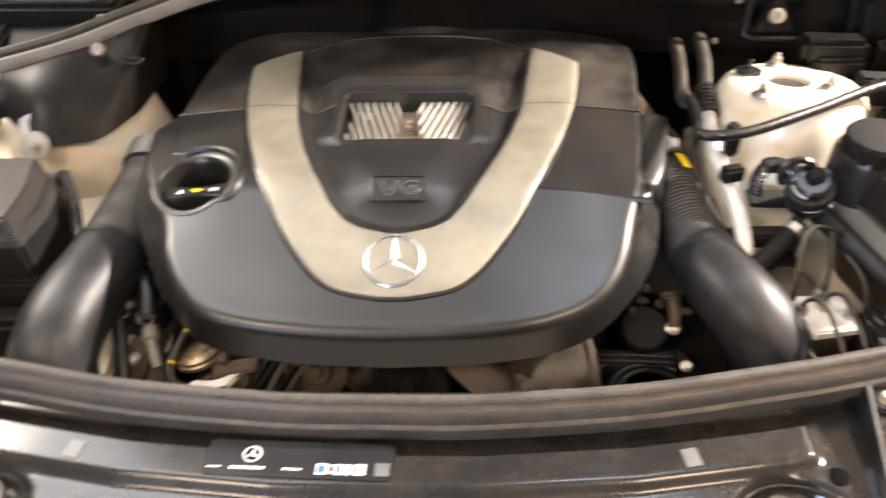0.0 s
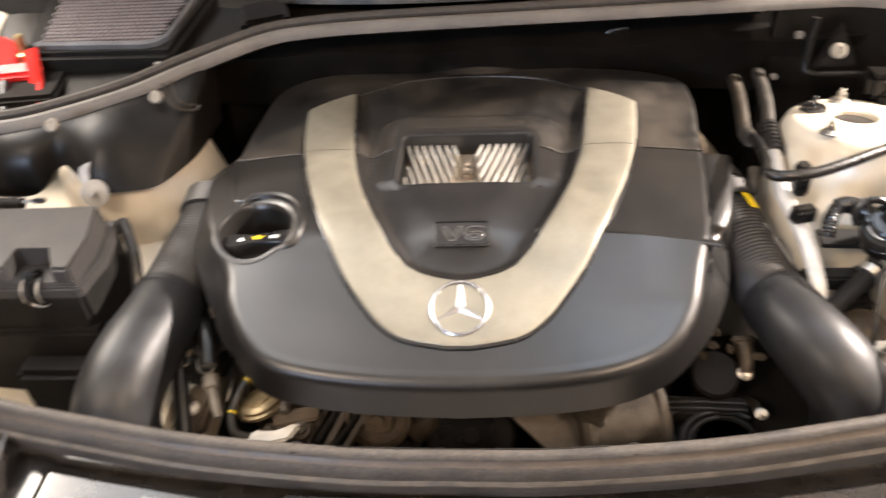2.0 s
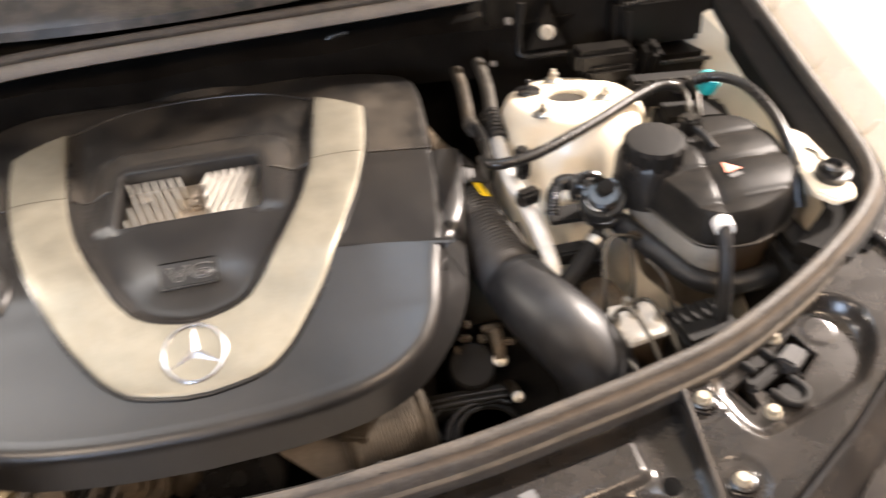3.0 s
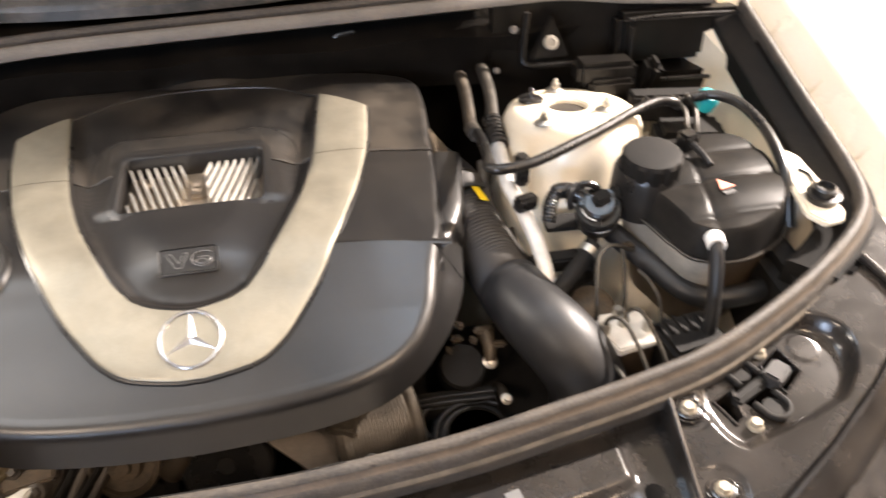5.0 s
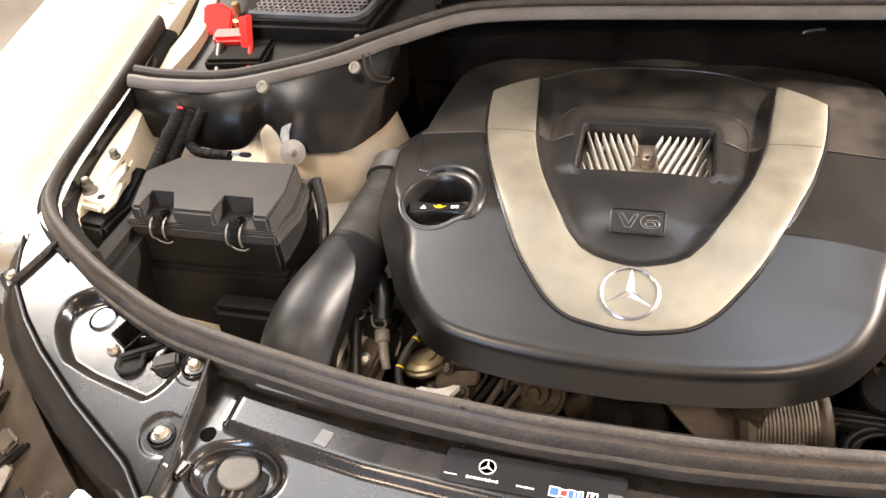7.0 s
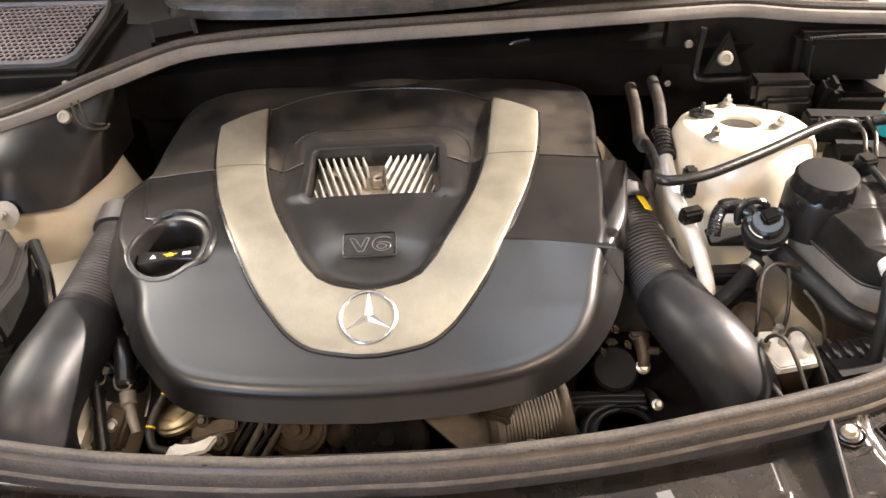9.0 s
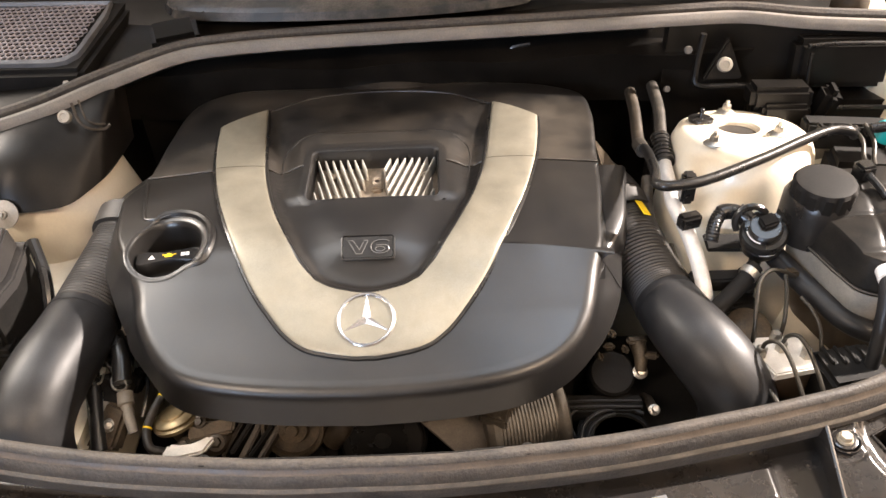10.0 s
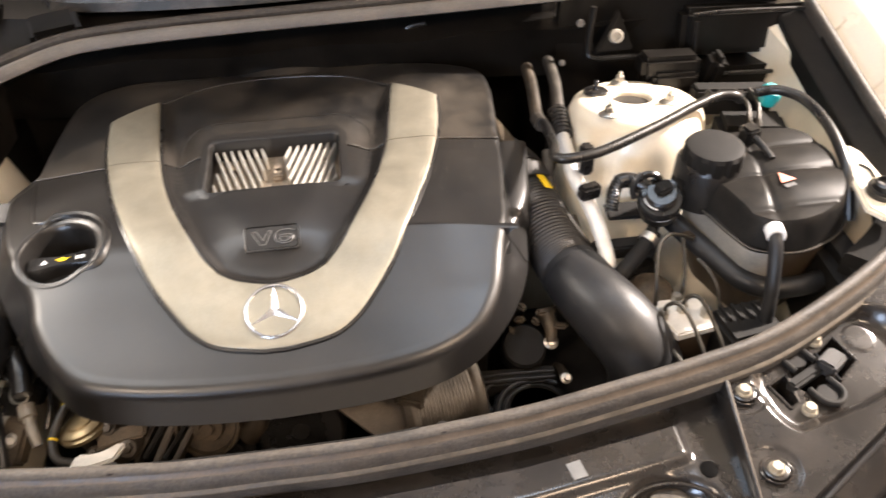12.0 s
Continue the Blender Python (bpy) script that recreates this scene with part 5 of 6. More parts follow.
# ---- intake ducts ----
def duct(name, bellows, elbow, r0, r1, label):
    d = thing(name, label, "intake duct", group="intake ducts")
    part("bellows", tube(bellows, lambda f: r0 + 0.0007 * math.sin(f * 2 * math.pi * 38) * smooth01((f - 0.18) / 0.03) * smooth01((0.97 - f) / 0.02), 40, 90), BELLOWS, d, "ribbed rubber bellows")
    part("elbow", tube(elbow, lambda f: r0 * 1.03 + (r1 - r0 * 1.03) * (0.35 * smooth01(f / 0.05) + 0.65 * smooth01(f / 0.45)), 40, 14), DUCT, d, "smooth plastic elbow")
    a, b = Vector(elbow[0]), Vector(elbow[1])
    w = (b - a).normalized()
    part("clamp", tube([a - w * 0.004, a + w * 0.006], r0 * 1.03 + 0.0012, 40, 2), DUCT, d)
    return d


left_duct = duct("intake_duct", [(-0.352, 0.905, 0.995), (-0.361, 0.86, 0.985), (-0.375, 0.80, 0.973), (-0.386, 0.738, 0.966)],
     [(-0.384, 0.748, 0.967), (-0.389, 0.705, 0.968), (-0.398, 0.662, 0.966), (-0.406, 0.622, 0.957), (-0.411, 0.590, 0.936), (-0.413, 0.574, 0.89), (-0.413, 0.570, 0.82)], 0.0450, 0.0505,
     "black intake duct with a ribbed bellows and smooth elbow")
right_duct = duct("intake_duct", [(0.345, 0.925, 0.99), (0.353, 0.875, 0.98), (0.363, 0.82, 0.972), (0.373, 0.768, 0.966), (0.382, 0.733, 0.966)],
     [(0.379, 0.743, 0.966), (0.390, 0.703, 0.968), (0.406, 0.668, 0.965), (0.424, 0.641, 0.953), (0.440, 0.622, 0.930), (0.448, 0.612, 0.895), (0.450, 0.608, 0.82)], 0.0400, 0.0475,
     "black intake duct with a ribbed bellows and smooth elbow")
part("collar", tube([(0.345, 0.915, 0.992), (0.349, 0.893, 0.986)], 0.0440, 36, 3), BELLOWS, right_duct)
part("stub", tube([(0.346, 0.915, 0.990), (0.338, 0.950, 0.986), (0.318, 1.01, 0.975)], 0.0410, 36, 4), BELLOWS, right_duct)
part("stub", tube([(-0.350, 0.895, 0.993), (-0.344, 0.935, 0.988), (-0.325, 1.0, 0.975)], 0.0445, 36, 4), BELLOWS, left_duct)
part("yellow_tag", box(0.367, 0.872, 1.0225, 0.012, 0.034, 0.0015, 0.0004, (0, 25, 12)), YELLOW, right_duct, "yellow printed tag")
part("collar", tube([(-0.350, 0.915, 0.998), (-0.354, 0.885, 0.990)], 0.0530, 36, 3), BELLOWS, left_duct)

# ---- fuse box ----
fuse = thing("fuse_box", "black fuse box with a grey lid held by two wire latches", "fuse box")
base = [(-0.690, 0.690), (-0.452, 0.692), (-0.440, 0.76), (-0.452, 0.850), (-0.665, 0.845), (-0.705, 0.79)]
part("base", prism(base, 0.72, 1.018, -0.002, 0.006), MATT_BLACK, fuse)
part("base_step", prism([(-0.70, 0.676), (-0.442, 0.678), (-0.440, 0.72), (-0.70, 0.72)], 0.72, 0.958, 0, 0.006), MATT_BLACK, fuse)
part("base_step", box(-0.50, 0.655, 0.84, 0.14, 0.05, 0.16, 0.01), MATT_BLACK, fuse)
part("lid_rim", prism([(-0.697, 0.685), (-0.448, 0.687), (-0.436, 0.76), (-0.447, 0.856), (-0.668, 0.851), (-0.712, 0.79)], 1.010, 1.028, 0.001, 0.003), BOX, fuse)
lid = [(-0.690, 0.694), (-0.672, 0.694), (-0.668, 0.735), (-0.622, 0.735), (-0.618, 0.694), (-0.548, 0.694), (-0.544, 0.737), (-0.488, 0.737), (-0.484, 0.694), (-0.458, 0.694), (-0.447, 0.76), (-0.458, 0.846), (-0.662, 0.842), (-0.704, 0.788)]
bm = bmesh.new()
low, high = 1.026, 1.063
skin(bm, [[Vector((x, y, low)) for x, y in lid], [Vector((x * 0.985 - 0.0086, 0.77 + (y - 0.77) * 0.93, high - 0.012 * smooth01((0.72 - y) / 0.03))) for x, y in lid]])
bmesh.ops.bevel(bm, geom=list(bm.edges), offset=0.004, segments=2, affect="EDGES", clamp_overlap=True)
part("lid", bm, BOX, fuse, "dark grey plastic lid")
part("lid_notch_floor", prism([(-0.700, 0.690), (-0.452, 0.692), (-0.452, 0.74), (-0.700, 0.74)], 1.024, 1.0325, 0.002, 0.002), BOX, fuse)
for x in (-0.643, -0.515):
    latch = part("latch", box(x, 0.708, 1.038, 0.016, 0.028, 0.011, 0.003, (-25, 0, 0)), BLACK, fuse)
    for dx in (-0.011, 0.011):
        part("latch_wire", tube([(x + dx, 0.700, 1.036), (x + dx, 0.688, 1.034), (x + dx, 0.679, 1.026), (x + dx, 0.678, 1.014), (x + dx * 0.8, 0.684, 1.006)], 0.0016, 8, 6), STEEL, latch, "bright wire hoop")
    part("latch_tab", box(x, 0.690, 1.030, 0.014, 0.008, 0.030, 0.002, (-18, 0, 0)), BLACK, latch)
    part("latch_wire", tube([(x - 0.010, 0.684, 1.006), (x, 0.680, 1.004), (x + 0.012, 0.679, 1.003), (x + 0.020, 0.681, 1.006)], 0.0014, 8, 6), STEEL, latch)
part("rear_clip", box(-0.556, 0.860, 1.060, 0.018, 0.012, 0.007, 0.002, (-20, 0, 0)), BLACK, fuse)
part("rear_spring", box(-0.572, 0.861, 1.059, 0.016, 0.008, 0.004, 0.001, (-20, 0, 0)), STEEL, fuse)
fuse.location, fuse.scale = (-0.058, 0.160, 0.0), (0.925, 0.80, 1.0)
part("side_flange", tube([(-0.438, 0.85, 1.03), (-0.420, 0.81, 1.0), (-0.412, 0.77, 0.97), (-0.410, 0.73, 0.93)], 0.009, 10, 6), BLACK, fuse)

# cables beside the fuse box
cables = thing("wiring_loom", "thick black wiring loom beside the fuse box", "cable")
for pts, r in (([(-0.697, 0.914, 1.096), (-0.712, 0.893, 1.072), (-0.728, 0.872, 1.045), (-0.745, 0.820, 1.0), (-0.763, 0.770, 0.94), (-0.768, 0.75, 0.86)], 0.0120),
               ([(-0.684, 0.912, 1.090), (-0.698, 0.890, 1.060), (-0.716, 0.862, 1.025), (-0.733, 0.800, 0.965), (-0.745, 0.750, 0.89)], 0.0100),
               ([(-0.664, 0.912, 1.092), (-0.682, 0.894, 1.066), (-0.688, 0.884, 1.048), (-0.662, 0.868, 1.044), (-0.610, 0.864, 1.044)], 0.0078),
               ([(-0.730, 0.900, 1.060), (-0.742, 0.860, 1.020), (-0.757, 0.80, 0.96), (-0.766, 0.75, 0.89)], 0.0085)):
    part("cable", tube(pts, lambda f, r=r: r + 0.0006 * math.sin(f * 260), 12, 24), MATT_BLACK, cables)
part("red_seal", tube([(-0.700, 0.902, 1.101), (-0.690, 0.900, 1.101)], 0.0018, 10, 4), RED, cables)
# hinge mount on the left inner wing
mount = thing("wing_mount", "cream bracket with two bolts on the inner wing", "bracket")
part("plate", prism([(-0.788, 0.724), (-0.745, 0.716), (-0.735, 0.738), (-0.744, 0.780), (-0.757, 0.798), (-0.758, 0.828), (-0.768, 0.850), (-0.800, 0.850), (-0.806, 0.78)], 1.030, 1.048, 0.003, 0.006), CREAM, mount)
for x, y in ((-0.780, 0.749), (-0.779, 0.822)):
    part("bolt", lathe([(0.0115, 1.048), (0.0115, 1.0505), (0.0085, 1.052), (0.0085, 1.061), (0.0065, 1.063), (0.0062, 1.070), (0.0045, 1.072)], pose(x, y, 0), 16), IRON, mount, "dull steel nut and stud")
part("hole", lathe([(0.006, 1.0495), (0.006, 1.0508), (0.003, 1.0508)], pose(-0.755, 0.738, -0.002), 14), MATT_BLACK, mount)

part("liner", prism([(-0.805, 0.700), (-0.735, 0.690), (-0.722, 0.760), (-0.745, 0.850), (-0.805, 0.855)], 0.93, 1.026, 0.006, 0.006), MATT_BLACK, mount)

# ---- right side: coolant tank ----
tank = thing("coolant_tank", "black coolant expansion tank with a ribbed screw cap", "coolant tank")
top = [(0.543, 0.790), (0.556, 0.748), (0.569, 0.710), (0.588, 0.678), (0.640, 0.667), (0.692, 0.686), (0.724, 0.716), (0.740, 0.760), (0.738, 0.820), (0.712, 0.858), (0.660, 0.868), (0.600, 0.862), (0.553, 0.832)]
ring = curve([(x, y, 0) for x, y in top], 9, True)
cx, cy = 0.640, 0.768
rows = []
levels = [(0.72, 0.90), (0.80, 0.94), (0.93, 1.026), (1.0, 1.033), (1.0, 1.039), (0.975, 1.042), (0.958, 1.050), (0.925, 1.064), (0.895, 1.076), (0.878, 1.0810)]
levels += [(0.86 - 0.0297 * k, 1.083 + 0.006 * math.sin(math.pi / 2 * k / 28)) for k in range(29)]
for k, z in levels:
    row = []
    for p in ring:
        x, y = cx + (p.x - cx) * k, cy + (p.y - cy) * k
        groove = 0.0
        if z > 1.05:
            for gy in (0.705, 0.765, 0.815):
                groove += 0.0020 * math.exp(-((y - gy - 0.05 * (x - cx)) / 0.0035) ** 2) + 0.0022 * math.exp(-((y - gy - 0.05 * (x - cx)) / 0.016) ** 2)
            groove += 0.0018 * math.exp(-((x - 0.622 - 0.12 * (y - cy)) / 0.0035) ** 2) + 0.0018 * math.exp(-((x - 0.622 - 0.12 * (y - cy)) / 0.016) ** 2)
        row.append(Vector((x, y, z - groove - 0.20 * (0.752 - y) * (1 if z > 1.04 else 0) * 0.35)))
    rows.append(row)
bm = bmesh.new()
skin(bm, rows[3:])
part("tank_body", bm, TANK, tank)
bm = bmesh.new()
skin(bm, rows[:4])
part("lower_half", bm, TANK_LOW, tank, "brownish black lower half")
bm = bmesh.new()
tube([(cx + (p.x - cx) * 1.004, cy + (p.y - cy) * 1.004, 1.0365) for p in ring] + [(cx + (ring[0].x - cx) * 1.004, cy + (ring[0].y - cy) * 1.004, 1.0365)], 0.0016, 6, 1, bm)
part("welded_seam", bm, PIPE_GREY, tank, "pale welded seam")
strip = [p for p in ring if p.x < 0.612 and 0.670 < p.y < 0.81]
strip.sort(key=lambda p: -p.y)
rows = []
for p in strip:
    q = Vector((cx + (p.x - cx) * 0.985, cy + (p.y - cy) * 0.985, 0))
    w = (Vector((cx, cy, 0)) - q).normalized()
    rows.append([q + Vector((0, 0, 1.031)), q - w * 0.002 + Vector((0, 0, 1.024)), q + w * 0.004 + Vector((0, 0, 0.985)), q + w * 0.022 + Vector((0, 0, 0.985)), q + w * 0.022 + Vector((0, 0, 1.031))])
bm = bmesh.new()
skin(bm, rows)
part("side_moulding", bm, GREY_SIDE, tank, "pale grey moulding")
part("neck", lathe([(0.043, 1.03), (0.042, 1.085), (0.038, 1.092)], pose(0.565, 0.800, 0), 32), BLACK, tank)
bm = bmesh.new()
rows = []
for r, z in ((0.037, 1.086), (0.0375, 1.108), (0.0355, 1.1125), (0.030, 1.114), (0.001, 1.1135)):
    rows.append([Vector((0.567 + (r + (0.0012 * (1 if (k // 2) % 3 else -1) if r > 0.036 else 0)) * math.cos(2 * math.pi * k / 72), 0.797 + (r + (0.0012 * (1 if (k // 2) % 3 else -1) if r > 0.036 else 0)) * math.sin(2 * math.pi * k / 72), z)) for k in range(72)])
skin(bm, rows)
part("screw_cap", bm, MATT_BLACK, tank, "matt black ribbed screw cap")
bm = bmesh.new()
prism([(-0.011, -0.008), (0.011, -0.008), (0, 0.013)], 0, 0.0006, 0, 0, pose(0.643, 0.748, 1.0885, -4, 0, 14), bm)
part("warning_label", bm, surface("pale_red_print", (0.65, 0.25, 0.18), 0.5, 0, 0.1, 60, 0.1, 400, 0), tank, "faded red warning triangle")
part("printed_bar", box(0.645, 0.735, 1.0872, 0.016, 0.006, 0.0006, 0, (4, 0, 14)), GREY_PRINT, tank)
part("moulding_clip", box(0.530, 0.742, 1.012, 0.016, 0.014, 0.008, 0.002, (0, 20, 25)), BROWN, tank)
part("sensor_clip", box(0.632, 0.835, 1.098, 0.022, 0.022, 0.022, 0.003, (0, 0, 15)), BLACK, tank)
part("clip_bar", tube([(0.634, 0.825, 1.098), (0.640, 0.80, 1.094), (0.642, 0.785, 1.091)], 0.0045, 8, 4), BLACK, tank)
part("overflow_hose", tube([(0.604, 0.688, 1.062), (0.600, 0.668, 1.068), (0.598, 0.648, 1.040), (0.592, 0.622, 0.985), (0.588, 0.61, 0.92), (0.588, 0.605, 0.80)], 0.0085, 14, 8), DUCT, tank, "black rubber hose")
part("hose_clip", tube([(0.603, 0.680, 1.068), (0.600, 0.664, 1.068)], 0.0112, 14, 3), WHITE, tank, "white spring clip")
part("lower_hose", tube([(0.503, 0.812, 1.016), (0.517, 0.798, 1.006), (0.537, 0.760, 0.997), (0.560, 0.718, 0.990), (0.584, 0.680, 0.984), (0.615, 0.664, 0.980), (0.665, 0.664, 0.980), (0.72, 0.69, 0.97)], 0.0140, 16, 8), DUCT, tank, "black rubber hose")

# vent valve beside the tank
valve = thing("vent_valve", "black vent valve with an elbow connector beside the tank", "valve")
VM = pose(0.502, 0.786, 1.018, 20, -10, 0)
part("valve_body", lathe([(0.018, 0), (0.024, 0.004), (0.026, 0.008), (0.026, 0.020), (0.0245, 0.022), (0.0245, 0.026), (0.029, 0.029), (0.029, 0.038), (0.027, 0.041), (0.021, 0.042), (0.021, 0.052), (0.018, 0.055), (0.002, 0.055)], VM, 36), BLACK, valve)
hoop = [VM @ Vector((-0.014 + 0.020 * math.cos(a), 0.012 + 0.012 * math.sin(a), 0.050 + 0.016 * math.sin(a))) for a in (0.4 + 0.45 * k for k in range(8))]
part("hoop", tube(hoop, 0.0045, 8, 4), BLACK, valve)
for k in range(3):
    part("cap_lug", box(0, 0, 0, 0.008, 0.012, 0.010, 0.002), BLACK, valve).matrix_world = VM @ pose(0.020 * math.cos(0.6 + 1.1 * k), 0.020 * math.sin(0.6 + 1.1 * k), 0.049, 0, 0, 35 + 63 * k)
part("socket", box(0, 0, 0, 0.022, 0.018, 0.010, 0.003), MATT_BLACK, valve).matrix_world = VM @ pose(0.004, 0.004, 0.058, 0, 0, 12)
part("elbow", tube([(0.492, 0.790, 1.052), (0.472, 0.806, 1.059), (0.453, 0.809, 1.059), (0.442, 0.799, 1.050), (0.436, 0.784, 1.032)], lambda f: 0.0105 if f < 0.55 else 0.0088 + 0.0005 * math.sin(f * 150), 14, 20), BLACK, valve)
part("elbow_collar", tube([(0.482, 0.799, 1.056), (0.470, 0.807, 1.060)], 0.0130, 16, 3), BLACK, valve)
part("connector", lathe([(0.017, 0), (0.017, 0.020), (0.013, 0.024), (0.002, 0.024)], pose(0.527, 0.800, 1.048, 60, 0, 60), 20), MATT_BLACK, valve)
part("white_line", tube([VM @ Vector((0.0215 * math.cos(a), 0.0215 * math.sin(a), 0.046)) for a in (3.0, 3.3, 3.6, 3.9, 4.2)], 0.0009, 6, 5), WHITE, valve)
part("white_line", tube([VM @ Vector((0.0264 * math.cos(a), 0.0264 * math.sin(a), 0.024)) for a in (4.3, 4.6, 4.9, 5.2)], 0.0009, 6, 5), WHITE, valve)
part("stalk", tube([(0.500, 0.782, 1.035), (0.490, 0.765, 1.0), (0.486, 0.755, 0.97)], 0.008, 12, 5), BLACK, valve)
part("hose", tube([(0.486, 0.752, 1.015), (0.468, 0.735, 1.005), (0.440, 0.715, 0.990), (0.415, 0.700, 0.97)], 0.011, 12, 6), MATT_BLACK, valve)
part("hose_band", tube([(0.481, 0.747, 1.013), (0.474, 0.741, 1.009)], 0.0125, 14, 3), STEEL, valve)

part("stay_plate", box(0.470, 0.817, 1.0, 0.055, 0.034, 0.006, 0.002, (0, 0, -3)), MATT_BLACK, valve)

# pipes left of the tower
pipes = thing("coolant_pipes", "grey and black pipes running past the suspension tower", "pipe")
part("black_pipe", tube([(0.376, 0.97, 1.055), (0.378, 0.93, 1.075), (0.372, 0.86, 1.092), (0.366, 0.825, 1.098), (0.385, 0.815, 1.100), (0.432, 0.826, 1.100), (0.517, 0.869, 1.100), (0.581, 0.904, 1.102), (0.625, 0.924, 1.102), (0.650, 0.925, 1.098), (0.663, 0.935, 1.085)], 0.0070, 14, 8), BLACK, pipes, "glossy black pipe")
part("brown_pipe", tube([(0.392, 1.12, 1.058), (0.388, 1.06, 1.058), (0.381, 1.00, 1.055), (0.377, 0.965, 1.057)], 0.0088, 14, 8), PIPE_BROWN, pipes, "brown stained pipe")
part("pipe_sleeve", tube([(0.378, 0.975, 1.057), (0.377, 0.945, 1.066)], 0.0105, 14, 4), PIPE_GREY, pipes)
part("stub_pipe", tube([(0.384, 0.93, 1.03), (0.380, 0.88, 1.0), (0.39, 0.80, 0.95)], 0.008, 12, 8), PIPE_BROWN, pipes)
part("grey_pipe", tube([(0.428, 1.13, 1.062), (0.424, 1.06, 1.06), (0.412, 0.985, 1.055), (0.408, 0.955, 1.05)], 0.0090, 14, 8), PIPE_GREY, pipes)
part("alloy_pipe", tube([(0.408, 0.955, 1.05), (0.405, 0.90, 1.045), (0.404, 0.86, 1.038), (0.412, 0.82, 1.028), (0.420, 0.775, 1.01), (0.424, 0.735, 0.985), (0.424, 0.70, 0.95)], 0.0100, 14, 8), ALLOY, pipes, "bare aluminium pipe")
part("ribbed_clip", tube([(0.4105, 0.990, 1.057), (0.408, 0.935, 1.050)], 0.0135, 16, 6), BLACK, pipes)
for k in range(6):
    part("clip_rib", tube([(0.4105 - 0.0004 * k, 0.986 - 0.008 * k, 1.0565 - 0.001 * k), (0.4103 - 0.0004 * k, 0.983 - 0.008 * k, 1.056 - 0.001 * k)], 0.0150, 16, 1), BLACK, pipes)
part("pipe_clip", box(0.416, 0.850, 1.070, 0.018, 0.022, 0.044, 0.004), BLACK, pipes)
part("pipe_clip", box(0.413, 0.812, 1.045, 0.030, 0.018, 0.022, 0.004, (0, 0, 15)), BLACK, pipes)
part("rear_hose", tube([(0.680, 0.930, 1.098), (0.708, 0.922, 1.104), (0.733, 0.893, 1.104), (0.742, 0.84, 1.098), (0.738, 0.785, 1.088), (0.733, 0.748, 1.07), (0.732, 0.72, 1.03)], 0.0072, 14, 8), BLACK, pipes, "black rubber hose")
part("cross_bar", box(0.452, 0.760, 0.985, 0.085, 0.022, 0.022, 0.003), MATT_BLACK, pipes)
for x in (0.350, 0.362):
    part("thin_line", tube([(x + 0.05, 0.86, 0.96), (x + 0.045, 0.80, 0.975), (x + 0.065, 0.745, 0.965), (x + 0.08, 0.71, 0.93)], 0.005, 10, 6), PIPE, pipes)

# plug rail, teal cap and rods behind the tank
plug = thing("plug_rail", "black plug rail with a teal cap and thin rods", "connector")
part("rail", box(0.675, 0.985, 1.055, 0.115, 0.035, 0.04, 0.004, (-10, 0, -8)), MATT_BLACK, plug)
for k in range(6):
    part("tooth", box(0.630 + 0.015 * k, 0.965 - 0.003 * k, 1.078, 0.008, 0.014, 0.012, 0.002), BLACK, plug)
part("teal_cap", lathe([(0.016, 0), (0.016, 0.014), (0.012, 0.022), (0.003, 0.024)], pose(0.708, 0.945, 1.075, 20, 10, 0), 20), TEAL, plug, "teal plastic cap")
for dx in (0, 0.022):
    part("rod", tube([(0.656 + dx, 0.945, 1.095), (0.664 + dx * 0.7, 0.915, 1.090), (0.654 + dx * 0.6, 0.88, 1.085), (0.650 + dx * 0.3, 0.855, 1.09)], 0.003, 8, 6), PIPE, plug)
# solid black box stands in for the shade in the gap behind the tank
part("gap_shade_fill", box(0.690, 0.935, 1.015, 0.10, 0.06, 0.07, 0.01, (0, 0, -10)), MATT_BLACK, plug)

# hinge arm on the right inner wing
hinge = thing("bonnet_hinge_plate", "cream hinge plate with a large black bolt", "hinge")
part("plate", prism([(0.765, 0.822), (0.778, 0.80), (0.772, 0.735), (0.776, 0.690), (0.765, 0.672), (0.738, 0.668), (0.724, 0.690), (0.736, 0.76)], 1.068, 1.078, 0.002, 0.003), CREAM, hinge)
part("bolt", lathe([(0.020, 1.077), (0.021, 1.080), (0.021, 1.086), (0.015, 1.087), (0.0145, 1.094), (0.011, 1.096), (0.010, 1.091), (0.002, 1.090)], pose(0.757, 0.712, 0), 24), BLACK, hinge, "black plastic nut")
part("wire_slot", tube([(0.757, 0.772, 1.079), (0.764, 0.758, 1.080), (0.762, 0.742, 1.080)], 0.0016, 6, 5), BLACK, hinge)

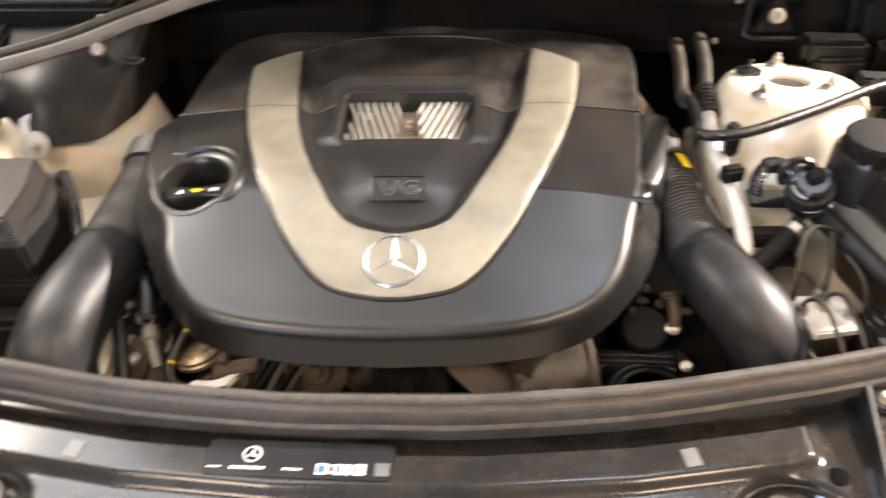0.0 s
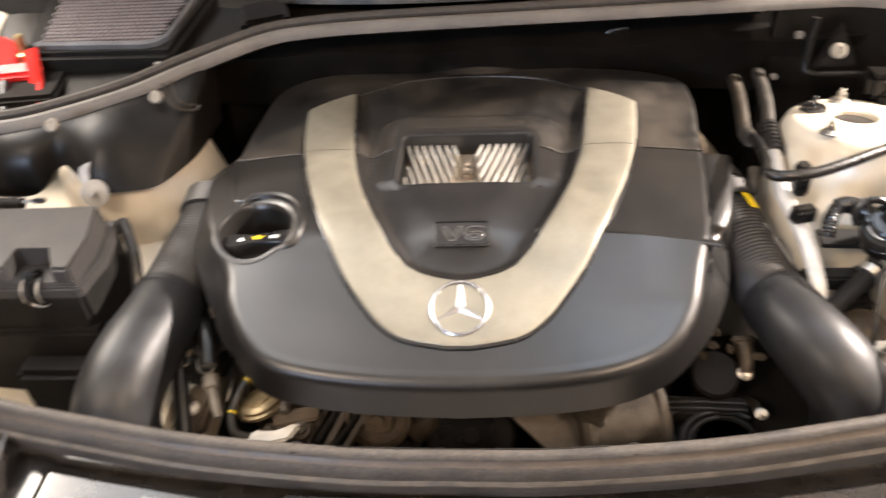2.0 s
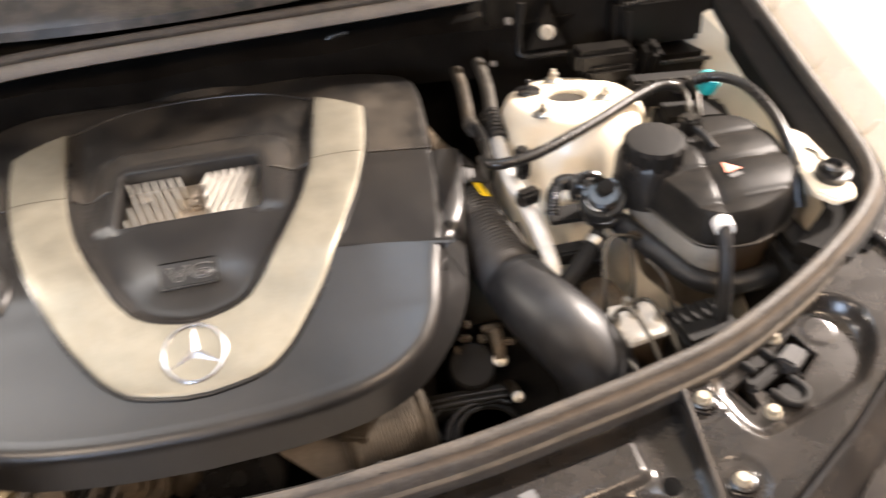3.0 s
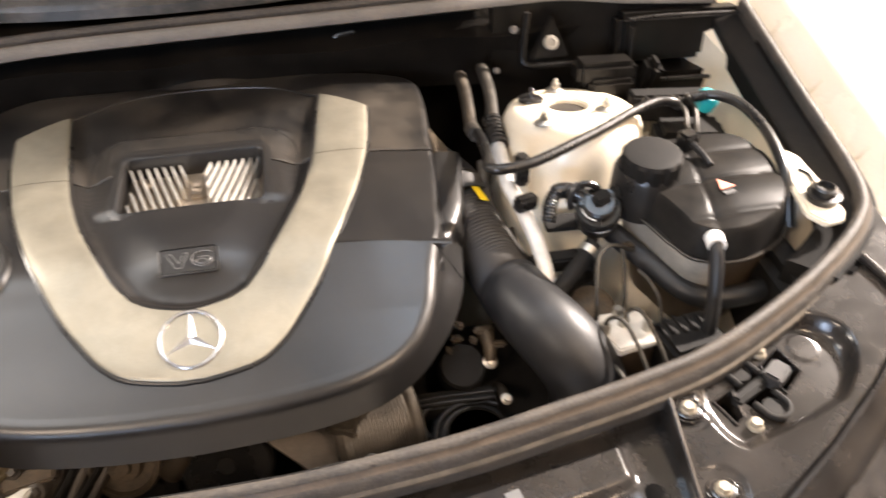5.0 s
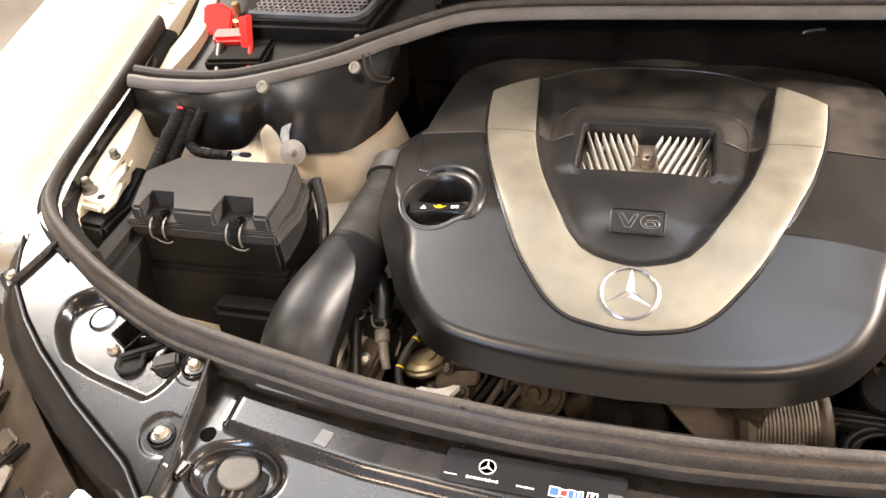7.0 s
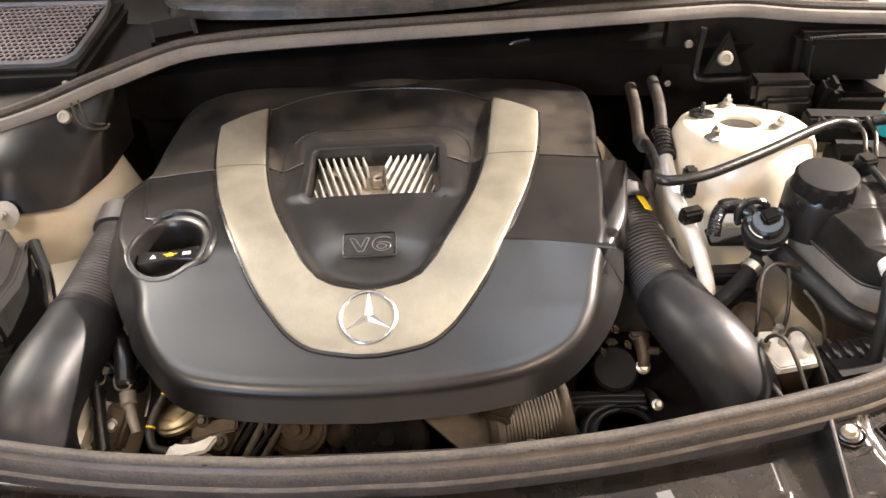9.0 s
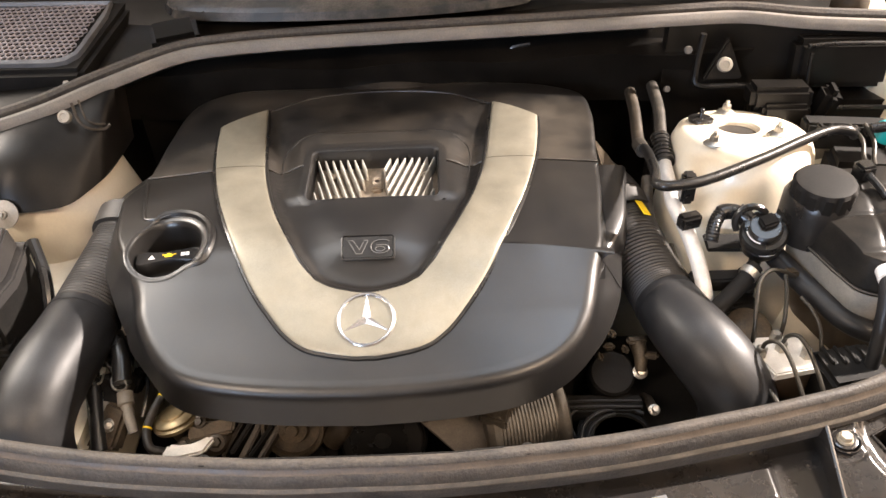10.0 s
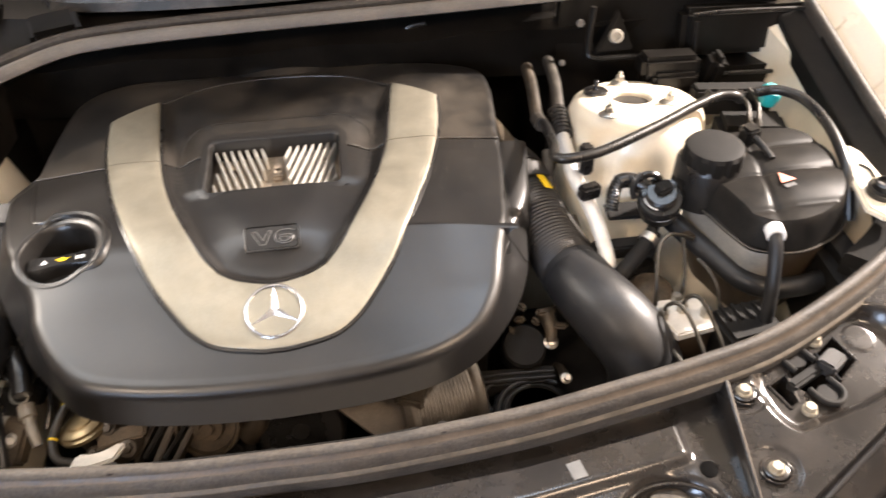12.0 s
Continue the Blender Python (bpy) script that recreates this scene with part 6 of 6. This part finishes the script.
# hydraulic block with brake pipes
hydro = thing("brake_hydraulic_unit", "bare aluminium brake hydraulic block with steel brake pipes", "brake unit")
part("block", prism([(0.462, 0.652), (0.478, 0.612), (0.533, 0.622), (0.524, 0.674), (0.472, 0.674)], 0.958, 0.970, 0.0005, 0.002), ALLOY, hydro, "bright aluminium plate")
part("valve_body", prism([(0.464, 0.650), (0.479, 0.616), (0.530, 0.625), (0.522, 0.670), (0.474, 0.670)], 0.88, 0.959, 0, 0.003), TANK_LOW, hydro)
part("lower_case", box(0.50, 0.60, 0.86, 0.12, 0.10, 0.10, 0.006), MATT_BLACK, hydro)
for pts in ([(0.470, 0.645, 0.972), (0.471, 0.643, 0.992), (0.480, 0.632, 1.004), (0.490, 0.612, 0.994), (0.500, 0.575, 0.965), (0.506, 0.55, 0.94)],
            [(0.496, 0.652, 0.972), (0.498, 0.650, 0.994), (0.507, 0.640, 1.004), (0.516, 0.620, 0.994), (0.526, 0.585, 0.965), (0.53, 0.56, 0.94)],
            [(0.465, 0.610, 0.96), (0.474, 0.585, 0.955), (0.484, 0.56, 0.94)],
            [(0.468, 0.668, 0.968), (0.468, 0.674, 0.99), (0.472, 0.695, 1.012), (0.480, 0.716, 1.026), (0.496, 0.728, 1.030), (0.512, 0.728, 1.027), (0.532, 0.734, 1.012)],
            [(0.500, 0.668, 0.968), (0.503, 0.676, 0.995), (0.509, 0.700, 1.016), (0.512, 0.722, 1.027)],
            [(0.530, 0.705, 1.005), (0.540, 0.690, 0.998), (0.547, 0.672, 0.985), (0.548, 0.652, 0.962)]):
    part("brake_pipe", tube(pts, 0.0026, 10, 8), PIPE, hydro, "steel brake pipe")
for x, y in ((0.470, 0.645), (0.496, 0.652), (0.494, 0.668), (0.522, 0.640)):
    part("union_nut", lathe([(0.0072, 0.970), (0.0072, 0.980), (0.005, 0.983)], pose(x, y, 0), 6), STEEL, hydro)
part("cable_cover", prism([(0.418, 0.640), (0.455, 0.628), (0.462, 0.672), (0.452, 0.700), (0.425, 0.695)], 0.86, 0.945, 0.004, 0.006), MATT_BLACK, hydro)
part("dome", lathe([(0.034, -0.02), (0.033, 0.0), (0.027, 0.010), (0.015, 0.015), (0.002, 0.016)], pose(0.480, 0.714, 0.940, 12, 0, 0), 32), CASTING, hydro, "brown dusty round cover")
part("dark_bracket", prism([(0.440, 0.745), (0.468, 0.790), (0.500, 0.782), (0.505, 0.742), (0.470, 0.735)], 0.90, 0.958, 0.004, 0.005), MATT_BLACK, hydro)
part("red_tag", box(0.527, 0.642, 0.971, 0.005, 0.005, 0.004, 0.001), RED, hydro)
bracket = thing("loom_bracket", "small black triangular bracket with a hole", "bracket")
bm = bmesh.new()
tri = [(0.475, 0.779), (0.494, 0.806), (0.517, 0.812), (0.494, 0.757)]
for i in range(4):
    a, b = tri[i], tri[(i + 1) % 4]
    tube([(*a, 0.960), (*b, 0.960)], 0.0028, 8, 3, bm)
tube([(*tri[0], 0.960), (*tri[2], 0.960)], 0.0026, 8, 3, bm)
tube([(*tri[1], 0.961), (*tri[3], 0.961)], 0.0026, 8, 3, bm)
part("frame", bm, MATT_BLACK, bracket)
part("lug", box(0.488, 0.776, 0.960, 0.016, 0.014, 0.007, 0.002), BLACK, bracket)

# small block with moulded clips
relay = thing("relay_block", "black relay block with moulded ribs under the tank", "relay")
part("case", box(0.570, 0.622, 0.93, 0.075, 0.060, 0.09, 0.006, (0, 0, 10)), MATT_BLACK, relay)
for k in range(4):
    part("rib", box(0.545 + 0.014 * k, 0.634, 0.976, 0.004, 0.028, 0.006, 0.001, (0, 0, 10)), MATT_BLACK, relay)

# ---- front of the engine, below the cover ----
engine = thing("engine", "dusty engine front with cast housings, pulleys and belt below its cover", "engine")
part("block", box(0, 0.95, 0.80, 0.56, 0.50, 0.28, 0.02), MATT_BLACK, engine)
part("front_case", box(0.0, 0.70, 0.74, 0.50, 0.06, 0.24, 0.015), MATT_BLACK, engine)


def pulley(x, y, z, r, mat_, label, tilt=78):
    prof = [(r * 0.94, -0.03), (r, -0.026), (r, -0.006), (r * 0.95, 0), (r * 0.84, 0.001), (r * 0.80, -0.006), (r * 0.50, -0.007), (r * 0.44, 0.002), (r * 0.22, 0.003), (r * 0.18, 0.008), (r * 0.02, 0.008)]
    return part("pulley", lathe(prof, pose(x, y, z, tilt, 0, 0), 40), mat_, engine, label)


GOLD = surface("dull_gold_cup", (0.23, 0.175, 0.095), 0.42, 0.70, 0.3, 40, 0.12, 400, 0.05, dust=0.2)
OILY = surface("oily_dark_casting", (0.032, 0.024, 0.016), 0.5, 0.2, 0.4, 35, 0.2, 350, 0.2, dust=0.2, dust_color=(0.12, 0.085, 0.05))
# tensioner with its gold cup
part("tensioner_cup", lathe([(0.027, -0.012), (0.031, -0.010), (0.032, -0.005), (0.0285, -0.003), (0.029, 0.0005), (0.024, 0.004), (0.0185, 0.0045), (0.017, 0.007), (0.008, 0.008), (0.001, 0.008)], pose(-0.262, 0.652, 0.884, -14, -14, 0), 40), GOLD, engine, "dull gold cup")
part("cup_band", lathe([(0.031, -0.026), (0.033, -0.023), (0.033, -0.018), (0.030, -0.016)], pose(-0.258, 0.655, 0.872, 32, -22, 0), 36), OILY, engine)
part("tensioner_body", tube([(-0.250, 0.655, 0.852), (-0.232, 0.668, 0.862), (-0.208, 0.680, 0.866), (-0.190, 0.690, 0.866)], lambda f: 0.025 - 0.004 * f, 24, 6), CASTING, engine, "brown cast tensioner body")
part("tensioner_sleeve", tube([(-0.204, 0.682, 0.867), (-0.165, 0.705, 0.870)], 0.027, 24, 4), OILY, engine)
part("tensioner_arm", tube([(-0.255, 0.632, 0.845), (-0.235, 0.628, 0.852), (-0.210, 0.636, 0.850), (-0.196, 0.652, 0.846)], lambda f: 0.012 + 0.007 * math.sin(math.pi * f), 20, 6), OILY, engine, "oily cast arm")
part("machined_edge", prism([(-0.034, -0.006), (-0.016, -0.012), (0.020, -0.010), (0.036, 0.006), (0.028, 0.012), (0.004, 0.002), (-0.022, 0.010)], 0, 0.010, 0.001, 0.003, pose(-0.236, 0.604, 0.876, 28, 0, 10)), ALLOY, engine, "bright machined edge")
for x, y, z in ((-0.228, 0.640, 0.884), (-0.246, 0.618, 0.868), (-0.190, 0.660, 0.885)):
    part("case_bolt", bolt_head(0, 0, 0, 0.0055, 0.007, pose(x, y, z, 32, 0, 0)), OILY, engine)
part("body_web", prism([(-0.030, -0.010), (0.030, -0.014), (0.036, 0.006), (-0.024, 0.012)], 0, 0.012, 0.002, 0.003, pose(-0.218, 0.640, 0.868, 35, 0, 18)), CASTING, engine)
part("tie_bolt", bolt_head(0, 0, 0, 0.007, 0.008, pose(-0.205, 0.618, 0.868, 30, 0, 0)), OILY, engine)
# fins of the timing case between the pulleys
for k, (dx, tilt, mat_) in enumerate(((0.0, -24, OILY), (0.013, -30, MATT_BLACK), (0.024, -22, OILY), (0.039, -34, MATT_BLACK), (0.048, -27, OILY))):
    part("case_fin", box(-0.190 + dx, 0.640 - 0.003 * k, 0.846 + 0.004 * (k % 2), 0.005 + 0.002 * (k % 3), 0.055 - 0.006 * (k % 2), 0.024, 0.002, (28, 14, tilt)), mat_, engine)
pulley(-0.112, 0.640, 0.862, 0.043, CASTING, "dull cast pulley", 58)
part("pulley_rim", lathe([(0.043, -0.03), (0.046, -0.026), (0.046, -0.020), (0.043, -0.016)], pose(-0.112, 0.642, 0.860, 58, 0, 0), 40), OILY, engine)
pulley(-0.085, 0.640, 0.812, 0.060, MATT_BLACK, "black pulley", 70)
part("lug", tube([(-0.062, 0.640, 0.838), (-0.048, 0.640, 0.860), (-0.040, 0.648, 0.872), (-0.028, 0.664, 0.872)], lambda f: 0.016 - 0.004 * f, 18, 6), OILY, engine, "oily cast lug")
part("lug_boss", lathe([(0.013, -0.02), (0.013, 0.004), (0.009, 0.005), (0.008, -0.004), (0.001, -0.004)], pose(-0.038, 0.645, 0.884, 40, 0, 10), 24), CASTING, engine)
pulley(0.005, 0.632, 0.846, 0.058, MATT_BLACK, "black rubber damper pulley", 60)
part("damper_ring", lathe([(0.050, 0.0), (0.0525, 0.003), (0.050, 0.005)], pose(0.005, 0.630, 0.846, 60, 0, 0), 40), BLACK, engine)
BELT = surface("dusty_belt", (0.085, 0.070, 0.055), 0.6, 0, 0.2, 40, 0.15, 500, 0.1, dust=0.2)
belt = []
for a, b, c in ((0.055, 0.664, 0.905), (0.085, 0.640, 0.885), (0.125, 0.610, 0.865), (0.175, 0.580, 0.845)):
    belt.append([Vector((a - 0.024, b - 0.014, c - 0.004)), Vector((a + 0.020, b + 0.036, c + 0.010)), Vector((a + 0.020, b + 0.036, c + 0.006)), Vector((a - 0.024, b - 0.014, c - 0.008))])
bm = bmesh.new()
skin(bm, belt)
part("drive_belt", bm, BELT, engine, "dusty ribbed belt")
part("alternator_bracket", prism([(0.09, 0.655), (0.175, 0.635), (0.185, 0.655), (0.178, 0.70), (0.12, 0.71)], 0.875, 0.90, 0.003, 0.004), CASTING, engine, "cast aluminium bracket")
ribs = [(0.044, -0.060), (0.0505, -0.052)]
for k in range(17):
    z = -0.046 + 0.0045 * k
    ribs += [(0.0512, z), (0.0512, z + 0.0022), (0.0496, z + 0.0026), (0.0496, z + 0.0041)]
ribs += [(0.0525, 0.034), (0.0535, 0.037), (0.0530, 0.043), (0.047, 0.046), (0.012, 0.047)]
ALT = surface("grey_brown_casting", (0.058, 0.049, 0.038), 0.50, 0.35, 0.40, 40, 0.2, 350, 0.15, dust=0.3, dust_color=(0.10, 0.077, 0.050))
alt = part("alternator", lathe(ribs, pose(0.193, 0.642, 0.862, 0, 90, 10), 48), ALT, engine, "grey-brown finned alternator", angle=25)
part("mount_lug", prism([(0.128, 0.612), (0.163, 0.598), (0.176, 0.640), (0.150, 0.668), (0.120, 0.655)], 0.898, 0.912, 0.002, 0.003), ALT, alt)
part("lug_hole", lathe([(0.007, 0.912), (0.007, 0.9145), (0.004, 0.9145)], pose(0.153, 0.632, 0), 16), HOLE, alt)
part("bracket_tooth", box(0.178, 0.642, 0.902, 0.02, 0.02, 0.03, 0.004), ALU_BRIGHT, engine)

# air pump housing on the right
pump = thing("air_pump", "black moulded air pump with arched ribs", "pump")
# black plate added to keep the gap beneath the duct dark
part("under_gap_filler", box(0.385, 0.72, 0.83, 0.12, 0.17, 0.02, 0.003), MATT_BLACK, pump)
part("case", prism([(0.245, 0.600), (0.250, 0.640), (0.262, 0.660), (0.345, 0.655), (0.362, 0.625), (0.355, 0.590), (0.30, 0.575)], 0.78, 0.866, 0.008, 0.008), MATT_BLACK, pump)
for z in (0.0, 0.006):
    part("cross_ridge", tube([(0.240, 0.656 - z * 1.2, 0.878 - z * 0.3), (0.284, 0.656 - z * 1.3, 0.879 - z * 0.3), (0.340, 0.654 - z * 1.4, 0.878 - z * 0.3)], 0.0016, 8, 4), DUCT, pump)
part("ridge_shelf", prism([(0.238, 0.642), (0.342, 0.640), (0.344, 0.668), (0.240, 0.672)], 0.85, 0.876, 0.002, 0.003), MATT_BLACK, pump)
part("arched_rib", tube([(0.255, 0.602, 0.870), (0.263, 0.624, 0.871), (0.280, 0.640, 0.872), (0.303, 0.647, 0.872), (0.322, 0.647, 0.871), (0.341, 0.639, 0.870)], 0.0028, 8, 5), DUCT, pump)
part("arched_rib", tube([(0.263, 0.600, 0.869), (0.271, 0.620, 0.870), (0.287, 0.634, 0.871), (0.305, 0.640, 0.871)], 0.0022, 8, 5), DUCT, pump)
part("arched_rib", tube([(0.249, 0.606, 0.869), (0.244, 0.632, 0.871), (0.256, 0.647, 0.872), (0.282, 0.651, 0.872)], 0.0026, 8, 5), DUCT, pump)
part("inner_well", lathe([(0.040, 0), (0.040, 0.004), (0.036, 0.004), (0.034, -0.004), (0.002, -0.004)], pose(0.308, 0.604, 0.866), 32), MATT_BLACK, pump)
# black plate added to hide the cream shelf and darken the engine gap
part("side_gap_filler", box(0.452, 0.690, 0.78, 0.012, 0.26, 0.22, 0.004), MATT_BLACK, pump)
part("round_cover", lathe([(0.030, -0.03), (0.030, 0.0), (0.027, 0.004), (0.003, 0.005)], pose(0.306, 0.686, 0.896, 25, 0, 0), 36), MATT_BLACK, pump, "dark round cover")
part("mount_bolt", bolt_head(0, 0, 0, 0.0045, 0.010, pose(0.348, 0.625, 0.896, 30, 0, 0)), STEEL, pump)
part("bolt_stalk", tube([(0.348, 0.632, 0.890), (0.352, 0.66, 0.87), (0.355, 0.69, 0.84)], 0.006, 10, 4), OILY, pump)
for x, y, z, a, w in ((0.309, 0.724, 0.930, 20, 0.012), (0.302, 0.704, 0.928, -15, 0.015), (0.289, 0.690, 0.925, 40, 0.008), (0.338, 0.709, 0.932, 5, 0.026), (0.322, 0.698, 0.928, 25, 0.010), (0.353, 0.686, 0.928, -20, 0.018)):
    part("bracket_piece", box(x, y, z, w, 0.012, 0.008, 0.003, (a, a / 2, a)), CASTING, pump, "rusty alloy bracket")
part("bracket_strip", tube([(0.340, 0.712, 0.926), (0.342, 0.694, 0.918), (0.341, 0.680, 0.905)], lambda f: 0.011 - 0.004 * f, 12, 6), CASTING, pump)
part("strip_bolt", bolt_head(0, 0, 0, 0.006, 0.008, pose(0.341, 0.682, 0.902, 35, 0, 0)), STEEL, pump)

# clutter under the left duct: hoses, connectors and castings
loom = thing("hose_cluster", "dark hoses and glossy plugs on a cream rail", "hoses")
for pts, r, mat_ in (([(-0.270, 0.690, 0.905), (-0.279, 0.667, 0.902), (-0.287, 0.647, 0.896), (-0.291, 0.626, 0.888), (-0.284, 0.606, 0.880), (-0.268, 0.604, 0.872)], 0.0056, OILY_GREY),
                     ([(-0.345, 0.735, 0.95), (-0.330, 0.705, 0.945), (-0.322, 0.67, 0.93)], 0.012, BLACK),
                     ([(-0.372, 0.70, 0.93), (-0.362, 0.66, 0.905), (-0.352, 0.61, 0.87)], 0.010, BLACK)):
    part("hose", tube(pts, r, 14, 8), mat_, loom)
for a, b in (((-0.2775, 0.670, 0.9025), (-0.2783, 0.668, 0.9020)), ((-0.2905, 0.630, 0.8895), (-0.2908, 0.628, 0.8888))):
    part("band", tube([a, b], 0.0062, 14, 2), YELLOW, loom, "yellow clip ring")
part("grey_connector", tube([(-0.326, 0.672, 0.908), (-0.322, 0.658, 0.902), (-0.316, 0.642, 0.893), (-0.310, 0.628, 0.882)], lambda f: 0.0105 if f < 0.35 else 0.0082 - 0.002 * f, 16, 8), GREY_SIDE, loom, "grey plastic connector")
for cx_, cy_, cz_, w, d, h, tilt, turn in ((-0.360, 0.722, 0.925, 0.030, 0.026, 0.024, 22, -12), (-0.338, 0.716, 0.918, 0.022, 0.030, 0.020, 34, 10), (-0.350, 0.690, 0.905, 0.034, 0.018, 0.030, 48, -22), (-0.330, 0.742, 0.925, 0.034, 0.020, 0.018, 12, 6), (-0.318, 0.700, 0.900, 0.016, 0.034, 0.018, 40, -30)):
    plug_ = part("connector", box(cx_, cy_, cz_, w, d, h, 0.003, (tilt, 6, turn)), TANK, loom, "glossy black plug")
    part("plug_lip", box(cx_, cy_ - 0.006, cz_ + h * 0.5, w * 1.12, d * 0.35, 0.004, 0.001, (tilt, 6, turn)), TANK, plug_)
for pts in ([(-0.372, 0.725, 0.930), (-0.356, 0.706, 0.938), (-0.340, 0.688, 0.925), (-0.336, 0.662, 0.900)], [(-0.330, 0.735, 0.935), (-0.322, 0.712, 0.928), (-0.326, 0.690, 0.910), (-0.338, 0.668, 0.890)], [(-0.305, 0.700, 0.905), (-0.300, 0.676, 0.900), (-0.304, 0.650, 0.885)]):
    part("wire", tube(pts, 0.0028, 8, 6), BLACK, loom)
part("foil_sleeve", tube([(-0.352, 0.668, 0.900), (-0.346, 0.648, 0.890), (-0.348, 0.628, 0.872)], lambda f: 0.008 - 0.003 * f, 12, 5), GREY_SIDE, loom, "crumpled pale sleeve")
part("chassis_rail", box(-0.405, 0.715, 0.80, 0.075, 0.20, 0.12, 0.012, (0, -8, 0)), CREAM, loom, "cream painted chassis rail")
part("connector_lid", box(-0.336, 0.676, 0.905, 0.034, 0.036, 0.018, 0.004, (30, 0, -10)), MATT_BLACK, loom)
for x, y, z in ((-0.366, 0.690, 0.926), (-0.332, 0.682, 0.922)):
    part("wire_clip", tube([(x - 0.008, y + 0.016, z + 0.004), (x - 0.010, y, z), (x - 0.004, y - 0.012, z - 0.004), (x + 0.010, y - 0.012, z - 0.004), (x + 0.013, y, z)], 0.0016, 6, 5), STEEL, loom)
part("alloy_flange", prism([(-0.03, -0.035), (0.016, -0.028), (0.022, 0.03), (-0.016, 0.036)], 0, 0.02, 0.004, 0.004, pose(-0.338, 0.645, 0.872, 40, 0, -18)), CASTING, loom, "cast flange")
part("flange_bolt", bolt_head(0, 0, 0, 0.006, 0.007, pose(-0.340, 0.636, 0.888, 40, 0, 0)), STEEL, loom)

# radiator top behind the cross panel
solo("radiator_shroud", box(0, 0.52, 0.74, 0.86, 0.05, 0.30, 0.01), MATT_BLACK, "black plastic radiator fan shroud", "radiator")

# bonnet raised over the bay, out of view
bonnet = thing("bonnet", "raised champagne bonnet with a dark lining over the engine bay", "bonnet")
BN = pose(0, 1.365, 1.20, 110, 0, 0)
rows = []
for k in range(13):
    v = 1.02 * k / 12
    w = 0.86 - 0.20 * (k / 12) ** 2
    rows.append([BN @ Vector((w * u, v, 0.05 * (1 - u * u))) for u in (-1, -0.75, -0.5, -0.25, 0, 0.25, 0.5, 0.75, 1)] + [BN @ Vector((w * u, v, 0.05 * (1 - u * u) + 0.02)) for u in (1, 0.75, 0.5, 0.25, 0, -0.25, -0.5, -0.75, -1)])
bm = bmesh.new()
skin(bm, rows)
part("panel", bm, FENDER, bonnet, "pale champagne painted underside")
rows = []
for k in range(13):
    v = 0.18 + 0.76 * k / 12
    w = (0.86 - 0.20 * (v / 1.02) ** 2) * (0.45 + 0.35 * smooth01((v - 0.18) / 0.16))
    rows.append([BN @ Vector((w * u, v, 0.05 * (1 - (w * u / 0.86) ** 2) + 0.021)) for u in (-1, -0.6, -0.2, 0.2, 0.6, 1)] + [BN @ Vector((w * u, v, 0.05 * (1 - (w * u / 0.86) ** 2) + 0.032)) for u in (0.97, 0.6, 0.2, -0.2, -0.6, -0.97)])
bm = bmesh.new()
skin(bm, rows)
part("liner", bm, LINER, bonnet, "dark grey insulation pad")
